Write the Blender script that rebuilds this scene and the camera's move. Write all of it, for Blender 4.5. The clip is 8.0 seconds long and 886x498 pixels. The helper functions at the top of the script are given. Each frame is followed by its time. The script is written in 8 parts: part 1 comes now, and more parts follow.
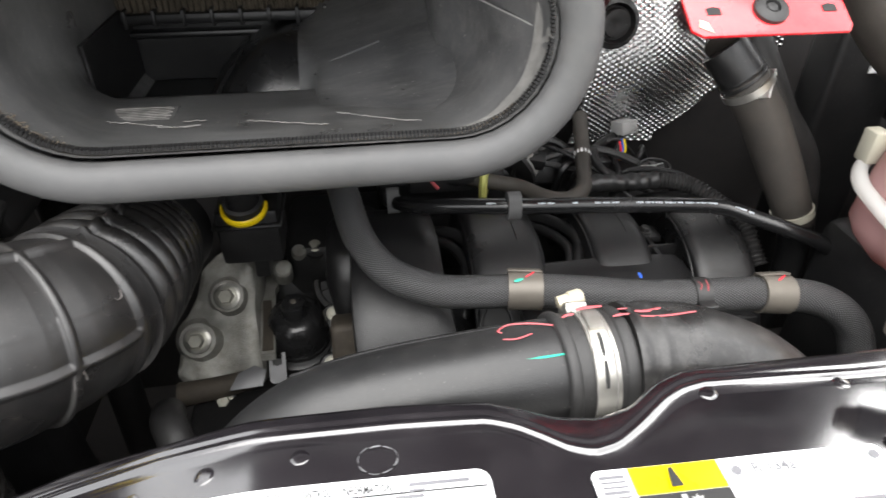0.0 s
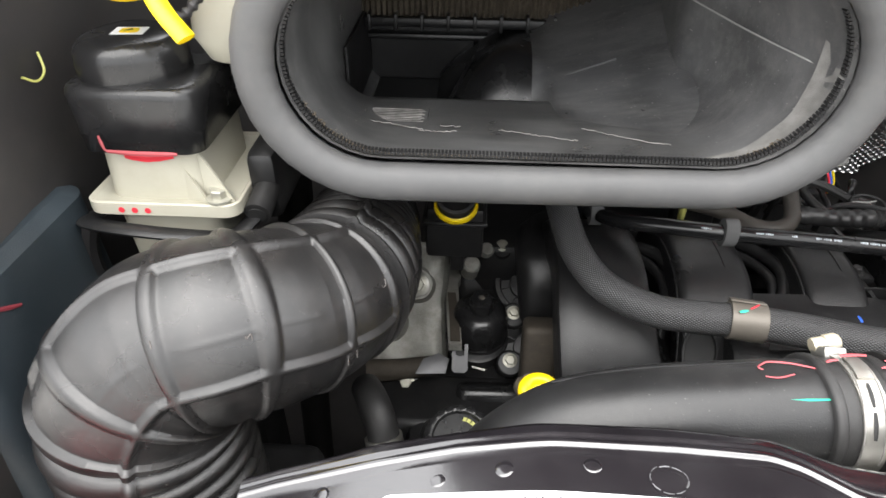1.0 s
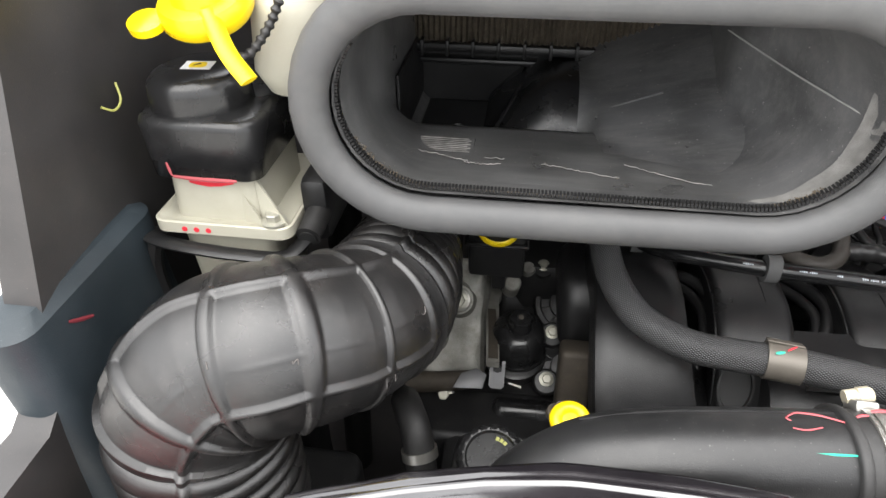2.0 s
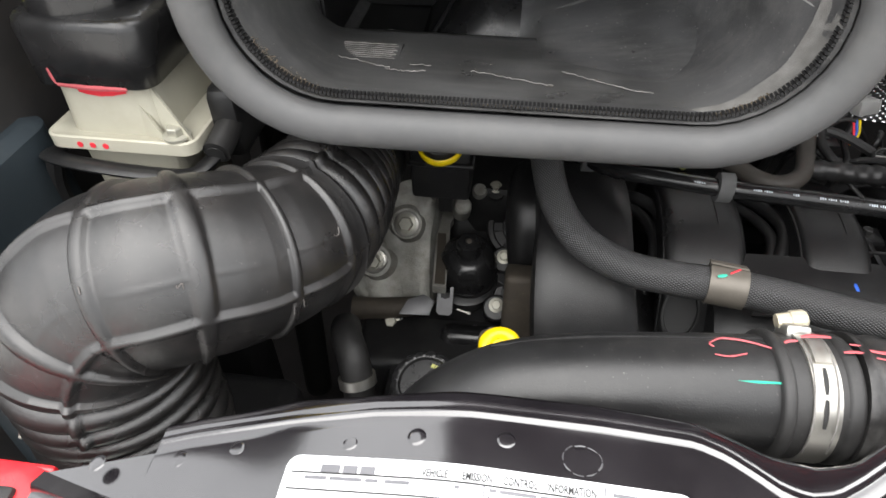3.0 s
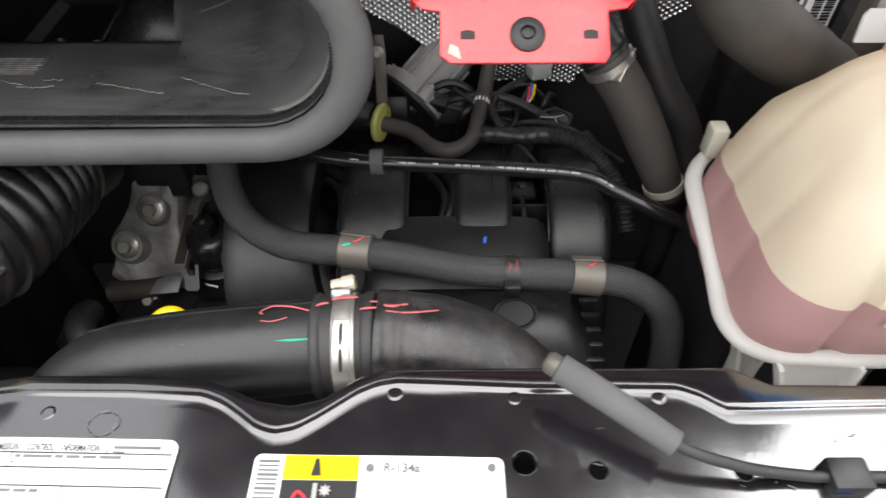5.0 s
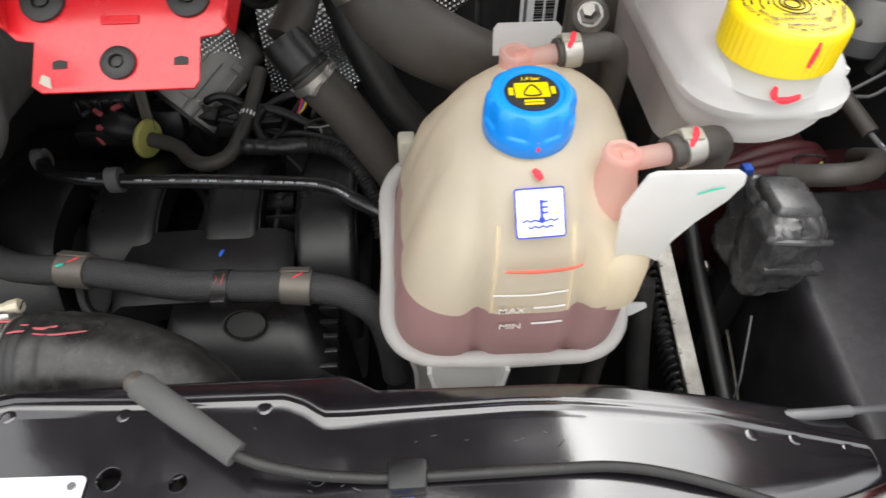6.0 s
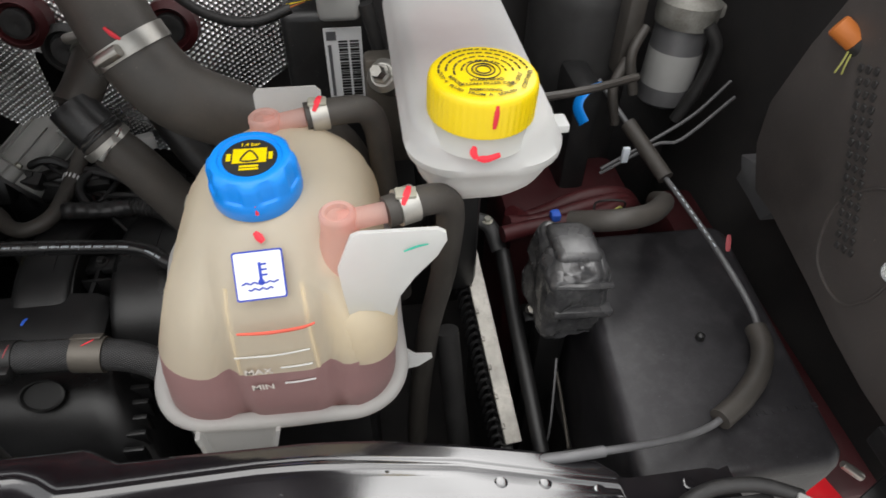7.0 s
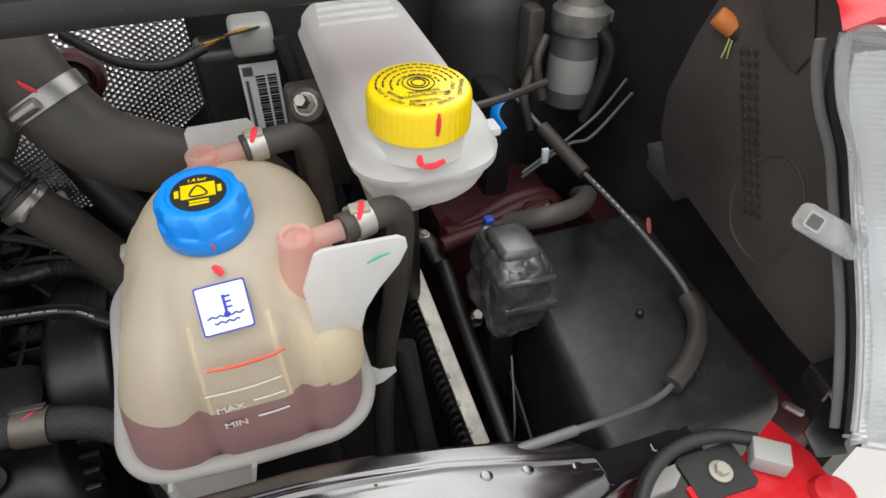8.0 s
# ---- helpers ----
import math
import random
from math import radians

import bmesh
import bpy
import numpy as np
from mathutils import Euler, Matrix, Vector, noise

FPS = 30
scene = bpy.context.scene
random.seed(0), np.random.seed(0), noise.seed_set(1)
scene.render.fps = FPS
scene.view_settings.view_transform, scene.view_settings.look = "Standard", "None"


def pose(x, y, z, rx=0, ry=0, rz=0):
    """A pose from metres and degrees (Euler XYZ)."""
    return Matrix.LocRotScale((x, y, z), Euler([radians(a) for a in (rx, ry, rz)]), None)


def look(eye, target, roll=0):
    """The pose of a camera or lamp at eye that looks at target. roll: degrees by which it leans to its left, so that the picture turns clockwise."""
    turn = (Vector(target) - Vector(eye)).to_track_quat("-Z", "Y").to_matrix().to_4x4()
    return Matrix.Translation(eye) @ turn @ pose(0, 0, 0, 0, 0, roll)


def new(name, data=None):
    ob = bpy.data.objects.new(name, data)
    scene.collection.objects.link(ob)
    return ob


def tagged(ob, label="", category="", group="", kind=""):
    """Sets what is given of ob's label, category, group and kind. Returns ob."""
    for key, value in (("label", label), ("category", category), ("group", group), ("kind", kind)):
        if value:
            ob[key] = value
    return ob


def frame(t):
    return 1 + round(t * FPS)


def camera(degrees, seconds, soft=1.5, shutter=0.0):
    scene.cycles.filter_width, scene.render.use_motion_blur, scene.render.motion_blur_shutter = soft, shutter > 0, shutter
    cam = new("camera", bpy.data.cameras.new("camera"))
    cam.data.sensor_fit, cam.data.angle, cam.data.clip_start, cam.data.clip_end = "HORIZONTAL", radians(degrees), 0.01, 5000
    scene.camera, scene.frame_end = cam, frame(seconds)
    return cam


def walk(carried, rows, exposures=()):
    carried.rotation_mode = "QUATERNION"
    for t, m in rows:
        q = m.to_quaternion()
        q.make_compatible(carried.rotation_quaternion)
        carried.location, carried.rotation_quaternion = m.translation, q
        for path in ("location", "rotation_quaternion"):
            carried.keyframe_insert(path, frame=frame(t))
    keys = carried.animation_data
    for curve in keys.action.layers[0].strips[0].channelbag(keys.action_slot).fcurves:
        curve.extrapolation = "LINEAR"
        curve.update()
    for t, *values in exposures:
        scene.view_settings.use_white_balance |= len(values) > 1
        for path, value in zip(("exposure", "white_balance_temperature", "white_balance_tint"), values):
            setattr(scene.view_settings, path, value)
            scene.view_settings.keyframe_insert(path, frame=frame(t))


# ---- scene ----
cam = camera(70.3, 8.0, soft=1.5, shutter=0.2)
PATH = [
    (0, (0.006, 0.029, 1.497), (0.228, 1.647, 0.344), 0.2),
    (0.5, (-0.074, 0.02, 1.511), (-0.036, 1.644, 0.344), 0.3),
    (1, (-0.13, 0.025, 1.527), (-0.199, 1.638, 0.346), 0.7),
    (1.2, (-0.135, 0.024, 1.534), (-0.242, 1.633, 0.351), 0.7),
    (2.3, (-0.109, 0.031, 1.574), (-0.339, 1.598, 0.352), -0.4),
    (2.5, (-0.096, 0.048, 1.563), (-0.307, 1.578, 0.291), -0.3),
    (3, (-0.057, 0.065, 1.532), (-0.247, 1.51, 0.164), -0.1),
    (3.5, (-0.008, 0.066, 1.528), (-0.171, 1.444, 0.088), -0.0),
    (4, (0.053, 0.06, 1.547), (-0.077, 1.423, 0.089), -0.5),
    (4.2, (0.082, 0.061, 1.553), (-0.028, 1.424, 0.094), -0.6),
    (5.5, (0.397, 0.035, 1.642), (0.432, 1.359, 0.144), -0.5),
    (6, (0.546, 0.037, 1.64), (0.602, 1.361, 0.142), -0.7),
    (6.5, (0.647, 0.024, 1.646), (0.77, 1.382, 0.183), 0.5),
    (7, (0.718, 0.024, 1.655), (0.926, 1.435, 0.253), 1.1),
    (7.5, (0.732, 0.015, 1.658), (1.088, 1.446, 0.307), 0.7),
    (8, (0.681, 0.007, 1.654), (1.16, 1.418, 0.32), 0.3),
]
EXPOSURES = [(0.0, 1.24), (1.0, 1.35), (2.5, 1.16), (3.5, 0.88), (4.2, 0.63), (5.5, 0.47), (6.0, 0.06), (6.5, -0.33), (8.0, -0.33)]
walk(cam, [(t, look(eye, target, roll)) for t, eye, target, roll in PATH], EXPOSURES)

# ---- world and light ----
CX = 0.30  # middle of the vehicle
world = bpy.data.worlds.new("sky")
scene.world = world
world.use_nodes = True
wn = world.node_tree
sky = wn.nodes.new("ShaderNodeTexSky")
sky.sky_type, sky.sun_disc = "NISHITA", False
sky.sun_elevation, sky.sun_rotation = radians(52), radians(40)
sky.air_density, sky.dust_density = 1.0, 7.0
grey = wn.nodes.new("ShaderNodeHueSaturation")
grey.inputs["Saturation"].default_value = 0.12
wn.links.new(sky.outputs[0], grey.inputs["Color"])
flat = wn.nodes.new("ShaderNodeGamma")  # an overcast sky is much more even than a clear one
flat.inputs["Gamma"].default_value = 0.55
wn.links.new(grey.outputs[0], flat.inputs["Color"])
wn.links.new(flat.outputs[0], wn.nodes["Background"].inputs[0])
wn.nodes["Background"].inputs[1].default_value = 0.75
sun = new("sun", bpy.data.lights.new("sun", "SUN"))
sun.data.energy, sun.data.angle, sun.data.color = 2.4, radians(70), (1.0, 0.975, 0.94)
sun.matrix_world = look((-0.5, -1.8, 6.2), (0.3, 0.4, 1.0))


# ---- materials ----
def mat(name, base, rough=0.5, metal=0.0, vary=0.25, scale=60.0, bump=0.15, dust=0.0, dust_col=(0.3, 0.27, 0.23), coat=0.0, fine=900.0, spec=0.5, coat_ior=1.5, streak=None, speck=0.0):
    """A painted, moulded or cast surface: two scales of tone, fine relief, patchy dust."""
    m = bpy.data.materials.new(name)
    m.use_nodes = True
    t = m.node_tree
    b = t.nodes["Principled BSDF"]
    geo = t.nodes.new("ShaderNodeNewGeometry")
    n1, n2 = t.nodes.new("ShaderNodeTexNoise"), t.nodes.new("ShaderNodeTexNoise")
    n1.inputs["Scale"].default_value, n1.inputs["Detail"].default_value = scale / 6, 5
    n2.inputs["Scale"].default_value, n2.inputs["Detail"].default_value = fine, 3
    for n in (n1, n2):
        t.links.new(geo.outputs["Position"], n.inputs["Vector"])
    ramp = t.nodes.new("ShaderNodeMapRange")
    ramp.inputs[1].default_value, ramp.inputs[2].default_value = 0.3, 0.7
    ramp.inputs[3].default_value, ramp.inputs[4].default_value = 1 - vary, 1 + vary
    t.links.new(n1.outputs["Fac"], ramp.inputs[0])
    mul = t.nodes.new("ShaderNodeVectorMath")
    mul.operation = "SCALE"
    mul.inputs[0].default_value = base
    t.links.new(ramp.outputs[0], mul.inputs["Scale"])
    colour = mul.outputs[0]
    rr = t.nodes.new("ShaderNodeMapRange")
    rr.inputs[1].default_value, rr.inputs[2].default_value = 0.3, 0.7
    rr.inputs[3].default_value, rr.inputs[4].default_value = max(rough - 0.08, 0.02), min(rough + 0.1, 1.0)
    t.links.new(n1.outputs["Fac"], rr.inputs[0])
    t.links.new(rr.outputs[0], b.inputs["Roughness"])
    if dust:
        n3 = t.nodes.new("ShaderNodeTexNoise")
        n3.inputs["Scale"].default_value, n3.inputs["Detail"].default_value, n3.inputs["Roughness"].default_value = scale / 2, 8, 0.75
        if streak:
            mp = t.nodes.new("ShaderNodeMapping")
            mp.inputs["Scale"].default_value, mp.inputs["Rotation"].default_value = streak, (0, 0, radians(24))
            t.links.new(geo.outputs["Position"], mp.inputs[0])
            t.links.new(mp.outputs[0], n3.inputs["Vector"])
        else:
            t.links.new(geo.outputs["Position"], n3.inputs["Vector"])
        d = t.nodes.new("ShaderNodeMapRange")
        d.inputs[1].default_value, d.inputs[2].default_value, d.inputs[3].default_value, d.inputs[4].default_value = 0.45, 0.8, 0.0, dust
        t.links.new(n3.outputs["Fac"], d.inputs[0])
        mix = t.nodes.new("ShaderNodeMix")
        mix.data_type = "RGBA"
        mix.inputs[7].default_value = (*dust_col, 1)
        t.links.new(d.outputs[0], mix.inputs[0])
        t.links.new(colour, mix.inputs[6])
        colour = mix.outputs[2]
    if speck:  # scattered pale motes and lint
        n4 = t.nodes.new("ShaderNodeTexNoise")
        n4.inputs["Scale"].default_value, n4.inputs["Detail"].default_value = 420, 2
        t.links.new(geo.outputs["Position"], n4.inputs["Vector"])
        d4 = t.nodes.new("ShaderNodeMapRange")
        d4.inputs[1].default_value, d4.inputs[2].default_value, d4.inputs[3].default_value, d4.inputs[4].default_value = 0.70, 0.80, 0.0, speck
        t.links.new(n4.outputs["Fac"], d4.inputs[0])
        mx4 = t.nodes.new("ShaderNodeMix")
        mx4.data_type = "RGBA"
        mx4.inputs[7].default_value = (*[min(0.5, 2.2 * c) for c in dust_col], 1)
        t.links.new(d4.outputs[0], mx4.inputs[0])
        t.links.new(colour, mx4.inputs[6])
        colour = mx4.outputs[2]
    t.links.new(colour, b.inputs["Base Color"])
    b.inputs["Metallic"].default_value = metal
    b.inputs["Specular IOR Level"].default_value = spec
    b.inputs["Coat Weight"].default_value = coat
    b.inputs["Coat Roughness"].default_value, b.inputs["Coat IOR"].default_value = 0.13, coat_ior
    if bump:
        bp = t.nodes.new("ShaderNodeBump")
        bp.inputs["Strength"].default_value, bp.inputs["Distance"].default_value = bump, 0.001
        t.links.new(n2.outputs["Fac"], bp.inputs["Height"])
        t.links.new(bp.outputs[0], b.inputs["Normal"])
    return m


def braided(name, base, turns=260.0):
    """Woven sleeve: two crossed bands of threads along the hose's own length and girth."""
    m = mat(name, base, 0.38, bump=0.0, vary=0.2)
    t = m.node_tree
    b = t.nodes["Principled BSDF"]
    uv = t.nodes.new("ShaderNodeUVMap")
    hs = []
    for angle in (57, -57):
        mp = t.nodes.new("ShaderNodeMapping")
        mp.inputs["Rotation"].default_value = (0, 0, radians(angle))
        w = t.nodes.new("ShaderNodeTexWave")
        w.inputs["Scale"].default_value = turns / 6.28 * 3.0
        w.inputs["Distortion"].default_value = 0.55
        t.links.new(uv.outputs[0], mp.inputs[0])
        t.links.new(mp.outputs[0], w.inputs[0])
        hs.append(w)
    mx = t.nodes.new("ShaderNodeMath")
    mx.operation = "MULTIPLY"
    t.links.new(hs[0].outputs["Fac"], mx.inputs[0])
    t.links.new(hs[1].outputs["Fac"], mx.inputs[1])
    bp = t.nodes.new("ShaderNodeBump")
    bp.inputs["Strength"].default_value, bp.inputs["Distance"].default_value = 0.9, 0.0009
    t.links.new(mx.outputs[0], bp.inputs["Height"])
    thread = t.nodes.new("ShaderNodeMix")
    thread.data_type = "RGBA"
    thread.inputs[6].default_value = (0.008, 0.008, 0.008, 1)
    thread.inputs[7].default_value = (base[0] * 4.4, base[1] * 4.4, base[2] * 4.4, 1)
    t.links.new(mx.outputs[0], thread.inputs[0])
    t.links.new(thread.outputs[2], b.inputs["Base Color"])
    t.links.new(bp.outputs[0], b.inputs["Normal"])
    return m


def milky(name, tint, clear=0.3, glow=0.35, rough=0.4):
    """Blow-moulded translucent plastic."""
    m = bpy.data.materials.new(name)
    m.use_nodes = True
    t = m.node_tree
    b = t.nodes["Principled BSDF"]
    n = t.nodes.new("ShaderNodeTexNoise")
    n.inputs["Scale"].default_value, n.inputs["Detail"].default_value = 14, 4
    geo = t.nodes.new("ShaderNodeNewGeometry")
    t.links.new(geo.outputs["Position"], n.inputs["Vector"])
    r = t.nodes.new("ShaderNodeMapRange")
    r.inputs[3].default_value, r.inputs[4].default_value = 0.85, 1.1
    t.links.new(n.outputs["Fac"], r.inputs[0])
    mul = t.nodes.new("ShaderNodeVectorMath")
    mul.operation = "SCALE"
    mul.inputs[0].default_value = tint
    t.links.new(r.outputs[0], mul.inputs["Scale"])
    t.links.new(mul.outputs[0], b.inputs["Base Color"])
    b.inputs["Roughness"].default_value = rough
    tl, tp = t.nodes.new("ShaderNodeBsdfTranslucent"), t.nodes.new("ShaderNodeBsdfTransparent")
    t.links.new(mul.outputs[0], tl.inputs[0])
    m1, m2 = t.nodes.new("ShaderNodeMixShader"), t.nodes.new("ShaderNodeMixShader")
    m1.inputs[0].default_value, m2.inputs[0].default_value = glow, clear
    tp.inputs[0].default_value = (*tint, 1)
    t.links.new(b.outputs[0], m1.inputs[1])
    t.links.new(tl.outputs[0], m1.inputs[2])
    t.links.new(m1.outputs[0], m2.inputs[1])
    t.links.new(tp.outputs[0], m2.inputs[2])
    t.links.new(m2.outputs[0], t.nodes["Material Output"].inputs[0])
    return m


PLASTIC = mat("black moulded plastic", (0.012, 0.012, 0.0125), 0.36, dust=0.16, dust_col=(0.09, 0.085, 0.08), bump=0.3, speck=0.5)
PLASTIC2 = mat("dusty black plastic", (0.0135, 0.0135, 0.014), 0.36, dust=0.16, dust_col=(0.085, 0.08, 0.075), bump=0.2, speck=0.5)
RUBBER = mat("black rubber", (0.018, 0.0175, 0.0175), 0.48, dust=0.2, dust_col=(0.09, 0.088, 0.085), bump=0.3, fine=1500, speck=0.4)
DUCTR = mat("bellows rubber", (0.013, 0.0125, 0.0125), 0.28, dust=0.3, dust_col=(0.075, 0.066, 0.062), bump=0.3, fine=1600, vary=0.3, spec=0.75, speck=0.6)
SEALR = mat("soft grey-black seal rubber", (0.075, 0.075, 0.076), 0.55, dust=0.15, dust_col=(0.2, 0.19, 0.17), bump=0.3, fine=2200, vary=0.12)
HOSER = mat("grey-brown hose rubber", (0.050, 0.045, 0.040), 0.5, dust=0.25, dust_col=(0.13, 0.11, 0.09), bump=0.2, speck=0.3)
FOAM = mat("grey foam", (0.09, 0.09, 0.09), 0.85, bump=0.6, fine=1400)
PAINT = mat("black gloss paint", (0.007, 0.006, 0.0075), 0.14, dust=0.07, dust_col=(0.14, 0.13, 0.135), bump=0.05, coat=1.0, fine=350, spec=0.7, coat_ior=1.74)
RED = mat("red body paint", (0.62, 0.012, 0.02), 0.25, coat=0.6, vary=0.1, bump=0.03, dust=0.1, dust_col=(0.5, 0.3, 0.28))
# Body red darkened: the shade of the bay is put into the colour.
REDSHADE = mat("body red with shade painted in", (0.050, 0.009, 0.011), 0.5, vary=0.3, dust=0.4, dust_col=(0.05, 0.035, 0.032), bump=0.1, speck=0.4)
# Shaded copy of red; its darkness is bay shade set in the base colour.
DARKRED = mat("dark red with shade in it", (0.06, 0.006, 0.008), 0.55, vary=0.3, dust=0.35, dust_col=(0.05, 0.04, 0.04))
ALU = mat("cast aluminium", (0.30, 0.295, 0.27), 0.5, metal=0.5, bump=0.7, dust=0.7, dust_col=(0.11, 0.095, 0.075), vary=0.4, scale=110, fine=500, speck=0.5)
STEEL = mat("zinc plated steel", (0.46, 0.45, 0.42), 0.36, metal=0.9, bump=0.1, dust=0.5, dust_col=(0.25, 0.2, 0.14))
BOLT = mat("olive zinc bolt", (0.42, 0.41, 0.35), 0.42, metal=0.5, dust=0.5, dust_col=(0.14, 0.12, 0.09))
CLIPM = mat("bronze-grey clip metal", (0.12, 0.108, 0.092), 0.45, metal=0.4, dust=0.2)
RUST = mat("stained brown-grey casting", (0.055, 0.046, 0.036), 0.7, metal=0.3, dust=0.5, dust_col=(0.12, 0.1, 0.075), bump=0.5, speck=0.5)
YELLOW = mat("yellow plastic", (0.85, 0.62, 0.005), 0.35, vary=0.06, bump=0.05)
BLUE = mat("blue plastic", (0.004, 0.25, 0.82), 0.35, vary=0.08, bump=0.05)
# Used for print, and for black patches that paint the dark of holes.
INK = mat("black print and painted holes", (0.012, 0.012, 0.012), 0.6, bump=0)
INKB = mat("blue print", (0.02, 0.05, 0.4), 0.6, bump=0)
INKG = mat("grey print", (0.13, 0.13, 0.14), 0.6, bump=0)
WHITEP = mat("white print", (0.58, 0.63, 0.68), 0.6, bump=0)
PAPER = mat("white label film", (0.8, 0.81, 0.82), 0.3, vary=0.03, bump=0.03, scale=40)
YPAPER = mat("yellow label film", (0.85, 0.62, 0.0), 0.3, vary=0.03, bump=0.0)
MARKR = mat("red marker paint", (0.75, 0.03, 0.05), 0.6, vary=0.2, bump=0)
MARKP = mat("faded red marker", (0.38, 0.07, 0.08), 0.6, vary=0.3, bump=0)
MARKD = mat("dried dark red paint", (0.17, 0.022, 0.032), 0.6, vary=0.3, bump=0)
MARKG = mat("green marker", (0.03, 0.4, 0.28), 0.6, vary=0.2, bump=0)
MARKB = mat("blue marker", (0.03, 0.12, 0.6), 0.6, vary=0.2, bump=0)
CREAM = mat("cream nylon", (0.40, 0.385, 0.315), 0.42, vary=0.14, bump=0.12, dust=0.3, dust_col=(0.32, 0.27, 0.19), scale=40, speck=0.4)
WALL = mat("black wheel arch panel", (0.038, 0.036, 0.036), 0.5, dust=0.35, dust_col=(0.07, 0.06, 0.055), bump=0.2, speck=0.5)
BLUEGREY = mat("blue-grey plastic bottle", (0.016, 0.024, 0.030), 0.55, dust=0.3, dust_col=(0.055, 0.062, 0.068), vary=0.3, scale=40, bump=0.3, speck=0.5)
GREYP = mat("grey connector plastic", (0.36, 0.36, 0.35), 0.5, vary=0.1)
ORANGE = mat("orange plastic cap", (0.65, 0.2, 0.04), 0.5, vary=0.1)
OLIVE = mat("olive plastic disc", (0.42, 0.42, 0.12), 0.5, vary=0.15)
CONCRETE = mat("pale concrete", (0.42, 0.41, 0.39), 0.8, vary=0.15, scale=3, bump=0.3, fine=90)
SCOOPM = mat("dusty scoop plastic", (0.092, 0.092, 0.093), 0.34, spec=0.7, dust=0.55, dust_col=(0.23, 0.225, 0.215), scale=90, bump=0.3, vary=0.4, streak=(0.25, 1.5, 1.0), speck=0.9)
MANIF = mat("dull black manifold plastic", (0.0095, 0.0095, 0.010), 0.33, dust=0.2, dust_col=(0.05, 0.048, 0.046), bump=0.35, spec=0.45, speck=0.5)
DUSTLIT = mat("pale dust with caught light", (0.22, 0.215, 0.205), 0.7, dust=0.6, dust_col=(0.12, 0.11, 0.1), scale=200, vary=0.35, bump=0.4)
SCUFF = mat("pale rubber scuff", (0.10, 0.09, 0.085), 0.6, vary=0.4, scale=300, bump=0)
ELBOWR = mat("rubbed black rubber", (0.013, 0.0125, 0.0125), 0.3, dust=0.4, dust_col=(0.12, 0.115, 0.11), scale=110, bump=0.2, vary=0.3, speck=0.5)
TARNISH = mat("tarnished cream zinc", (0.52, 0.47, 0.36), 0.42, metal=0.35, dust=0.5, dust_col=(0.3, 0.24, 0.16), bump=0.1)
SATIN = mat("satin black cover plastic", (0.011, 0.011, 0.0115), 0.24, dust=0.12, dust_col=(0.08, 0.078, 0.075), bump=0.08, scale=120, fine=600)
FUSE = mat("scuffed bluish-black plastic", (0.022, 0.021, 0.0235), 0.42, dust=0.4, dust_col=(0.085, 0.082, 0.086), bump=0.2, scale=70, speck=0.6)
SHEEN = mat("grey-black crumpled cover plastic", (0.05, 0.05, 0.052), 0.24, dust=0.6, dust_col=(0.17, 0.165, 0.16), bump=0.15, scale=90, spec=0.8)
WORN = mat("worn aluminium", (0.5, 0.48, 0.44), 0.5, metal=0.6, dust=0.7, dust_col=(0.22, 0.2, 0.17), vary=0.35, scale=150, bump=0.4)
GREYH = mat("grey moulded housing plastic", (0.30, 0.30, 0.285), 0.5, dust=0.4, dust_col=(0.3, 0.28, 0.26), bump=0.2)
REFLECT = mat("bright lamp reflector", (0.60, 0.61, 0.62), 0.25, metal=0.7, vary=0.15, bump=0.05, scale=30)
NICK = mat("pale rubbed scratch", (0.22, 0.21, 0.2), 0.7, vary=0.5, scale=500, bump=0)
UNDER = mat("dark red-black hood lining", (0.014, 0.007, 0.010), 0.7, vary=0.3, scale=12)
DIRT = mat("dusty filter paper", (0.075, 0.062, 0.045), 0.9, dust=0.7, dust_col=(0.2, 0.165, 0.12), bump=0.8, scale=160, speck=0.8)
GRIME = mat("settled road grit", (0.15, 0.12, 0.085), 0.9, vary=0.5, scale=300, bump=0.6)
SHIELD = mat("embossed aluminium foil", (0.9, 0.9, 0.9), 0.3, metal=1.0, vary=0.12, bump=0.0)
SILVER = mat("bright aluminium", (0.7, 0.7, 0.68), 0.3, metal=0.9, dust=0.4, dust_col=(0.2, 0.19, 0.17), vary=0.2)
TANK = milky("tan translucent tank plastic", (0.95, 0.87, 0.70), 0.18, 0.50)
PALE = mat("pale raised lettering", (0.80, 0.73, 0.66), 0.5, bump=0)
FLANGE = milky("thick milky moulding", (0.90, 0.90, 0.88), 0.34, 0.5)
MARKS = mat("salmon marker", (0.80, 0.14, 0.09), 0.6, vary=0.2, bump=0)
TANKW = milky("milky white tank plastic", (0.92, 0.93, 0.92), 0.26, 0.45)
PINKP = milky("pink translucent plastic", (0.97, 0.72, 0.66), 0.42, 0.5)
COOL = milky("pink coolant behind thin plastic", (0.62, 0.38, 0.37), 0.08, 0.4, 0.35)
BRAID = braided("braided hose sleeve", (0.028, 0.028, 0.029), 300.0)
WALLR = mat("dusty brown-black wing liner", (0.080, 0.071, 0.067), 0.5, dust=0.5, dust_col=(0.125, 0.11, 0.103), scale=30, bump=0.25, speck=0.7)
GREYC = mat("dull grey metal", (0.16, 0.16, 0.165), 0.5, metal=0.4, dust=0.4, dust_col=(0.08, 0.08, 0.08))
LENS = bpy.data.materials.new("clear polycarbonate")
LENS.use_nodes = True
lb = LENS.node_tree.nodes["Principled BSDF"]
lb.inputs["Base Color"].default_value = (0.9, 0.92, 0.93, 1)
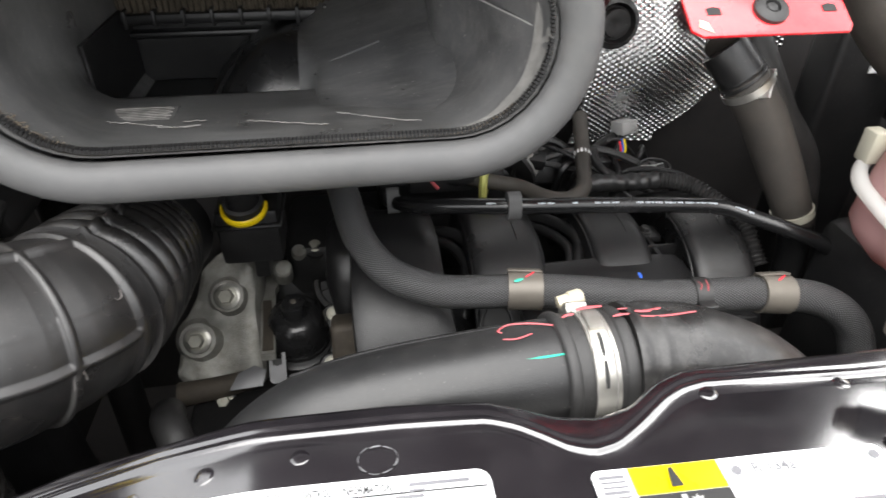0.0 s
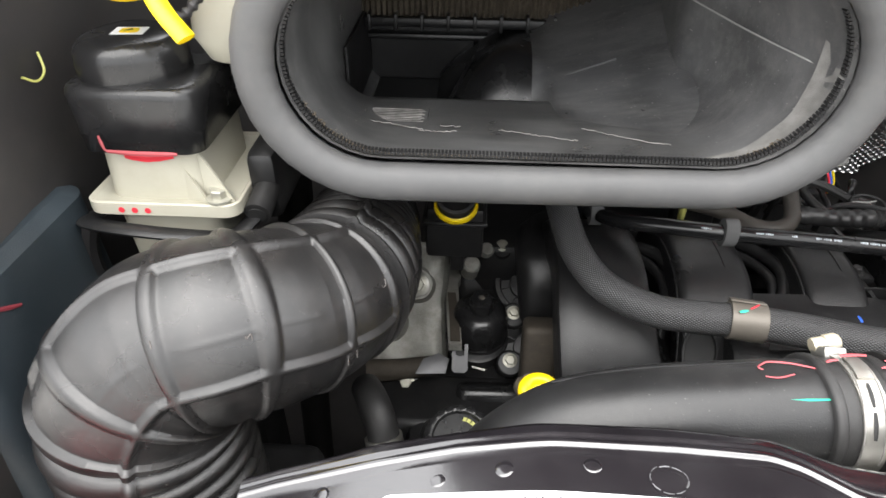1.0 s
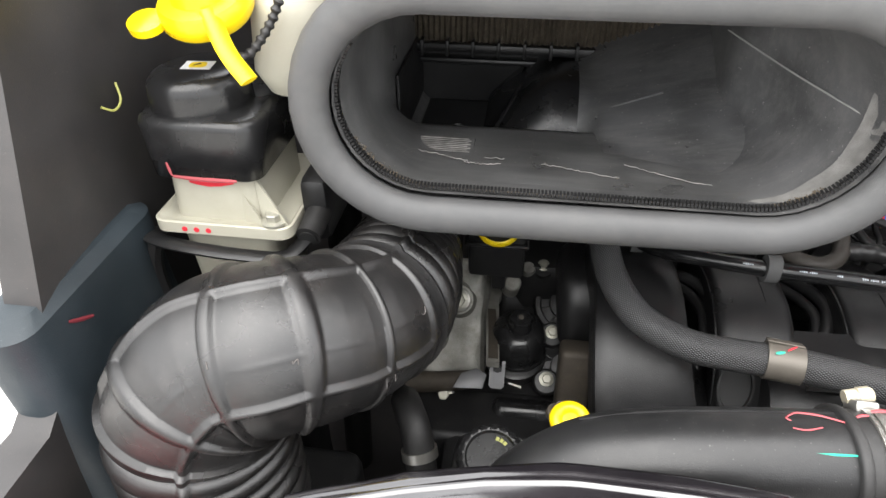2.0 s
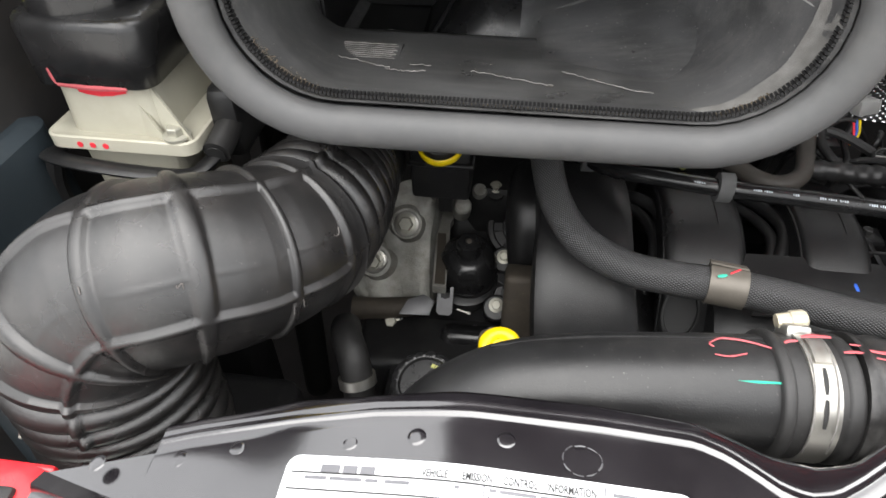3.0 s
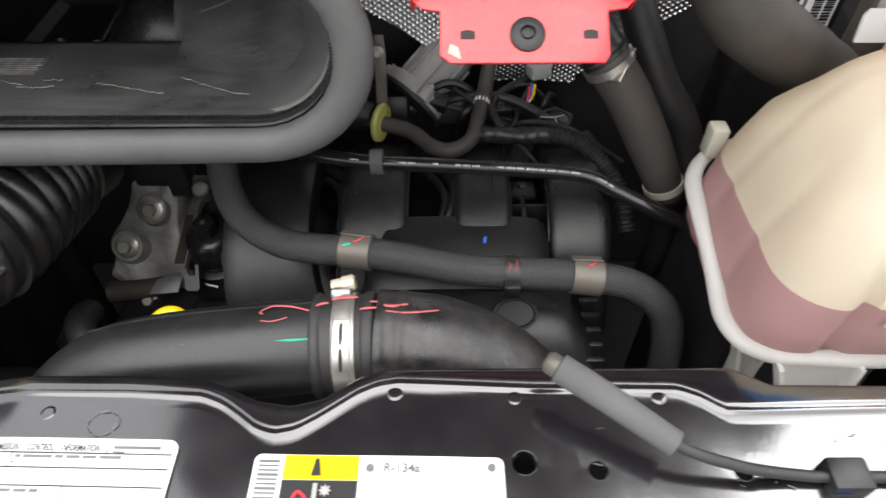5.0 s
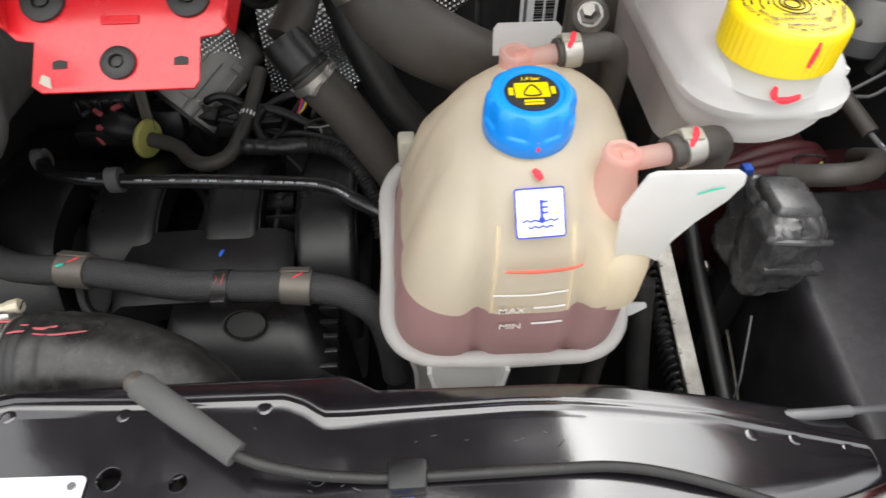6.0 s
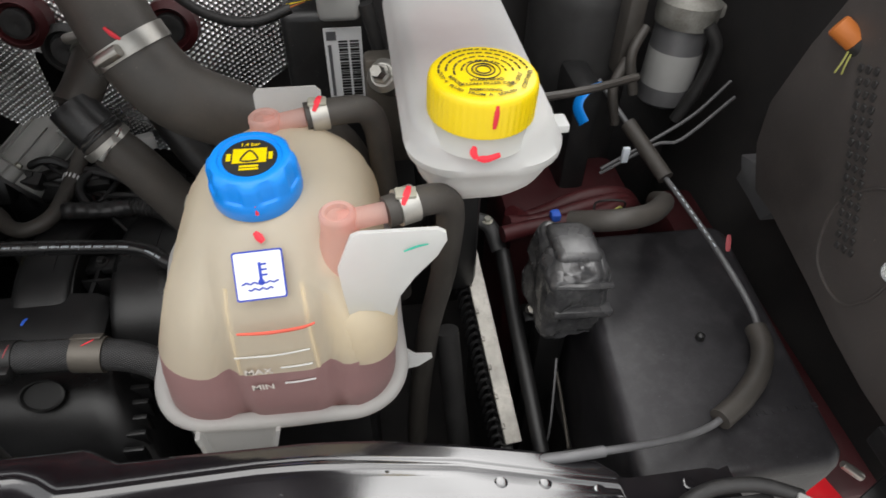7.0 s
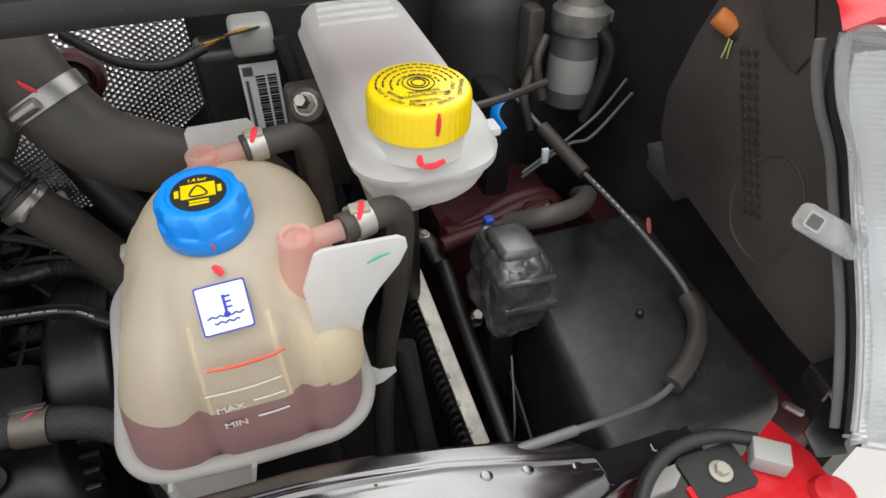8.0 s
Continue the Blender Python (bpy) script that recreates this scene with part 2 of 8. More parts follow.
lb.inputs["Transmission Weight"].default_value, lb.inputs["Roughness"].default_value, lb.inputs["IOR"].default_value = 0.85, 0.06, 1.5


# ---- building helpers ----
def thing(name, at, label, category, group="", kind=""):
    ob = new(name)
    ob.location = at
    ob.empty_display_size = 0.02
    return tagged(ob, label, category, group, kind)


def undo(ob):
    """What takes a world place into the space of a parent."""
    m = Matrix()
    while ob:
        m = ob.matrix_parent_inverse @ ob.matrix_basis @ m
        ob = ob.parent
    return m.inverted()


def part(name, bm, material, parent=None, label="", smooth=40):
    """Links a bmesh, built in world places, as one mesh object under a thing or a part."""
    me = bpy.data.meshes.new(name)
    bmesh.ops.recalc_face_normals(bm, faces=bm.faces)
    if smooth:
        for f in bm.faces:
            f.smooth = True
        for e in bm.edges:
            if len(e.link_faces) == 2 and e.calc_face_angle(0) > radians(smooth):
                e.smooth = False
    bm.to_mesh(me)
    bm.free()
    me.materials.append(material)
    ob = new(name, me)
    if parent:
        ob.parent = parent
        ob.matrix_parent_inverse = undo(parent)
    if label:
        tagged(ob, label)
    return ob


def spline(pts, n, closed=False):
    """n even points along a smooth curve through pts."""
    p = [Vector(q) for q in pts]
    k = len(p)
    out = []
    for i in range(k if closed else k - 1):
        if closed:
            a, b, c, d = p[i - 1], p[i], p[(i + 1) % k], p[(i + 2) % k]
        else:
            b, c = p[i], p[i + 1]
            a = p[i - 1] if i else b * 2 - c
            d = p[i + 2] if i + 2 < k else c * 2 - b
        for j in range(24):
            t = j / 24
            out.append(0.5 * (2 * b + (c - a) * t + (2 * a - 5 * b + 4 * c - d) * t * t + (3 * b - a - 3 * c + d) * t ** 3))
    out.append(out[0].copy() if closed else p[-1].copy())
    ln = [0.0]
    for a, b in zip(out, out[1:]):
        ln.append(ln[-1] + (b - a).length)
    res, j = [], 0
    for i in range(n):
        s = ln[-1] * i / (n if closed else n - 1)
        while j < len(out) - 2 and ln[j + 1] < s:
            j += 1
        f = (s - ln[j]) / max(ln[j + 1] - ln[j], 1e-9)
        res.append(out[j].lerp(out[j + 1], f))
    return res, ln[-1]


def sweep(pts, r, n=40, seg=16, closed=False, up=(0, 0, 1), squash=None, caps=True):
    """A tube along pts. r: a radius or r(u, angle); squash(u): factors along the section's side and up axes."""
    P, length = spline(pts, n, closed)
    rf = r if callable(r) else (lambda u, a: r)
    bm = bmesh.new()
    uvl = bm.loops.layers.uv.new("UVMap")
    rings = []
    side = None
    for i, c in enumerate(P):
        nx = P[(i + 1) % n] if closed or i < n - 1 else c
        pv = P[i - 1] if closed or i else c
        tan = (nx - pv).normalized()
        if side is None:
            side = tan.cross(Vector(up)).normalized()
        side = (side - tan * side.dot(tan)).normalized()
        upv = side.cross(tan)
        u = i / (n if closed else n - 1)
        sx, sy = squash(u) if squash else (1, 1)
        ring = []
        for k in range(seg):
            a = 2 * math.pi * k / seg
            q = rf(u, a)
            ring.append(bm.verts.new(c + side * (math.cos(a) * q * sx) + upv * (math.sin(a) * q * sy)))
        rings.append(ring)
    m = n if closed else n - 1
    girth = 2 * math.pi * rf(0.5, 0)
    for i in range(m):
        A, B = rings[i], rings[(i + 1) % n]
        for k in range(seg):
            k2 = (k + 1) % seg
            f = bm.faces.new((A[k], A[k2], B[k2], B[k]))
            us = ((i, k), (i, k + 1), (i + 1, k + 1), (i + 1, k))
            for lp, (ii, kk) in zip(f.loops, us):
                lp[uvl].uv = (length * ii / m, girth * kk / seg)
    if caps and not closed:
        bm.faces.new(rings[0])
        bm.faces.new(rings[-1][::-1])
    return bm


def rbox(x0, x1, y0, y1, z0, z1, bev=0.004, segs=2, m=None):
    """A box with rounded edges between two corners, turned by m about its own middle."""
    bm = bmesh.new()
    bmesh.ops.create_cube(bm, size=1)
    c = Vector(((x0 + x1) / 2, (y0 + y1) / 2, (z0 + z1) / 2))
    bmesh.ops.scale(bm, vec=(x1 - x0, y1 - y0, z1 - z0), verts=bm.verts)
    if bev:
        bmesh.ops.bevel(bm, geom=bm.edges[:], offset=bev, segments=segs, profile=0.5, affect="EDGES")
    bmesh.ops.transform(bm, matrix=Matrix.Translation(c) @ (m or Matrix()), verts=bm.verts)
    return bm


def aim(at, axis=(0, 0, 1), roll=0):
    """A pose at a place with its z along axis."""
    return Matrix.Translation(at) @ Vector(axis).to_track_quat("Z", "Y").to_matrix().to_4x4() @ Matrix.Rotation(radians(roll), 4, "Z")


def face(at, axis=(0, 0, 1)):
    """A pose at a place with its z along axis and its x along the vehicle's width."""
    z = Vector(axis).normalized()
    x = (Vector((1, 0, 0)) - z * z.x).normalized()
    m = Matrix((x, z.cross(x), z)).transposed().to_4x4()
    return Matrix.Translation(at) @ m


def lathe(profile, m, seg=24, wave=None):
    """A turned shape: (radius, height) pairs about the z of m; wave(angle, radius) changes a radius."""
    bm = bmesh.new()
    rings = []
    for r, h in profile:
        rings.append([bm.verts.new(m @ Vector(((wave(a, r) if wave else r) * math.cos(a), (wave(a, r) if wave else r) * math.sin(a), h)))
                      for a in (2 * math.pi * k / seg for k in range(seg))])
    for A, B in zip(rings, rings[1:]):
        for k in range(seg):
            bm.faces.new((A[k], A[(k + 1) % seg], B[(k + 1) % seg], B[k]))
    bm.faces.new(rings[0][::-1])
    bm.faces.new(rings[-1])
    return bm


def loft(rings, caps=True):
    bm = bmesh.new()
    vs = [[bm.verts.new(p) for p in r] for r in rings]
    n = len(vs[0])
    for A, B in zip(vs, vs[1:]):
        for k in range(n):
            bm.faces.new((A[k], A[(k + 1) % n], B[(k + 1) % n], B[k]))
    if caps:
        bm.faces.new(vs[0][::-1])
        bm.faces.new(vs[-1])
    return bm


def rrect(x0, x1, y0, y1, r, n=6):
    """Points of a rounded rectangle."""
    r = min(r, (x1 - x0) / 2 - 1e-4, (y1 - y0) / 2 - 1e-4)
    out = []
    for cx, cy, a0 in ((x1 - r, y1 - r, 0), (x0 + r, y1 - r, 90), (x0 + r, y0 + r, 180), (x1 - r, y0 + r, 270)):
        for k in range(n + 1):
            a = radians(a0 + 90 * k / n)
            out.append((cx + r * math.cos(a), cy + r * math.sin(a)))
    return out


def dense(pts, step=0.008):
    """The same closed outline with points at even steps."""
    out = []
    for a, b in zip(pts, pts[1:] + pts[:1]):
        a, b = Vector(a), Vector(b)
        n = max(1, round((b - a).length / step))
        out += [tuple(a.lerp(b, k / n)) for k in range(n)]
    return out


def plate(outline, thick, m=None, bev=0.0):
    """A flat outline with thickness, along z of m."""
    bm = bmesh.new()
    f = bm.faces.new([bm.verts.new((x, y, 0)) for x, y in outline])
    g = bmesh.ops.extrude_face_region(bm, geom=[f])
    bmesh.ops.translate(bm, vec=(0, 0, thick), verts=[v for v in g["geom"] if isinstance(v, bmesh.types.BMVert)])
    if bev:
        bmesh.ops.bevel(bm, geom=[e for e in bm.edges], offset=bev, segments=2, profile=0.5, affect="EDGES")
    if m:
        bmesh.ops.transform(bm, matrix=m, verts=bm.verts)
    return bm


def join(*bms):
    out = bms[0]
    for b in bms[1:]:
        me = bpy.data.meshes.new("join")
        b.to_mesh(me)
        out.from_mesh(me)
        bpy.data.meshes.remove(me)
        b.free()
    return out


def interp(x, table):
    if x <= table[0][0]:
        return table[0][1]
    for (a, u), (b, v) in zip(table, table[1:]):
        if x <= b:
            t = (x - a) / (b - a)
            return u + (v - u) * t
    return table[-1][1]


def hexbolt(name, at, axis, size, parent, material=BOLT, flange=1.5):
    """A hexagon head on a washer flange."""
    m = aim(at, axis)
    hx = lathe([(size * 0.94, 0.0), (size, size * 0.15), (size, size * 0.9), (size * 0.88, size * 1.05)], m, 6)
    fl = lathe([(size * flange, -size * 0.25), (size * flange, size * 0.02), (size * 1.05, size * 0.12)], m, 20)
    return part(name, join(hx, fl), material, parent, smooth=30)


def band(name, P, i, r, width, material, parent, label="", screw=None):
    """A clamp band round point i of a path, with an optional worm screw towards a direction."""
    tan = (P[min(i + 1, len(P) - 1)] - P[max(i - 1, 0)]).normalized()
    m = aim(P[i], tan)
    ring = lathe([(r, -width / 2), (r + 0.0016, -width / 2), (r + 0.0016, width / 2), (r, width / 2)], m, 36)
    ob = part(name, ring, material, parent, label, smooth=30)
    if screw:
        d = Vector(screw)
        d = (d - tan * d.dot(tan)).normalized()
        q = P[i] + d * (r + 0.005)
        ax = tan.cross(d)
        head = lathe([(0.0055, -0.014), (0.006, -0.012), (0.006, 0.008), (0.0035, 0.009), (0.0035, 0.013)], aim(q, ax), 12)
        part("clamp_screw", head, STEEL, ob, "worm screw of a hose clamp", smooth=30)
    return ob


def text(name, body, size, m, material, parent):
    cu = bpy.data.curves.new(name, "FONT")
    cu.body, cu.size, cu.align_x, cu.align_y = body, size, "CENTER", "CENTER"
    cu.resolution_u, cu.offset = 2, size * 0.022
    cu.materials.append(material)
    ob = new(name, cu)
    ob.parent = parent
    ob.matrix_parent_inverse = undo(parent)
    ob.matrix_basis = m
    return ob


def strip(pts, width, normal, material, name, parent, label=""):
    """A thin painted stroke along pts, lying on a surface with that normal."""
    P, _ = spline(pts, 14)
    nv = Vector(normal).normalized()
    bm = bmesh.new()
    rows = []
    for i, c in enumerate(P):
        tan = (P[min(i + 1, 13)] - P[max(i - 1, 0)]).normalized()
        s = tan.cross(nv).normalized() * width / 2 * (0.6 + 0.4 * math.sin(math.pi * (i + 0.6) / 14) + 0.15 * noise.noise(c * 300))
        rows.append([bm.verts.new(c + s), bm.verts.new(c + nv * 0.0006), bm.verts.new(c - s)])
    for A, B in zip(rows, rows[1:]):
        bm.faces.new((A[0], A[1], B[1], B[0]))
        bm.faces.new((A[1], A[2], B[2], B[1]))
    return part(name, bm, material, parent, label, smooth=0)


# ---- ground, bay and hood ----
def slab(name, x0, x1, y0, y1, z0, z1, material, label, bev=0.003):
    return tagged(part(name, rbox(x0, x1, y0, y1, z0, z1, bev), material), label, "", "", "structure")


slab("ground", -60, 60, -60, 60, -0.2, 0.0, CONCRETE, "pale concrete ground round the vehicle", 0)
slab("floor", -0.75, 1.35, 0.12, 1.02, 0.50, 0.53, WALL, "black undertray below the engine")
slab("wall_rear", -0.75, 1.35, 0.98, 1.02, 0.53, 1.50, WALL, "black bulkhead behind the engine")
slab("wall_front", -0.34, 0.98, 0.12, 0.14, 0.53, 1.06, WALL, "black radiator frame under the front panel")

# side panels lean out towards the top
def leaning(name, x_low, x_top, y0, y1, z0, top, material, label, drop=0.0):
    rings = []
    for k in range(41):
        y = y0 + (y1 - y0) * k / 40
        bow = 0.02 * math.sin(math.pi * k / 40)
        s = 1 if x_top > x_low else -1
        z1 = top - drop * (1 - min(1.0, max(0.0, (y - 0.335) / 0.15)))
        rings.append([(x_low + bow * s, y, z0), (x_low + 0.05 * s, y, z0), (x_top + 0.05 * s, y, z1), (x_top + bow * s, y, z1), ((x_low + x_top) / 2 + (bow + 0.015) * s, y, (z0 + z1) / 2)])
    return tagged(part(name, loft(rings), material), label, "", "", "structure")


leaning("wall_left", -0.60, -0.56, 0.12, 1.0, 0.53, 1.56, WALL, "black inner wing panel with faint ribs", 0.45)
leaning("wall_right", 1.23, 1.29, 0.24, 1.0, 0.53, 1.50, WALL, "black inner body side behind the wing liner")
liner = [(0.541, 1.419), (0.562, 1.365), (0.584, 1.286), (0.578, 1.235), (0.547, 1.189), (0.505, 1.187), (0.418, 1.168), (0.356, 1.152), (0.303, 1.143), (0.255, 1.141), (0.221, 1.142), (0.235, 1.20), (0.26, 1.26), (0.30, 1.34), (0.36, 1.44), (0.42, 1.475), (0.50, 1.475)]
wl_m = Matrix(((0, 0, 1, 1.165), (1, 0, 0, 0), (0, 1, 0, 0), (0, 0, 0, 1)))
tagged(part("wall_trim", plate(liner, 0.012, wl_m, 0.002), WALLR), "dark brown plastic wing liner, dusty", "", "", "structure")
slab("wall_rail", 1.185, 1.255, 0.26, 0.80, 0.70, 0.985, REDSHADE, "red inner body rail with shade in its colour", 0.012)
tagged(part("trim_flap", plate([(0.485, 1.441), (0.463, 1.406), (0.415, 1.389), (0.405, 1.413), (0.426, 1.457)], 0.003, Matrix.Translation((-0.0045, 0, 0)) @ wl_m, 0.001), WALLR), "dusty brown patch on the wing liner", "", "", "structure")

# raised hood, seen only mirrored in the glossy front panel
hood_m = pose(CX, 0.98, 1.56, 14)
hood = part("hood", rbox(-0.76, 0.76, -0.015, 0.015, 0.0, 1.15, 0.012, 3), UNDER)
hood.matrix_world = hood_m
tagged(hood, "raised engine hood with a dark underside", "hood", "", "structure")
slab("trim", 0.12, 0.86, 0.492, 0.56, 1.470, 1.50, PLASTIC2, "dark green-black plastic trim rail over the bay", 0.012)
slab("cowl", -0.7, 1.30, 0.84, 0.98, 1.47, 1.53, PLASTIC, "black plastic cowl trim under the windscreen", 0.012)
slab("trim_post", 0.13, 0.17, 0.555, 0.86, 1.475, 1.495, PLASTIC2, "dark plastic arm of the trim rail", 0.006)


# ---- front panel over the radiator ----
def panel_z(x):
    d = abs(x - 0.292) - 0.364
    return 1.187 - 0.100 * (d + math.sqrt(d * d + 0.0003))


RIDGE = [(-0.276, 0.262), (-0.25, 0.268), (-0.185, 0.279), (-0.13, 0.2855), (-0.07, 0.2875), (0.01, 0.286), (0.068, 0.2825), (0.085, 0.276), (0.1, 0.266), (0.113, 0.2565),
         (0.127, 0.252), (0.143, 0.2555), (0.16, 0.266), (0.185, 0.284), (0.20, 0.291), (0.215, 0.2935), (0.32, 0.289), (0.43, 0.2875), (0.446, 0.281),
         (0.461, 0.2705), (0.48, 0.270), (0.611, 0.272), (0.702, 0.2695), (0.771, 0.266), (0.844, 0.255), (0.908, 0.246)]
EDGE = [(-0.36, 0.240), (-0.279, 0.257), (-0.276, 0.27), (-0.184, 0.292), (-0.08, 0.3), (0.007, 0.299), (0.07, 0.294), (0.09, 0.286), (0.11, 0.277),
        (0.136, 0.273), (0.16, 0.279), (0.185, 0.297), (0.205, 0.304), (0.32, 0.305), (0.476, 0.305), (0.502, 0.290), (0.617, 0.288), (0.704, 0.288),
        (0.776, 0.283), (0.842, 0.276), (0.894, 0.265), (0.909, 0.252), (0.915, 0.25), (1.0, 0.258), (1.02, 0.252)]


def front_y(x):
    return 0.125 + 0.19 * max(0.0, abs(x - CX) - 0.12) ** 1.6 * 1.35


def punch(bm, x, y, r):
    """Cuts a round hole through the upright-facing sheet of a bmesh."""
    faces = [f for f in bm.faces if abs(f.normal.z) > 0.5 and (f.calc_center_median().xy - Vector((x, y))).length < r + 0.012]
    geom = list(set(faces) | {e for f in faces for e in f.edges} | {v for f in faces for v in f.verts})
    for k in range(14):
        d = Vector((math.cos(2 * math.pi * k / 14), math.sin(2 * math.pi * k / 14), 0))
        geom = bmesh.ops.bisect_plane(bm, geom=geom, dist=1e-6, plane_co=Vector((x, y, 0)) + d * r, plane_no=d)["geom"]
    inside = [f for f in geom if isinstance(f, bmesh.types.BMFace) and f.is_valid and (f.calc_center_median().xy - Vector((x, y))).length < r * 0.98]
    bmesh.ops.delete(bm, geom=inside, context="FACES")


def front_panel():
    ob = thing("radiator_support_panel", (CX, 0.2, 1.0), "glossy black painted sheet metal panel with a pressed ridge", "panel")
    xs = [-0.36 + 1.38 * k / 240 for k in range(241)]
    for s in (-0.276, 0.908):
        xs += [s - 0.0015, s + 0.0015]
    xs.sort()
    bm = bmesh.new()
    cols = []
    for x in xs:
        on = 1.0 if -0.276 < x < 0.908 else 0.0
        r, e, z, f = interp(x, RIDGE), interp(x, EDGE), panel_z(x), front_y(x)
        if not on:
            r = e - 0.02
        wob = 0.0012 * noise.noise(Vector((x * 9, 0.3, 0)))
        zz = z + wob - (0.009 if x < 0 else 0.001) * (1 - on)
        prof = [(f, z - 0.09), (f + 0.002, z - 0.012), (f + 0.008, z - 0.003), (f + 0.02, zz)]
        y1 = r - 0.012
        prof += [(f + 0.02 + (y1 - f - 0.02) * k / 5, zz + 0.0012 * noise.noise(Vector((x * 14, k * 0.9, 2)))) for k in range(1, 6)]
        prof.insert(-1, (y1 - 0.0016, prof[-1][1]))
        prof += [(r - 0.0078, zz), (r - 0.0066, zz + 0.0002 * on), (r - 0.0052, zz + 0.0005 * on), (r - 0.0038, zz + 0.0011 * on), (r - 0.0024, zz + 0.0013 * on), (r - 0.0012, zz + 0.0011 * on), (r + 0.0002, zz + 0.0010 * on), (r + 0.0014, zz + 0.0011 * on),
                 (r + 0.0028, zz + 0.0014 * on), (r + 0.0044, zz + 0.0014 * on), (r + 0.0056, zz + 0.0012 * on), (max(r + 0.007, e - 0.004), zz + 0.0011 * on), (max(r + 0.009, e - 0.001), zz + 0.0002 * on), (max(r + 0.0095, e), zz - 0.004), (max(r + 0.0095, e), zz - 0.03)]
        cols.append([bm.verts.new((x, y, q)) for y, q in prof])
    for A, B in zip(cols, cols[1:]):
        for k in range(len(A) - 1):
            bm.faces.new((A[k], A[k + 1], B[k + 1], B[k]))
    bm.normal_update()
    holes = ((0.308, 0.228, 0.0085), (0.359, 0.222, 0.0065), (0.46, 0.221, 0.006))
    for x, y, r in holes:
        punch(bm, x, y, r)
    part("panel", bm, PAINT, ob, smooth=60)
    # pressed weld dimples along the ridge
    spots = [(-0.315, 0.243), (-0.255, 0.247), (-0.217, 0.255), (-0.178, 0.2595), (-0.142, 0.261), (-0.1, 0.2655), (-0.045, 0.267), (0.057, 0.2695), (0.214, 0.2825), (0.305, 0.278), (0.414, 0.279),
             (0.581, 0.257), (0.657, 0.257), (0.711, 0.257), (0.757, 0.254), (0.803, 0.249), (0.841, 0.247), (0.887, 0.239), (0.973, 0.242)]
    first = None
    for x, y in spots:
        if first is None:
            bm = lathe([(0.0062, -0.0006), (0.0056, -0.0002), (0.0040, 0.0001), (0.0020, 0.0002), (0.0005, 0.0002)], Matrix(), 14)
            o = part("weld_dimple", bm, PAINT, ob, smooth=60)
            first = o
        else:
            o = new("weld_dimple", first.data)
            o.parent, o.matrix_parent_inverse = ob, undo(ob)
        o.location = (x, y, panel_z(x) + 0.0004)
        o.rotation_euler = (0, -math.atan((panel_z(x + 0.004) - panel_z(x - 0.004)) / 0.008), 0)
    for x, y, r in holes:
        rim = lathe([(r * 1.12, -0.0002), (r * 1.06, 0.0005), (r, 0.0), (r * 0.99, -0.008)], Matrix.Translation((x, y, panel_z(x) + 0.0012 * noise.noise(Vector((x * 9, 0.3, 0))))), 24)
        bmesh.ops.delete(rim, geom=[f for f in rim.faces if len(f.verts) > 4], context="FACES_ONLY")
        part("hole_rim", rim, PAINT, ob, "rolled rim of a punched hole")
    return ob


panel = front_panel()


def sheet(x0, x1, y0, y1, slope=0.0, lift=0.0016, nx=24, corner=0.0):
    """A film on the front panel, following its bow."""
    out = rrect(x0, x1, y0, y1, corner, 4) if corner else [(x1, y1), (x0, y1), (x0, y0), (x1, y0)]
    dense = []
    for a, b in zip(out, out[1:] + out[:1]):
        n = max(1, int(abs(b[0] - a[0]) / 0.012))
        dense += [(a[0] + (b[0] - a[0]) * k / n, a[1] + (b[1] - a[1]) * k / n) for k in range(n)]
    top = [p for p in dense]
    bm = bmesh.new()
    xs = sorted({round(p[0], 5) for p in top})
    lo, hi = [], []
    for x in xs:
        ys = []
        for a, b in zip(top, top[1:] + top[:1]):
            if min(a[0], b[0]) - 1e-9 <= x <= max(a[0], b[0]) + 1e-9:
                if abs(b[0] - a[0]) < 1e-9:
                    ys += [a[1], b[1]]
                else:
                    ys.append(a[1] + (b[1] - a[1]) * (x - a[0]) / (b[0] - a[0]))
        s = slope * (x - x0)
        z = panel_z(x) + 0.0012 * noise.noise(Vector((x * 9, 0.3, 0))) + lift
        lo.append(bm.verts.new((x, min(ys) + s, z)))
        hi.append(bm.verts.new((x, max(ys) + s, z)))
    for k in range(len(xs) - 1):
        bm.faces.new((lo[k], lo[k + 1], hi[k + 1], hi[k]))
    return bm


def on_panel(x, y, lift):
    dz = (panel_z(x + 0.002) - panel_z(x - 0.002)) / 0.004
    return Matrix.Translation((x, y, panel_z(x) + lift)) @ Matrix.Rotation(-math.atan(dz), 4, "Y")


SL = -0.028
emission = tagged(part("emission_label", sheet(-0.178, 0.062, 0.144, 0.2505, SL, 0.0022, corner=0.008), PAPER),
                  "white printed emission control label on the black front panel", "label")


def bar(x0, x1, y, h, material, parent, name="text_bar", slope=SL, xr=-0.178, lift=0.0032):
    return part(name, sheet(x0, x1, y - h / 2, y + h / 2, slope, lift + slope * 0, nx=6) if abs(slope) < 1e-9 else sheet(x0, x1, y - h / 2 + slope * (x0 - xr), y + h / 2 + slope * (x0 - xr), slope, lift), material, parent, smooth=0)


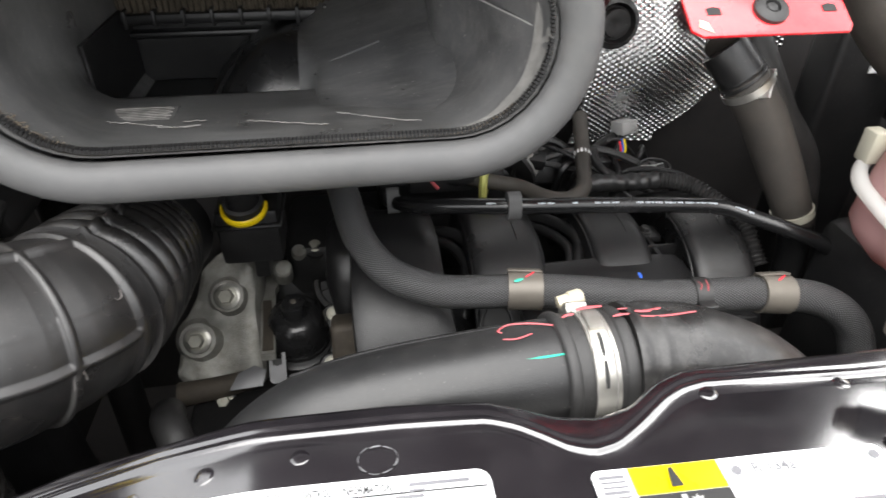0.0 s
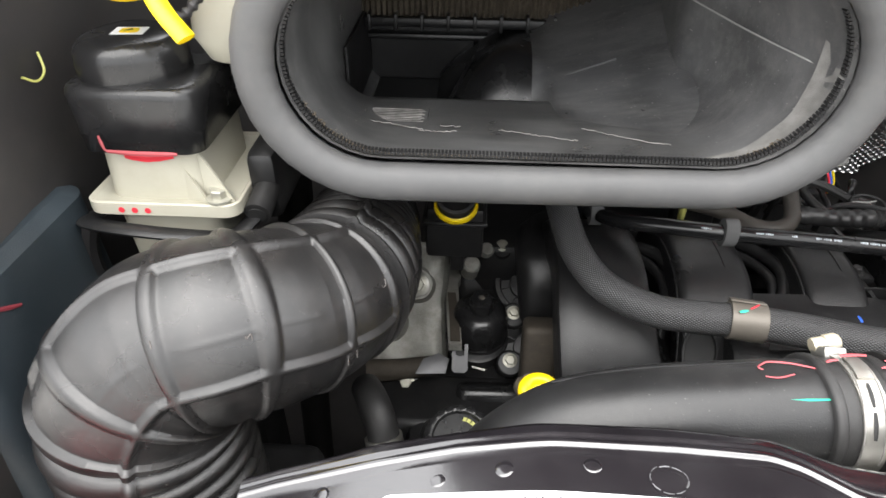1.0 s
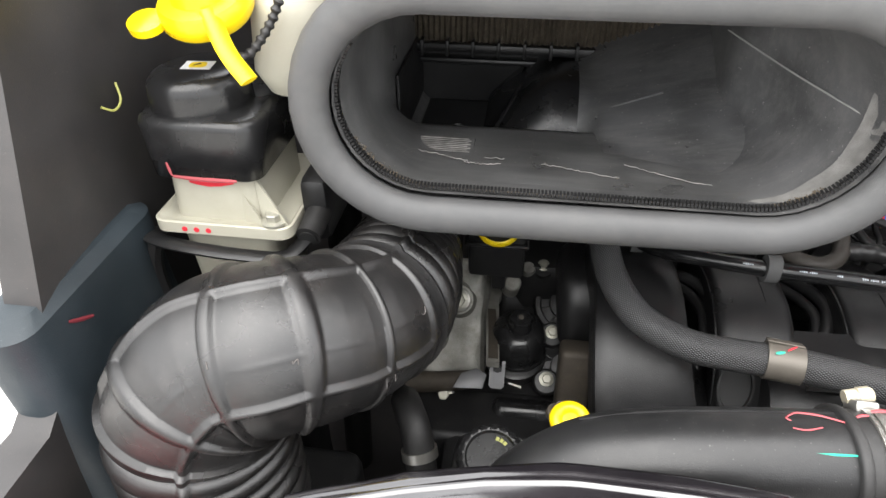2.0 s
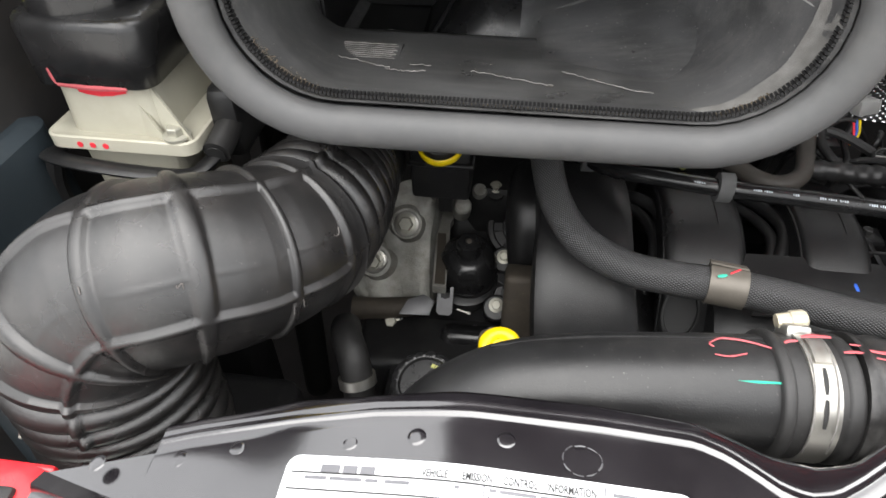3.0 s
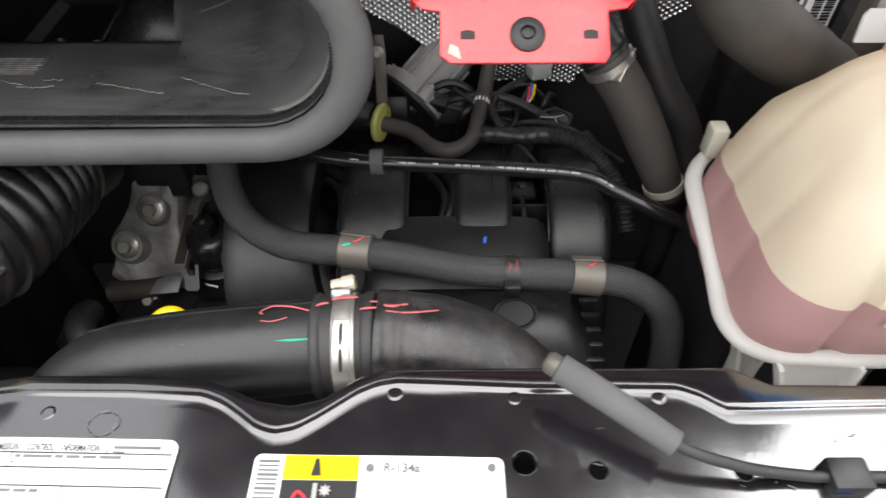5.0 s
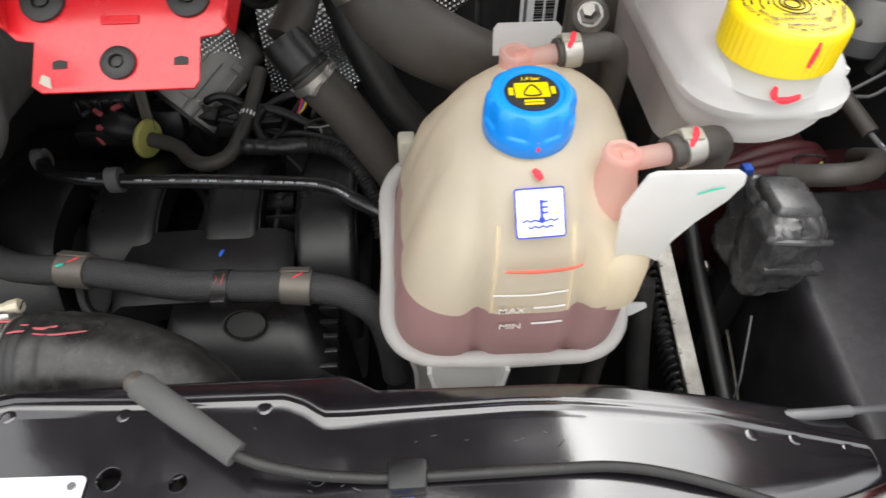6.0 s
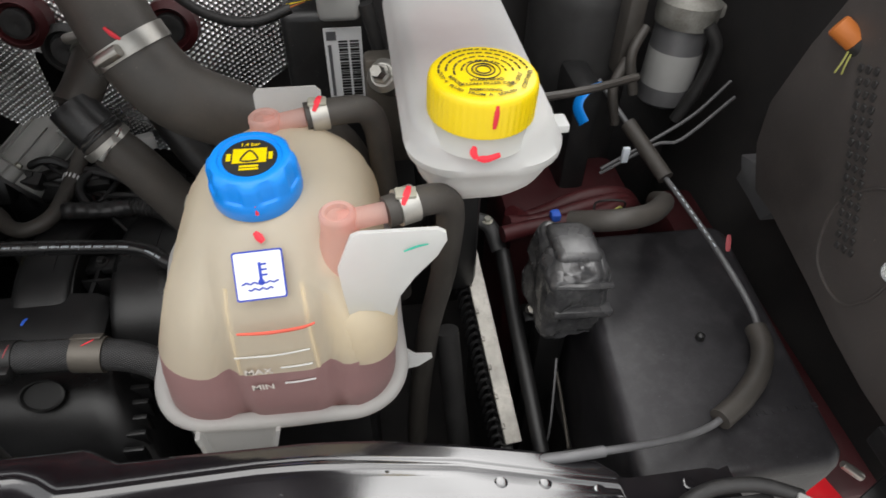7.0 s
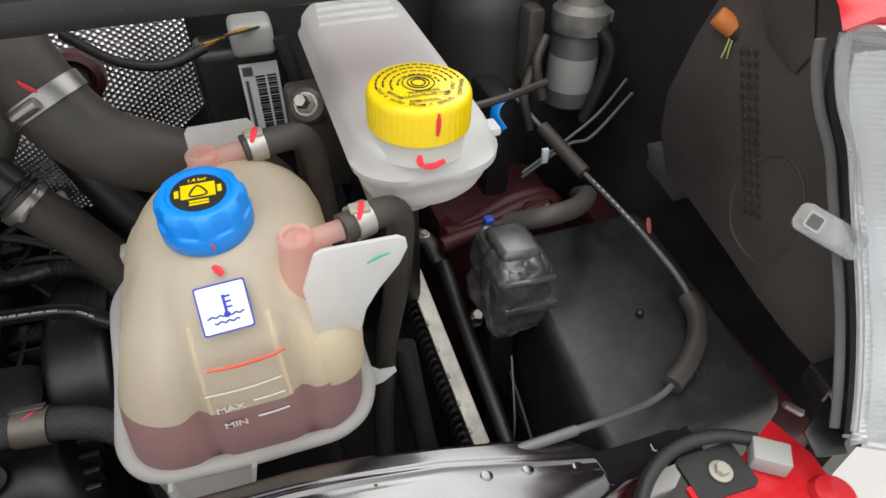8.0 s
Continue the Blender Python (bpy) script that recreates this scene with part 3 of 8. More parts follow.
for word, x in (("VEHICLE", -0.0849), ("EMISSION", -0.0603), ("CONTROL", -0.0358), ("INFORMATION", -0.0069)):
    text("heading", word, 0.0070, on_panel(x, 0.2420 + SL * (x + 0.178), 0.0046) @ Matrix.Rotation(SL, 4, "Z") @ Matrix.Diagonal((0.58, 1, 1, 1)), INK, emission)
for x0, x1, below, h in ((-0.155, -0.143, 0.0085, 0.0050), (-0.141, -0.132, 0.0085, 0.0050), (-0.130, -0.121, 0.0085, 0.0048), (0.016, 0.05, 0.0068, 0.0022), (0.016, 0.025, 0.0108, 0.0022),
                         (-0.164, -0.15, 0.0147, 0.0022), (-0.148, -0.128, 0.0147, 0.0022), (-0.126, -0.118, 0.0147, 0.0022), (-0.114, -0.099, 0.0147, 0.0022), (-0.073, -0.07, 0.0147, 0.0022),
                         (-0.053, -0.049, 0.0142, 0.0021), (-0.047, -0.026, 0.0142, 0.0021), (-0.024, -0.018, 0.0142, 0.0021), (-0.016, -0.006, 0.0142, 0.0021), (-0.004, 0.006, 0.0142, 0.0021), (0.008, 0.024, 0.0142, 0.0021), (-0.054, -0.052, 0.0185, 0.0014),
                         (-0.170, -0.158, 0.0375, 0.0022), (-0.156, -0.132, 0.0375, 0.0022), (-0.126, -0.112, 0.0375, 0.0022), (-0.110, -0.097, 0.0375, 0.0022), (-0.126, -0.114, 0.0412, 0.0020), (-0.112, -0.098, 0.0412, 0.0020), (-0.086, -0.072, 0.0375, 0.0026), (-0.070, -0.062, 0.0375, 0.0026),
                         (-0.055, -0.045, 0.0385, 0.0022), (-0.043, -0.034, 0.0385, 0.0022), (-0.032, -0.026, 0.0385, 0.0022), (-0.172, -0.157, 0.0475, 0.0042), (-0.155, -0.131, 0.0478, 0.0075)):
    bar(x0, x1, 0.2505 - below, h, INKG, emission)
for x0, x1, below in ((-0.174, 0.0595, 0.0115), (-0.174, 0.0595, 0.0222), (-0.174, 0.0595, 0.0350), (-0.174, -0.128, 0.0432)):
    bar(x0, x1, 0.2505 - below, 0.0010, INK, emission, "rule_line")
for x, y0, y1 in ((0.0115, 0.0025, 0.0112), (-0.0565, 0.0118, 0.0220), (-0.0575, 0.0353, 0.1), (-0.0105, 0.0353, 0.1)):
    bar(x, x + 0.0009, 0.2505 - (y0 + y1) / 2, y1 - y0, INKG, emission, "rule_line")
for k in range(24):
    bar(-0.003 + 0.0021 * k, -0.003 + 0.0021 * k + 0.0008 + 0.0005 * (k * 7 % 3 == 0), 0.196, 0.014, INKG, emission, "barcode_bar")

acl = tagged(part("refrigerant_label", sheet(0.118, 0.293, 0.140, 0.234, -0.02, 0.0022, corner=0.005), PAPER),
             "white refrigerant label with a yellow warning header", "label")
part("warning_header", sheet(0.1395, 0.192, 0.2155, 0.2328, -0.02, 0.0032), YPAPER, acl, "yellow warning header")
part("warning_field", sheet(0.1395, 0.192, 0.150, 0.2150, -0.02, 0.0032), INK, acl, "black warning field")
tri_m = on_panel(0.163, 0.2232, 0.0044)
part("warning_sign", plate([(-0.0035, -0.006), (0.0035, -0.006), (0.0012, 0.006), (-0.0012, 0.006)], 0.0003, tri_m), INK, acl)
part("thermometer_sign", plate([(-0.0015, -0.03), (0.0015, -0.03), (0.0015, 0.0), (-0.0015, 0.0)], 0.0003, on_panel(0.1635, 0.2118, 0.0046)), GREYP, acl)
part("snowflake_sign", lathe([(0.0046, 0), (0.0046, 0.0003)], on_panel(0.1705, 0.2068, 0.0046), 16, lambda a, r: r * (0.55 + 0.45 * abs(math.cos(4 * a)))), GREYP, acl)
part("prohibition_ring", sweep([(0.149, 0.2005, 1.1905), (0.152, 0.2065, 1.1905), (0.158, 0.2005, 1.1905), (0.152, 0.1945, 1.1905)], 0.0012, 28, 6, closed=True), MARKR, acl)
text("refrigerant_name", "R-134a", 0.009, on_panel(0.222, 0.2222, 0.0046) @ Matrix.Rotation(-0.02, 4, "Z"), INKG, acl)
for cx in (0.2, 0.2845):
    part("round_sign", lathe([(0.003, 0), (0.003, 0.0004)], on_panel(cx, 0.2225, 0.0042), 12), INKG, acl)
for k in range(22):
    bar(0.1215, 0.1365, 0.2285 - 0.0032 * k, 0.0013 + 0.0007 * (k % 3 == 0), INKG, acl, "barcode_bar", -0.02, 0.118)
for y in (0.2, 0.188, 0.176, 0.164):
    bar(0.2, 0.28, y, 0.003, INKG, acl, "text_bar", -0.02, 0.118)

# rubbed spots on the paint
rng = random.Random(12)
for x, y, n in ((0.475, 0.215, 7), (0.62, 0.235, 4), (0.545, 0.24, 3), (0.40, 0.25, 3)):
    for k in range(n):
        a, b = x + rng.gauss(0, 0.014), y + rng.gauss(0, 0.008)
        g, w = rng.uniform(-0.6, 0.9), rng.uniform(0.0008, 0.003)
        strip([(a + w * q, b + g * w * q, panel_z(a) + 0.0014 + 0.0012 * noise.noise(Vector((a * 9, 0.3, 0)))) for q in (-1, 0, 1)], rng.uniform(0.0004, 0.0011), (0, 0, 1), GREYC, "rubbed_spot", panel, "pale rubbed spot")

for k in range(9):
    q = [(0.0 + 0.0115 * math.cos(radians(40 * k + d)), 0.2585 + 0.0095 * math.sin(radians(40 * k + d)) + 0.0006 * math.sin(k * 5), 0) for d in (0, 16, 33)]
    strip([(x, y, panel_z(x) + 0.0016 + 0.0012 * noise.noise(Vector((x * 9, 0.3, 0)))) for x, y, _ in q], 0.0005 + 0.0003 * (k % 3), (0, 0, 1), GREYC, "rubbed_ring", panel, "pale rubbed ring")

# hood release cable lying on the panel
cable = thing("hood_release_cable", (0.5, 0.22, 1.19), "black cable with a grey foam sleeve lying on the front panel", "cable")
cpath = [(0.331, 0.280, 1.230), (0.36, 0.260, 1.226), (0.407, 0.229, 1.214), (0.45, 0.219, 1.202), (0.49, 0.2165, 1.1935), (0.525, 0.215, 1.1925), (0.62, 0.2155, 1.1925), (0.675, 0.2155, 1.191), (0.72, 0.211, 1.182), (0.77, 0.2, 1.170), (0.83, 0.182, 1.155), (0.88, 0.162, 1.1435), (0.91, 0.145, 1.136)]
part("cable_sheath", sweep(cpath, 0.0042, 80, 10), RUBBER, cable)
part("foam_sleeve", sweep([(0.333, 0.2785, 1.230), (0.36, 0.260, 1.2262), (0.407, 0.229, 1.2142)], lambda u, a: 0.0108 * (1 - 0.12 * u), 16, 14), FOAM, cable, "grey foam sleeve")
part("sleeve_tip", lathe([(0.005, 0), (0.0085, 0.002), (0.0085, 0.009), (0.006, 0.012)], aim((0.334, 0.278, 1.2295), (-0.82, 0.56, 0.1)), 12), CLIPM, cable, "dull metal end fitting")
part("cable_clip", rbox(0.512, 0.54, 0.204, 0.227, 1.184, 1.2, 0.003), PLASTIC, cable, "black plastic cable clip")
part("paint_mark", rbox(0.513, 0.53, 0.198, 0.2018, 1.1885, 1.1895, 0.0003), MARKB, cable, "blue paint mark")


# ---- air scoop with its rubber seal ----
def ring_xz(x0, x1, z0, z1, r, y, n=8):
    return [(x, y, z) for x, z in rrect(x0, x1, z0, z1, r, n)]


scoop = thing("air_intake_scoop", (-0.06, 0.68, 1.2), "black plastic air scoop, dusty inside, with a thick rubber seal", "air intake")
lip = rrect(-0.301, 0.179, 1.2515, 1.446, 0.098, 8)
part("rubber_seal", sweep([(x, 0.5 + 0.002 * math.sin(9 * x), z) for x, z in dense(lip)], lambda u, a: 0.0155 + 0.0016 * math.cos(2 * a), 260, 16, closed=True, up=(0, 1, 0)), SEALR, scoop, "thick soft grey-black rubber seal")
outer = [ring_xz(-0.299, 0.177, 1.2535, 1.444, 0.096, 0.506), ring_xz(-0.299, 0.177, 1.2535, 1.444, 0.096, 0.53), ring_xz(-0.293, 0.17, 1.243, 1.44, 0.08, 0.56), ring_xz(-0.29, 0.13, 1.215, 1.44, 0.05, 0.70), ring_xz(-0.29, 0.09, 1.17, 1.44, 0.04, 0.88)]
inner = [ring_xz(-0.27, 0.085, 1.2, 1.43, 0.03, 0.87), ring_xz(-0.27, 0.085, 1.2, 1.43, 0.03, 0.72), ring_xz(-0.272, 0.09, 1.2465, 1.43, 0.03, 0.694), ring_xz(-0.275, 0.10, 1.248, 1.43, 0.045, 0.685), ring_xz(-0.278, 0.135, 1.253, 1.43, 0.07, 0.60),
         ring_xz(-0.281, 0.158, 1.2585, 1.432, 0.085, 0.535), ring_xz(-0.2835, 0.1615, 1.2695, 1.43, 0.084, 0.506)]
shell = loft(outer + inner[::-1], caps=False)
# Black plates added inside the shell to stand for the pocket's deep shade.
for b in ((-0.2695, -0.266, 0.70, 0.868, 1.203, 1.30), (-0.266, -0.09, 0.70, 0.868, 1.2015, 1.2045), (-0.266, 0.08, 0.862, 0.868, 1.2045, 1.30)):
    part("pocket_shade", rbox(*b, 0.001, 1), PLASTIC, scoop, "dark plate added for the shade below the filter")
part("scoop_body", shell, SCOOPM, scoop, smooth=50)
# Pale strip laid on the rim: dust, and light caught there, painted in.
lipband = bmesh.new()
rows = []
for k in range(49):
    if k < 37:
        a = radians(278 + 82 * k / 36)
        pt = lambda x1, z0, r: (x1 - r + r * math.cos(a), z0 + r + r * math.sin(a))
    else:
        pt = lambda x1, z0, r: (x1, z0 + r + 0.006 * (k - 36))
    row = []
    for y, x1, z0, r in ((0.5125, 0.1595, 1.2655, 0.084), (0.522, 0.1584, 1.2625, 0.084), (0.533, 0.1564, 1.2600, 0.0843), (0.545 + 0.0012 * math.sin(k * 0.45), 0.1522, 1.2588, 0.0805)):
        x, z = pt(x1, z0, r)
        row.append(lipband.verts.new((x, y, z)))
    rows.append(row)
for A, B in zip(rows, rows[1:]):
    for k in range(3):
        lipband.faces.new((A[k], A[k + 1], B[k + 1], B[k]))
part("lip_band", lipband, DUSTLIT, scoop, "pale band inside the rim, dust and caught light in its colour")
part("scoop_back", rbox(-0.29, 0.1, 0.872, 0.885, 1.17, 1.44, 0.004), PLASTIC, scoop)
# floor that sweeps up into a rounded shoulder and closes one half of the throat
def throat(x, y):
    d = y - 0.665 + 0.42 * (x + 0.046)
    floor_z = 1.2485 + (0.28 + 1.35 * max(0.0, x + 0.046)) * (d + math.sqrt(d * d + 0.0008)) / 2
    e = min(1.0, max(0.0, (0.80 - y) / 0.098))
    crown = 1.283 - 0.06 * max(0.0, (-0.05 - x) / 0.115) ** 2.4
    dome = 1.185 + (crown - 1.185) * math.sqrt(max(0.0, 1 - e ** 2.4)) + 0.011 * math.exp(-((x + 0.092) / 0.026) ** 2 - ((y - 0.752) / 0.03) ** 2)
    w = min(1.0, max(0.0, (x + 0.062) / 0.026))
    w = w * w * (3 - 2 * w)
    return dome + (floor_z - dome) * w


ramp = bmesh.new()
cols = []
for i in range(64):
    col = []
    for j in range(45):
        y = 0.585 + 0.275 * j / 44
        x = min(-0.172 + 0.307 * i / 63, 0.135 - 0.25 * max(0.0, y - 0.62) + 0.0002 * i)
        z = throat(x, y) + 0.0006 * noise.noise(Vector((x * 30, y * 30, 0)))
        col.append(ramp.verts.new((x, y, z)))
    cols.append(col)
knob = ramp.copy()
for grid, keep in ((ramp, lambda x: x >= -0.06), (knob, lambda x: x < -0.06)):
    grid.verts.ensure_lookup_table()
    for i in range(63):
        for j in range(44):
            if keep(grid.verts[i * 45 + j].co.x):
                grid.faces.new([grid.verts[k] for k in (i * 45 + j, i * 45 + j + 1, i * 45 + j + 46, i * 45 + j + 45)])
    bmesh.ops.delete(grid, geom=[v for v in grid.verts if not v.link_faces], context="VERTS")
part("ramp", ramp, SCOOPM, scoop, smooth=50)
part("bulge", knob, SATIN, scoop, "rounded glossy black bulge", smooth=50)
part("ramp_step", sweep([(-0.041, 0.706, 1.2585), (-0.034, 0.716, 1.2635), (0.0, 0.722, 1.2760), (0.03, 0.724, 1.2865)], 0.0016, 20, 8), SCOOPM, scoop, "faint moulded step")
part("pocket_rib", sweep([(-0.165, 0.72, 1.215), (-0.15, 0.74, 1.235), (-0.128, 0.79, 1.262)], 0.0022, 16, 8), PLASTIC, scoop)
for x, y in ((-0.2, 0.72), (-0.155, 0.715)):
    part("pocket_boss", lathe([(0.012, -0.02), (0.011, 0.016), (0.007, 0.018), (0.004, 0.012)], Matrix.Translation((x, y, 1.215)), 18), PLASTIC, scoop)
part("back_rail", rbox(-0.27, -0.1, 0.845, 0.87, 1.262, 1.27, 0.003), PLASTIC, scoop)
part("back_step", rbox(-0.27, 0.03, 0.825, 0.87, 1.284, 1.296, 0.003), PLASTIC, scoop)
for k in range(9):
    part("back_rib", rbox(-0.262 + 0.033 * k, -0.258 + 0.033 * k, 0.82, 0.85, 1.281, 1.301, 0.001), PLASTIC, scoop)
fil = bmesh.new()
cols = []
for i in range(97):
    x = -0.272 + 0.34 * i / 96
    cols.append([fil.verts.new((x, 0.832 + 0.006 * (i % 2) + 0.003 * noise.noise(Vector((x * 60, j, 0))), 1.292 + 0.12 * j / 9)) for j in range(10)])
for A, B in zip(cols, cols[1:]):
    for j in range(9):
        fil.faces.new((A[j], A[j + 1], B[j + 1], B[j]))
part("air_filter", fil, DIRT, scoop, "dusty brown pleated air filter", smooth=0)
part("wire_rib", sweep([(0.075, 0.70, 1.365), (0.12, 0.62, 1.352), (0.163, 0.53, 1.345), (0.172, 0.512, 1.341)], 0.0008, 12, 6), GREYP, scoop)
label_plate = part("label_plate", rbox(-0.237, -0.173, 0.617, 0.654, 1.2488, 1.2515, 0.0006, 1), SCOOPM, scoop, "faint moulded lettering plate")
for k in range(8):
    part("text_bar", rbox(-0.234 + 0.0008 * (k % 3), -0.177 - 0.003 * (k % 2), 0.620 + 0.0042 * k, 0.6222 + 0.0042 * k, 1.2512, 1.2522, 0, 1), NICK, label_plate)
teeth = bmesh.new()
TP, _ = spline([(x, 0.0, z) for x, z in dense(rrect(-0.2815, 0.1595, 1.2715, 1.43, 0.083, 8))], 330, closed=True)
for p, q in zip(TP, TP[1:]):
    if p.z > 1.40:
        continue
    tan = (q - p).normalized()
    nin = Vector((-tan.z, 0, tan.x))
    nin = nin if nin.dot(Vector((-0.06, 0, 1.35)) - p) > 0 else -nin
    lo, hi = [], []
    for s, y in ((-1, 0.5115), (1, 0.5115), (1, 0.5185), (-1, 0.5185)):
        c = p + tan * 0.0011 * s + Vector((0, y, 0)) - nin * 0.002
        lo.append(teeth.verts.new(c))
        hi.append(teeth.verts.new(c + nin * 0.0036))
    teeth.faces.new(hi)
    for k in range(4):
        teeth.faces.new((lo[k], lo[(k + 1) % 4], hi[(k + 1) % 4], hi[k]))
tagged(part("serrated_strip", teeth, PLASTIC2, scoop, "row of small black teeth behind the seal", smooth=0), kind="stuff")
# grit and scratches gathered on the scoop floor
rng = random.Random(4)
bits = bmesh.new()
for k in range(2600):
    x = rng.uniform(-0.272, 0.135)
    y = 0.521 + abs(rng.gauss(0, 0.006)) if k < 2300 else rng.uniform(0.53, 0.67)
    z = 1.2695 - (y - 0.506) * 0.36 if y < 0.536 else 1.2585 - (y - 0.535) * 0.075
    # follow the rounded corners of the lip
    z += 0.085 - math.sqrt(0.085 ** 2 - min(0.084, max(0.0, -0.196 - x, x - 0.074)) ** 2)
    s = rng.uniform(0.0004, 0.0016) if k < 2300 else rng.uniform(0.0003, 0.0008)
    a, b = rng.uniform(0, 6.28), rng.uniform(0.3, 1)
    q = [bits.verts.new((x + s * math.cos(a + i * 1.57) * (1 if i % 2 else b), y + s * math.sin(a + i * 1.57), z + 0.0012 + 0.0003 * (i % 2))) for i in range(4)]
    t = bits.verts.new((x, y, z + 0.0012 + s * 0.7))
    for i in range(4):
        bits.faces.new((q[i], q[(i + 1) % 4], t))
tagged(part("grit", bits, GRIME, smooth=0), "brown road grit on the scoop floor", "grit", "", "stuff")
rng = random.Random(8)


def scratch(pts, w):
    P, _ = spline(pts, 26)
    P = [p + Vector((0, rng.uniform(-0.0014, 0.0014), 0.0022)) for p in P]
    for a in range(0, 25, 5):
        if rng.random() < 0.86:
            strip(P[a:a + 6], w * rng.uniform(0.5, 1.2), (0, 0, 1), NICK, "scratch", scoop, "pale scratch")


def on_floor(x, y):
    return (x, y, (1.2585 - (y - 0.535) * 0.075))


for w, pts in ((0.0012, ((-0.233, 0.613), (-0.209, 0.606), (-0.185, 0.596), (-0.169, 0.596), (-0.161, 0.603), (-0.139, 0.603))), (0.0012, ((-0.101, 0.596), (-0.075, 0.589), (-0.053, 0.582), (-0.026, 0.575))),
               (0.0011, ((-0.018, 0.608), (0.001, 0.597), (0.019, 0.588), (0.04, 0.578), (0.06, 0.572))), (0.0016, ((-0.18, 0.590), (-0.166, 0.588), (-0.15, 0.589), (-0.142, 0.591))), (0.0009, ((-0.24, 0.60), (-0.232, 0.592), (-0.228, 0.585)))):
    scratch([on_floor(*p) for p in pts], w)


# ---- bellows duct ----
duct = thing("air_duct_elbow", (-0.39, 0.34, 0.95), "black ribbed rubber air duct elbow, slightly dusty", "air duct")
bpath = [(-0.256, 0.665, 1.083), (-0.252, 0.60, 1.103), (-0.25, 0.54, 1.122), (-0.26, 0.48, 1.1346), (-0.291, 0.433, 1.150), (-0.3246, 0.3993, 1.1646), (-0.3665, 0.3867, 1.1537), (-0.394, 0.3696, 1.1198), (-0.399, 0.367, 1.06), (-0.397, 0.362, 1.0), (-0.396, 0.36, 0.95)]
RIBS = [0.338, 0.418, 0.52, 0.575, 0.671]
SEAMS = [(radians(109), 0.17, 0.70), (radians(187), 0.335, 0.80), (radians(280), 0.335, 0.70), (radians(10), 0.335, 0.70)]


def bump(d):
    """Half-round section of a moulded rib."""
    return math.sqrt(1 - d * d) if d < 1 else 0.0


def duct_r(u, a):
    r = interp(u, [(0, 0.064), (0.1, 0.066), (0.3, 0.071), (0.42, 0.0765), (0.6, 0.079), (1, 0.081)])
    if u < 0.05 or u > 0.965:
        return r - 0.001
    up = 0.0
    if u < 0.318:
        r += 0.0005 + 0.0105 * (abs(math.cos(math.pi * (u - 0.05) / 0.0383)) ** 0.55 - 0.45)
    elif u > 0.705:
        r += 0.0125 * (abs(math.cos(math.pi * (u - 0.705) / 0.0425)) ** 0.55 - 0.55)
    else:
        # panels bulge a little between the ribs
        near = min(abs(u - q) for q in RIBS)
        r += 0.0016 * min(1.0, near / 0.03) - 0.0012
        for q in RIBS:
            up = max(up, 0.0048 * bump(abs(u - q) / 0.0064))
    for q, u0, u1 in SEAMS:
        if u0 < u < u1:
            fade = min(1.0, (u - u0) / 0.012, (u1 - u) / 0.012)
            d = abs((a - q + math.pi) % (2 * math.pi) - math.pi) / 0.052
            up = max(up, 0.0050 * fade * bump(d))
    # faint parting line between the long ribs
    if 0.335 < u < 0.70:
        d = abs((a - radians(160) - 0.25 * (u - 0.5) + math.pi) % (2 * math.pi) - math.pi) / 0.012
        up = max(up, 0.0007 * bump(d))
    return r + up


part("bellows", sweep(bpath, duct_r, 620, 200), DUCTR, duct, smooth=75)
BP, _ = spline(bpath, 100)
band("hose_clamp", BP, 3, 0.0665, 0.012, STEEL, duct, "worn steel hose clamp", (0.1, -0.5, 0.85))
band("hose_clamp", BP, 98, 0.0815, 0.012, STEEL, duct, "steel hose clamp", (-0.35, -0.9, 0.1))
for seed, u0, a0, u1, a1 in ((1, 0.412, 184, 0.415, 180), (2, 0.424, 182, 0.427, 186), (3, 0.53, 150, 0.533, 146), (4, 0.574, 142, 0.576, 139), (5, 0.35, 150, 0.36, 152), (6, 0.61, 170, 0.62, 172)):
    DP, _ = spline(bpath, 400)
    pts = []
    for k in range(4):
        u, a = u0 + (u1 - u0) * k / 3, radians(a0 + (a1 - a0) * k / 3 + 2 * math.sin(seed + 2 * k))
        i = int(u * 399)
        tan = (DP[i + 1] - DP[i - 1]).normalized()
        side = tan.cross(Vector((0, 0, 1))).normalized()
        pts.append(DP[i] + (side * math.cos(a) + side.cross(tan) * math.sin(a)) * (duct_r(u, a) + 0.0006))
    strip(pts, 0.0011, pts[1] - DP[int((u0 + u1) / 2 * 399)], SCUFF, "scuff", duct, "pale scuff")
part("bottom_screw", lathe([(0.008, -0.022), (0.008, 0.0), (0.0055, 0.002), (0.0055, 0.02), (0.009, 0.021), (0.009, 0.03)], aim((-0.432, 0.3085, 1.036), (0.80, 0.1, -0.35)) @ Matrix.Translation((0, 0, -0.004)), 12), STEEL, duct, "steel worm screw of the lower clamp", smooth=30)
part("duct_stub", sweep([(-0.252, 0.72, 1.06), (-0.252, 0.65, 1.087)], 0.061, 6, 32), PLASTIC, duct)
part("duct_foot", lathe([(0.085, 0), (0.085, 0.02), (0.062, 0.03), (0.062, 0.08)], Matrix.Translation((-0.398, 0.365, 0.885)), 32), PLASTIC, duct)
tagged(part("air_filter_housing", rbox(-0.53, -0.29, 0.2, 0.5, 0.53, 0.886, 0.02, 3), PLASTIC), "black plastic air filter housing low in the bay", "air filter box")


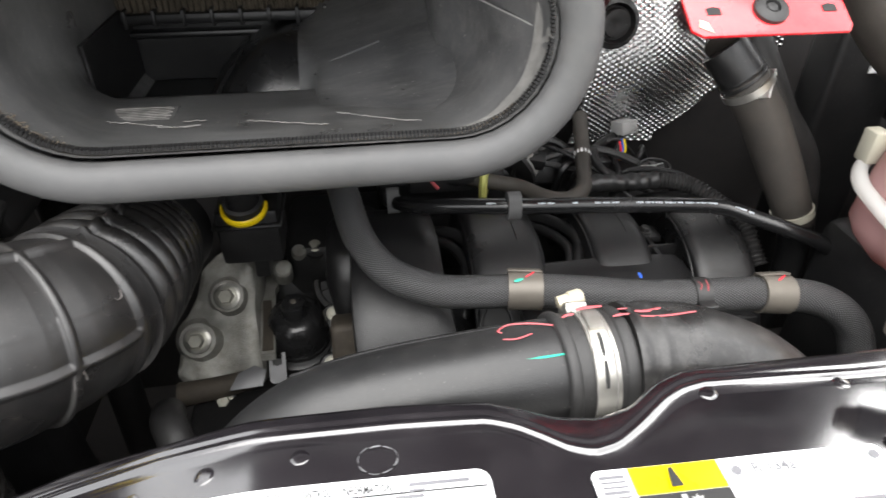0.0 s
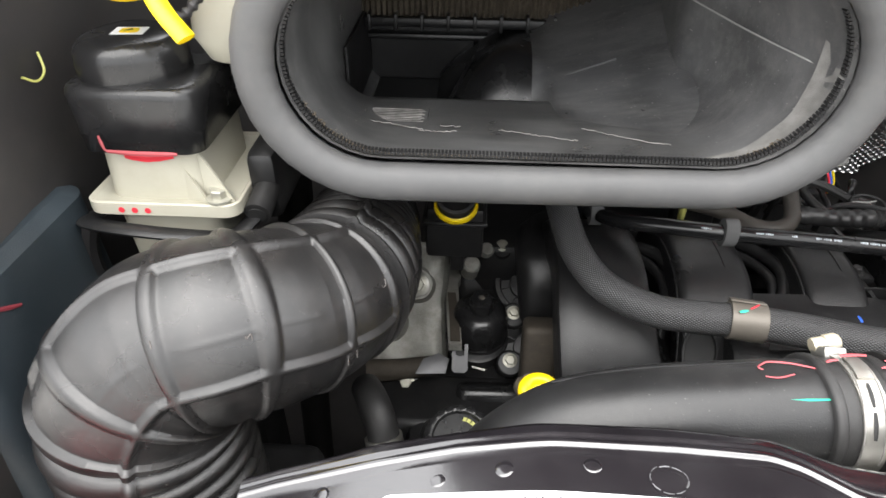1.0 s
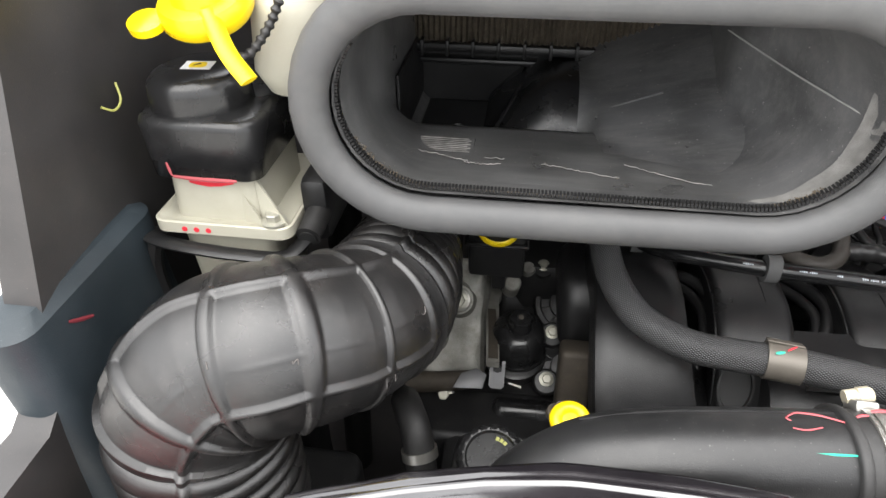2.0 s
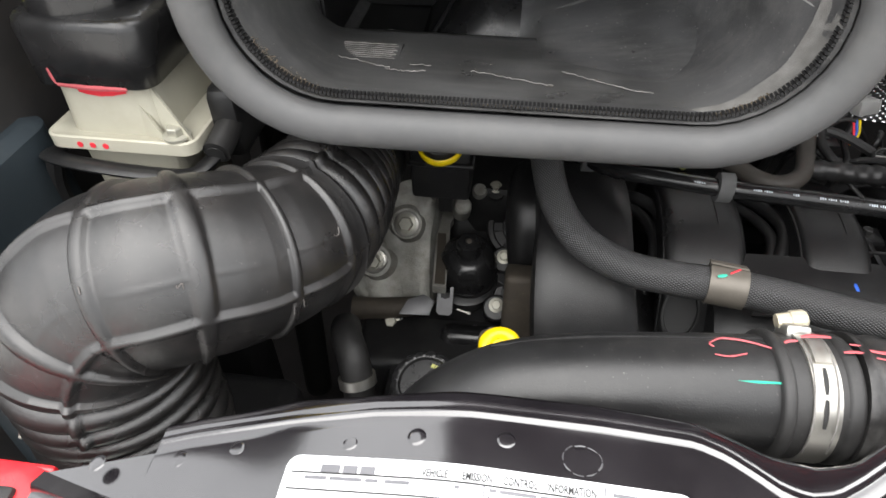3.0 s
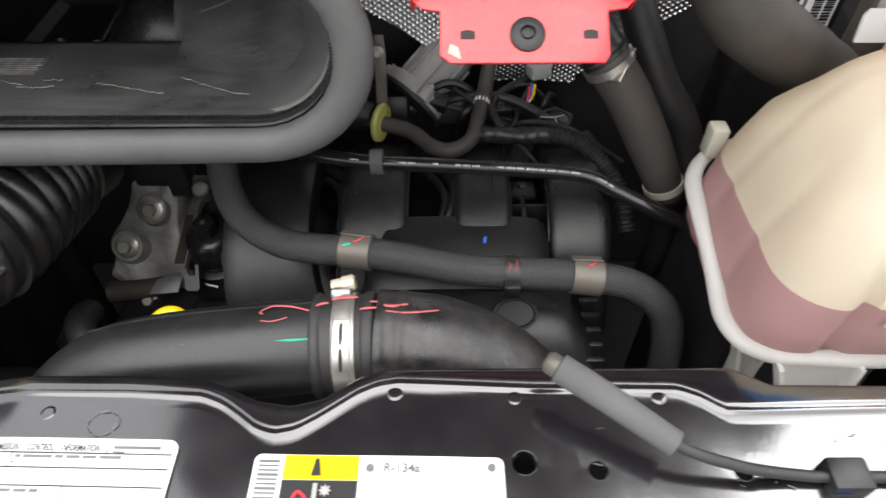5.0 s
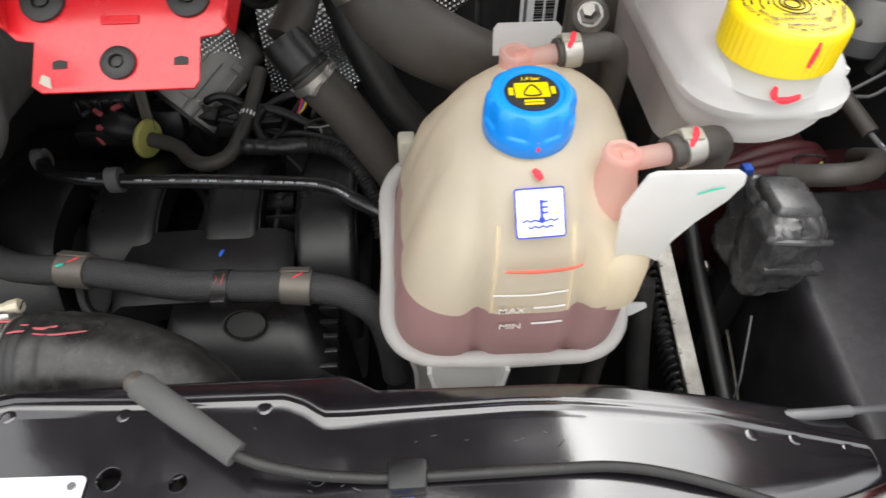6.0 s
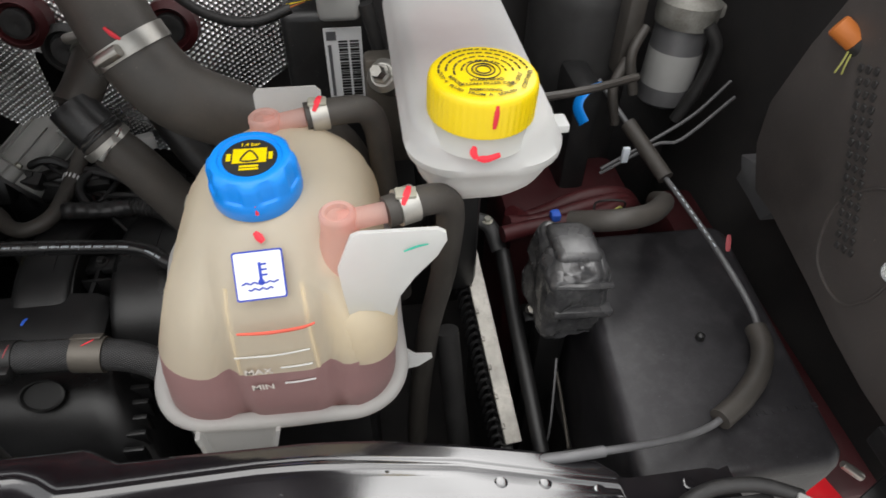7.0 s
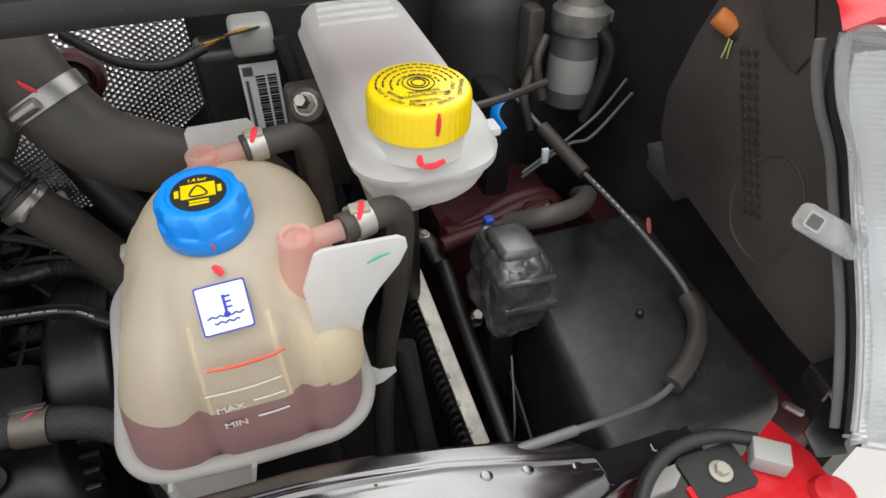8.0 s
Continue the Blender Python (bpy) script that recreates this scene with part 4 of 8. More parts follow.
# ---- intake pipe ----
pipe = thing("intake_pipe", (0.1, 0.35, 0.95), "smooth black plastic intake pipe with red and green marks", "pipe")
ppath = [(-0.128, 0.285, 0.99), (-0.118, 0.305, 1.045), (-0.092, 0.325, 1.09), (-0.05, 0.337, 1.122), (0.0, 0.345, 1.133), (0.08, 0.354, 1.136), (0.178, 0.363, 1.136)]
part("pipe_body", sweep(ppath, 0.0425, 60, 40), PLASTIC2, pipe)
rpath = [(0.192, 0.3612, 1.136), (0.22, 0.3605, 1.1355), (0.25, 0.357, 1.132), (0.295, 0.345, 1.115), (0.325, 0.328, 1.085), (0.338, 0.31, 1.03), (0.34, 0.30, 0.97)]
part("elbow", sweep(rpath, lambda u, a: 0.0478 + 0.0018 * bump(abs(u - 0.012) / 0.02) + 0.0012 * bump(abs(u - 0.075) / 0.012), 120, 44), ELBOWR, pipe, "black rubber elbow with rubbed spots")
cuff = [(0.136, 0.3588, 1.136), (0.165, 0.3605, 1.136), (0.191, 0.3612, 1.136)]
cu = part("cuff", sweep(cuff, lambda u, a: 0.0452 + 0.0026 * bump(abs(u - 0.08) / 0.08) + 0.0022 * bump(abs(u - 0.90) / 0.1), 60, 44), RUBBER, pipe, "black rubber cuff")
RP, _ = spline(cuff, 100)
pc = band("hose_clamp", RP, 52, 0.0456, 0.0185, STEEL, pipe, "bright steel worm-drive hose clamp")
cc = RP[52]


def on_clamp(x, deg, r=0.0476):
    return (cc.x + x, cc.y - math.sin(radians(deg)) * r, cc.z + math.cos(radians(deg)) * r)


# Black strokes paint the dark of the slots on an uncut band.
for x, deg0, deg1, w in ((0.0, 12, 34, 0.0032), (0.0, 38, 62, 0.0032), (-0.0075, -20, 88, 0.0012), (0.0075, -20, 88, 0.0012)):
    strip([on_clamp(x, deg0 + (deg1 - deg0) * k / 4) for k in range(5)], w, Vector(on_clamp(0, (deg0 + deg1) / 2)) - cc, INK if abs(x) < 0.001 else NICK, "clamp_slot_stroke" if abs(x) < 0.001 else "clamp_rail", pc)
part("clamp_tongue", sweep([on_clamp(0, d, 0.0485) for d in (-22, -10, 0, 8)], 0.006, 14, 10, up=(1, 0, 0), squash=lambda u: (0.25, 1.0)), STEEL, pc, "clamp tongue")
sm0 = aim((0.163, 0.402, 1.172), (0.97, 0.1, 0.2))
part("clamp_housing", rbox(-0.009, 0.009, -0.011, 0.011, -0.005, 0.006, 0.003, 2), STEEL, pc).matrix_basis = Matrix.Translation((0.160, 0.393, 1.170)) @ Matrix.Rotation(radians(-38), 4, "X")
part("screw_cap", lathe([(0.0062, -0.013), (0.0064, -0.004), (0.0074, -0.003), (0.0074, 0.006), (0.006, 0.008), (0.001, 0.0082)], sm0, 10), TARNISH, pc, "tarnished cream screw head", smooth=30)
# A black bar on the head paints the dark of its slot.
part("screw_slot_bar", rbox(-0.005, 0.005, -0.0008, 0.0008, 0.0077, 0.0088, 0, 1), INK, pc).matrix_basis = sm0
part("moulding_line", sweep([(-0.06, 0.358, 1.1605), (0.0, 0.3655, 1.171), (0.08, 0.374, 1.1735), (0.134, 0.379, 1.174)], 0.0009, 20, 6), PLASTIC2, pipe)
for pts, w in (([(0.094, 0.3665, 1.1792), (0.100, 0.371, 1.1785), (0.1051, 0.3724, 1.1782), (0.1202, 0.3712, 1.1785), (0.1395, 0.3652, 1.1794)], 0.0022), ([(0.0952, 0.3558, 1.1795), (0.1051, 0.3552, 1.1795), (0.1174, 0.359, 1.1797)], 0.0016), ([(0.094, 0.3665, 1.1792), (0.0935, 0.3645, 1.1793), (0.096, 0.3625, 1.1795)], 0.0018)):
    strip(pts, w, (0, 0.1, 1), MARKP, "marker_stroke", pipe, "faded red marker stroke")
for pts, w in (([(0.1985, 0.3690, 1.1838), (0.2086, 0.3678, 1.184), (0.2201, 0.3702, 1.1835)], 0.0032), ([(0.2017, 0.3625, 1.1842), (0.2195, 0.3606, 1.1842), (0.2467, 0.3644, 1.1820)], 0.0022), ([(0.1798, 0.3632, 1.1858), (0.187, 0.3645, 1.1858), (0.1947, 0.3656, 1.1845)], 0.0026), ([(0.1872, 0.3726, 1.1840), (0.190, 0.3726, 1.184), (0.1946, 0.3724, 1.184)], 0.0018),
               ([(0.142, 0.3672, 1.1852), (0.146, 0.3696, 1.1850), (0.152, 0.3707, 1.1848)], 0.0028), ([(0.1548, 0.3743, 1.1850), (0.163, 0.3765, 1.1848), (0.1764, 0.3776, 1.1840)], 0.0034)):
    strip(pts, w, (0, 0.05, 1), MARKP, "marker_stroke", pipe, "red marker stroke")
strip([(0.1006, 0.339, 1.1742), (0.1201, 0.3393, 1.1744), (0.1431, 0.3405, 1.1750)], 0.0018, (0, -0.5, 0.85), MARKG, "marker_stroke", pipe, "green marker stroke")


# ---- braided hose with clips ----
bh = thing("braided_hose", (0.2, 0.5, 1.05), "black braided hose held by bronze-grey metal clips", "hose")
hpath = [(-0.03, 0.70, 1.155), (-0.022, 0.655, 1.142), (-0.008, 0.60, 1.115), (0.02, 0.556, 1.098), (0.065, 0.527, 1.092), (0.11, 0.514, 1.095), (0.155, 0.508, 1.097), (0.21, 0.496, 1.098), (0.265, 0.482, 1.098), (0.32, 0.476, 1.098), (0.40, 0.474, 1.094), (0.455, 0.468, 1.085), (0.49, 0.455, 1.06), (0.502, 0.44, 1.02), (0.505, 0.43, 0.97)]
part("hose_body", sweep(hpath, lambda u, a: 0.0172, 140, 28), BRAID, bh)
HP, _ = spline(hpath, 200)


def near_x(P, x):
    return min(range(len(P)), key=lambda i: abs(P[i].x - x) + (10 if P[i].y > 0.53 else 0))


for x, w in ((0.155, 0.034), (0.404, 0.032)):
    i = near_x(HP, x)
    tan = (HP[i + 1] - HP[i - 1]).normalized()
    cl = band("hose_clip", HP, i, 0.0184, w, CLIPM, bh, "bronze-grey spring clip")
    m = Matrix.Translation(HP[i] + Vector((0, 0.0095, 0.0185))) @ Matrix.Rotation(math.atan2(tan.y, tan.x), 4, "Z")
    part("clip_tab", rbox(-w / 2, w / 2, -0.006, 0.006, -0.001, 0.001, 0.0006, 1, Matrix.Rotation(radians(-28), 4, "X")), CLIPM, cl).matrix_basis = m
    if x < 0.3:
        strip([HP[i] + Vector((-0.014, -0.008, 0.0192)), HP[i] + Vector((-0.009, -0.007, 0.0196)), HP[i] + Vector((-0.005, -0.006, 0.0199))], 0.0035, (0, -0.3, 1), MARKG, "paint_mark", cl, "green paint dab")
    strip([HP[i] + Vector((-0.002, -0.004, 0.0202)), HP[i] + Vector((0.003, -0.001, 0.0205)), HP[i] + Vector((0.009, 0.003, 0.0204))], 0.0018, (0, -0.2, 1), MARKR, "paint_mark", cl, "red paint dab")
i = near_x(HP, 0.322)
tie = band("cable_tie", HP, i, 0.0172, 0.016, RUBBER, bh, "black tape collar with red marks")
part("tie_head", rbox(0.314, 0.331, 0.448, 0.462, 1.088, 1.106, 0.002), PLASTIC, tie)
for pts in ([(0.318, 0.466, 1.114), (0.321, 0.471, 1.116), (0.319, 0.476, 1.1165)], [(0.325, 0.464, 1.113), (0.327, 0.47, 1.116), (0.328, 0.478, 1.1165)]):
    strip(pts, 0.0018, (0, -0.3, 1), MARKP, "paint_mark", tie, "faded red paint mark")


# ---- engine ----
eng = thing("engine_block", (0.1, 0.7, 0.53), "dark engine block with a grey cast aluminium head", "engine")
part("block", rbox(-0.2, 0.46, 0.5, 0.93, 0.53, 0.84, 0.02), PLASTIC, eng)
part("rear_cover", rbox(-0.12, 0.46, 0.77, 0.93, 0.84, 0.99, 0.02), PLASTIC, eng)
hm = pose(-0.205, 0.715, 0.90, 52)
hb0 = plate([(-0.066, -0.06), (-0.055, -0.085), (0.0, -0.098), (0.05, -0.092), (0.056, -0.06), (0.05, 0.02), (0.056, 0.095), (0.04, 0.108), (-0.002, 0.108), (-0.028, 0.085), (-0.038, 0.045), (-0.062, 0.005)], 0.04, Matrix.Translation((0, 0, -0.04)), 0.008)
bmesh.ops.triangulate(hb0, faces=hb0.faces)
bmesh.ops.subdivide_edges(hb0, edges=hb0.edges[:], cuts=4, use_grid_fill=True)
for v in hb0.verts:
    ridge = 0.013 * math.exp(-((v.co.x - 0.75 * (v.co.y - 0.03) + 0.0) / 0.011) ** 2) + 0.008 * math.exp(-((v.co.x - 0.04) / 0.009) ** 2)
    v.co.z += (0.006 * noise.noise(v.co * 24) + 0.003 * noise.noise(v.co * 75) + ridge) * (v.co.z > -0.02)
head = part("cylinder_head", hb0, ALU, eng, "grey cast aluminium cylinder head end", smooth=70)
head.matrix_basis = hm


def on_head(x, y, z=0.0):
    return hm @ Vector((x, y, z))


hn = hm.to_3x3() @ Vector((0, 0, 1))
for x, y, r in ((0.008, 0.045, 0.024), (-0.035, -0.012, 0.026)):
    part("boss", lathe([(r * 1.4, -0.012), (r * 1.12, 0.006), (r * 0.92, 0.013), (r * 0.72, 0.0135), (r * 0.66, 0.0115)], aim(on_head(x, y), hn), 24), ALU, eng, "cast boss")
    w = part("washer", lathe([(0.0185, 0.011), (0.0185, 0.0145), (0.017, 0.0155)], aim(on_head(x, y), hn), 28), STEEL, eng, "steel washer")
    hexbolt("bolt", on_head(x, y, 0.0165), hn, 0.0105, eng, BOLT, 1.35)
part("coolant_stub", sweep([(-0.262, 0.642, 0.855), (-0.22, 0.645, 0.857), (-0.165, 0.652, 0.862)], lambda u, a: 0.0165 - 0.003 * u, 16, 18), RUST, eng, "stained cast pipe stub")
part("bracket_post", loft([[(x0, y, z), (x1, y, z), (x1, y, z + 0.012), (x0, y, z + 0.012)] for y, z, x0, x1 in ((0.83, 0.915, -0.166, -0.134), (0.775, 0.913, -0.161, -0.134), (0.765, 0.911, -0.158, -0.138), (0.64, 0.905, -0.147, -0.129))]), ALU, eng, "flat aluminium bracket post")
part("post_stain", loft([[(x0, y, z), (x1, y, z), (x1, y, z + 0.002), (x0, y, z + 0.002)] for y, z, x0, x1 in ((0.74, 0.9225, -0.153, -0.141), (0.70, 0.9205, -0.149, -0.136), (0.645, 0.9175, -0.145, -0.131))]), RUST, eng, "rust stained edge")
for x, y, z, r in ((-0.122, 0.765, 0.945, 0.013), (-0.10, 0.79, 0.955, 0.011)):
    part("spacer", lathe([(r, 0), (r, 0.03), (r * 0.8, 0.033)], aim((x, y, z), (0.1, -0.5, 0.85)), 18), ALU, eng, "grey spacer tube")
part("lower_cover", rbox(-0.25, 0.0, 0.56, 0.66, 0.70, 0.842, 0.015, 3), PLASTIC, eng)
for x, y, z, r in ((-0.207, 0.636, 0.835, 0.021), (-0.055, 0.715, 0.906, 0.019), (-0.06, 0.655, 0.869, 0.019), (-0.075, 0.78, 0.979, 0.016)):
    part("bolt_lug", lathe([(r * 1.15, -0.07), (r, 0.0), (r * 0.85, 0.003), (r * 0.7, 0.003)], aim((x, y, z), (0, -0.6, 0.8)), 20), PLASTIC, eng, "black lug round a bolt")
part("grey_bracket", plate([(-0.03, -0.012), (0.012, -0.016), (0.02, 0.004), (0.006, 0.014), (-0.016, 0.008)], 0.002, aim((-0.165, 0.640, 0.878), (0.1, -0.5, 0.85)), 0.0006), GREYC, eng, "dull grey steel bracket")
part("bright_strip", plate([(-0.008, -0.0015), (0.011, -0.001), (0.011, 0.001), (-0.008, 0.0015)], 0.001, aim((-0.103, 0.645, 0.866), (0.1, -0.6, 0.8), 160)), WORN, eng, "bright metal strip")
part("chain_case", rbox(-0.135, -0.02, 0.60, 0.64, 0.80, 0.853, 0.014, 3, pose(0, 0, 0, -30)), SATIN, eng, "glossy black case")
hexbolt("bolt", (-0.207, 0.636, 0.84), (0, -0.6, 0.8), 0.0085, eng, BOLT)
hexbolt("bolt", (-0.055, 0.715, 0.912), (0, -0.6, 0.8), 0.0068, eng, BOLT)
hexbolt("bolt", (-0.06, 0.655, 0.875), (0, -0.6, 0.8), 0.0070, eng, BOLT)
hexbolt("bolt", (-0.075, 0.78, 0.985), (0, -0.6, 0.8), 0.006, eng, BOLT)
part("cover_flange", rbox(-0.115, -0.035, 0.70, 0.74, 0.84, 0.90, 0.012, 3, pose(0, 0, 0, -30)), PLASTIC, eng)
part("timing_cover", rbox(-0.14, 0.0, 0.76, 0.82, 0.82, 0.93, 0.015, 3, pose(0, 0, 0, -20)), PLASTIC, eng)
for x, y, z, r in ((-0.035, 0.765, 0.925, 0.05), (-0.03, 0.69, 0.865, 0.046)):
    am = aim((x, y, z), (-0.1, -0.6, 0.8))
    part("cam_cover", lathe([(r, -0.05), (r, 0.0), (r * 0.93, 0.006), (r * 0.80, 0.006), (r * 0.76, 0.002), (r * 0.52, 0.002), (r * 0.48, 0.008), (r * 0.2, 0.009), (0.001, 0.009)], am, 40), PLASTIC, eng, "round black cover")
    for k in range(9):
        part("cover_rib", rbox(r * 0.5, r * 0.78, -0.0012, 0.0012, 0.0, 0.006, 0.0005, 1), PLASTIC, eng).matrix_basis = am @ Matrix.Rotation(radians(40 * k), 4, "Z")
bk = part("bracket_tab", plate([(-0.011, -0.02), (-0.006, -0.02), (-0.006, -0.004), (0.006, -0.004), (0.006, -0.02), (0.011, -0.02), (0.011, 0.016), (0.007, 0.02), (-0.007, 0.02), (-0.011, 0.016)], 0.002, aim((-0.131, 0.648, 0.882), (0, -0.75, 0.65), 180)), GREYC, eng, "grey steel bracket tab with a hole")
# Black disc on the solid tab, painted as the dark of a hole.
part("tab_hole_patch", lathe([(0.005, 0), (0.005, 0.0026)], aim((-0.131, 0.652, 0.889), (0, -0.75, 0.65)), 14), INK, bk)
part("side_plate", rbox(-0.052, -0.008, 0.585, 0.625, 0.87, 0.985, 0.008, 3, pose(0, 0, 0, -14)), RUST, eng, "brown stained plate")
part("oil_pan_hose", sweep([(-0.25, 0.57, 0.90), (-0.238, 0.535, 0.925), (-0.224, 0.508, 0.918), (-0.215, 0.487, 0.88), (-0.212, 0.475, 0.8)], 0.0195, 30, 20), RUBBER, eng, "brown-black rubber coolant hose")
OP, _ = spline([(-0.224, 0.508, 0.918), (-0.215, 0.487, 0.88), (-0.212, 0.475, 0.8)], 20)
band("hose_clamp", OP, 4, 0.0212, 0.012, STEEL, eng, "steel hose clamp")
filler = part("oil_filler_cap", lathe([(0.030, -0.05), (0.030, -0.012), (0.039, -0.010), (0.040, 0.0), (0.038, 0.010), (0.033, 0.013), (0.030, 0.0125), (0.028, 0.009), (0.001, 0.0085)], aim((-0.128, 0.462, 0.945), (-0.05, -0.25, 1)), 72, lambda a, r: r * (1 + (0.025 * math.cos(18 * a) if r > 0.0375 else 0))), SATIN, eng, "ribbed black filler cap with yellow-green print")
for k in range(3):
    a = radians(60 + 13 * k)
    part("text_bar", plate([(-0.0022, -0.002), (0.0022, -0.002), (0.0022, 0.002), (-0.0022, 0.002)], 0.0004, aim((-0.128, 0.462, 0.945), (-0.05, -0.25, 1)) @ Matrix.Translation((0.022 * math.cos(a), 0.022 * math.sin(a), 0.0088)) @ Matrix.Rotation(a, 4, "Z")), OLIVE, filler)
part("filler_neck", rbox(-0.175, -0.105, 0.45, 0.52, 0.72, 0.925, 0.02, 3), PLASTIC, eng)

filt = thing("oil_filter_housing", (-0.105, 0.69, 0.84), "round glossy black oil filter housing cap", "oil filter")
part("cap", lathe([(0.0405, 0.0), (0.0415, 0.012), (0.0400, 0.036), (0.0385, 0.050), (0.0340, 0.061), (0.0240, 0.067), (0.0175, 0.068), (0.0165, 0.072), (0.0165, 0.086), (0.0145, 0.089), (0.001, 0.090)], aim((-0.105, 0.708, 0.872), (0.02, -0.22, 1)), 96,
                  lambda a, r: r * (1 + (0.012 * math.tanh(3 * math.cos(10 * a)) if r > 0.037 else 0) + (0.06 * math.cos(6 * a) if 0.014 < r < 0.0167 else 0))), SATIN, filt)
part("cap_seam", lathe([(0.0422, 0.010), (0.0432, 0.013), (0.0422, 0.016)], aim((-0.105, 0.708, 0.872), (0.02, -0.22, 1)), 48), PLASTIC, filt)
part("cap_pip", lathe([(0.004, 0.089), (0.0035, 0.0915), (0.001, 0.092)], aim((-0.105, 0.708, 0.872), (0.02, -0.22, 1)), 12), CLIPM, filt, "small metal pip")
part("collar", lathe([(0.044, -0.01), (0.046, 0.0), (0.046, 0.014), (0.042, 0.016)], aim((-0.107, 0.705, 0.864), (0, -0.28, 1)), 32), PLASTIC, filt)

yf = thing("oil_dipstick", (-0.056, 0.44, 0.95), "yellow plastic dipstick handle behind the intake pipe", "dipstick")
part("tube", sweep([(-0.058, 0.475, 0.95), (-0.057, 0.465, 1.0), (-0.056, 0.455, 1.035)], 0.006, 14, 10), CLIPM, yf)
hm0 = aim((-0.052, 0.446, 1.050), (0.1, -0.30, 1))
part("handle", sweep([hm0 @ Vector((0.0145 * math.cos(radians(d)), 0.0125 * math.sin(radians(d)), 0)) for d in range(0, 360, 20)], 0.0068, 60, 14, closed=True), YELLOW, yf, "yellow plastic ring handle")
part("handle_web", lathe([(0.012, -0.0015), (0.012, 0.0022), (0.001, 0.0024)], hm0, 24), YELLOW, yf)
part("neck", lathe([(0.009, 0), (0.010, 0.008), (0.007, 0.012), (0.007, 0.022)], aim((-0.066, 0.468, 1.028), (0.3, -0.3, 1)), 16), RUST, yf, "rusty dipstick neck")

blk = thing("electrical_block", (-0.143, 0.72, 1.0), "black plastic sensor block with a yellow lock ring", "connector")
part("body", rbox(-0.182, -0.106, 0.700, 0.77, 1.018, 1.095, 0.006, 2), PLASTIC, blk)
part("body_lip", rbox(-0.186, -0.102, 0.694, 0.775, 1.072, 1.078, 0.002, 1), PLASTIC, blk)
part("foot", rbox(-0.15, -0.13, 0.72, 0.80, 0.98, 1.015, 0.004), PLASTIC, blk)
part("socket", lathe([(0.024, 0), (0.024, 0.022), (0.02, 0.024), (0.018, 0.012)], aim((-0.143, 0.705, 1.092), (0, -0.35, 1)), 24), RUBBER, blk, "dark grey socket")
part("lock_ring", sweep([(-0.143 + 0.0255 * math.cos(a), 0.7 + 0.0255 * math.sin(a), 1.102 + 0.008 * math.sin(a)) for a in (radians(d) for d in range(175, 371, 15))], lambda u, a: 0.0045, 40, 8, squash=lambda u: (0.6, 1.2)), YELLOW, blk, "yellow lock ring")

# intake manifold: plenum with four arched runners
man = thing("intake_manifold", (0.2, 0.55, 0.84), "black plastic intake manifold with four arched runners", "manifold")
part("plenum", loft([[(x, y, z) for x, y in rrect(x0, x1, y0, y1, 0.03)] for z, x0, x1, y0, y1 in ((0.84, 0.0, 0.43, 0.50, 0.76), (0.90, 0.0, 0.43, 0.46, 0.76), (0.94, 0.005, 0.425, 0.49, 0.75), (0.955, 0.02, 0.41, 0.52, 0.74))]), MANIF, man)


def runner(x, w, tall, lean=0.0, drop=0.0):
    path = [(x + lean, 0.80, 0.95), (x + lean, 0.762, 1.015), (x + lean * 0.7, 0.70, 1.048), (x, 0.635, 1.052), (x, 0.585, 1.03), (x - lean, 0.55, 0.985 - drop), (x - lean, 0.525, 0.93 - drop)]
    def rr(u, a):
        c, s = abs(math.cos(a)), abs(math.sin(a))
        return 1.0 / (c ** 7 + s ** 7) ** (1 / 7)
    for s in (-1, 1):
        part("runner_bead", sweep([(px + s * (w - 0.001), py, pz + tall * 0.62) for px, py, pz in path[1:]], 0.0026, 30, 8), MANIF, man)
    part("runner_seam", sweep([(px + w * 0.35, py, pz + tall + 0.0003) for px, py, pz in path[1:5]], 0.0008, 24, 6), MANIF, man)
    return part("runner", sweep(path, rr, 44, 48, squash=lambda u: (w, tall)), MANIF, man)


def square(u, a):
    return 1.0 / (abs(math.cos(a)) ** 7 + abs(math.sin(a)) ** 7) ** (1 / 7)


part("runner", sweep([(0.030, 0.80, 0.95), (0.030, 0.762, 1.012), (0.031, 0.70, 1.046), (0.032, 0.635, 1.052), (0.032, 0.58, 1.034), (0.038, 0.535, 0.99), (0.05, 0.505, 0.935), (0.06, 0.485, 0.87)], square, 48, 36, squash=lambda u: (0.053 + 0.022 * max(0, u - 0.5), 0.028)), MANIF, man, "wide end runner")
part("runner_base", loft([[(x, y, z) for x, y in rrect(x0, x1, y0, 0.67, r, 8)] for z, x0, x1, y0, r in ((0.86, 0.0, 0.190, 0.462, 0.03), (0.90, 0.0, 0.178, 0.484, 0.03), (0.94, -0.002, 0.156, 0.508, 0.032), (0.975, -0.003, 0.128, 0.534, 0.034), (1.005, -0.002, 0.104, 0.558, 0.036), (1.03, 0.004, 0.086, 0.585, 0.036), (1.045, 0.016, 0.072, 0.61, 0.028))]), MANIF, man, "flared foot of the end runner", smooth=80)
for k in range(3):
    part("foot_rib", sweep([(0.088 + 0.012 * k, 0.500 - 0.004 * k, 0.945 - 0.006 * k), (0.098 + 0.013 * k, 0.512 - 0.003 * k, 0.962 - 0.005 * k), (0.106 + 0.014 * k, 0.528, 0.978 - 0.006 * k)], 0.0022, 8, 8), MANIF, man)
part("foot_fin", plate([(-0.025, 0.0), (0.022, 0.0), (0.022, 0.012)], 0.003, aim((0.06, 0.514, 0.95), (0.1, -0.9, 0.5), 180)), MANIF, man)
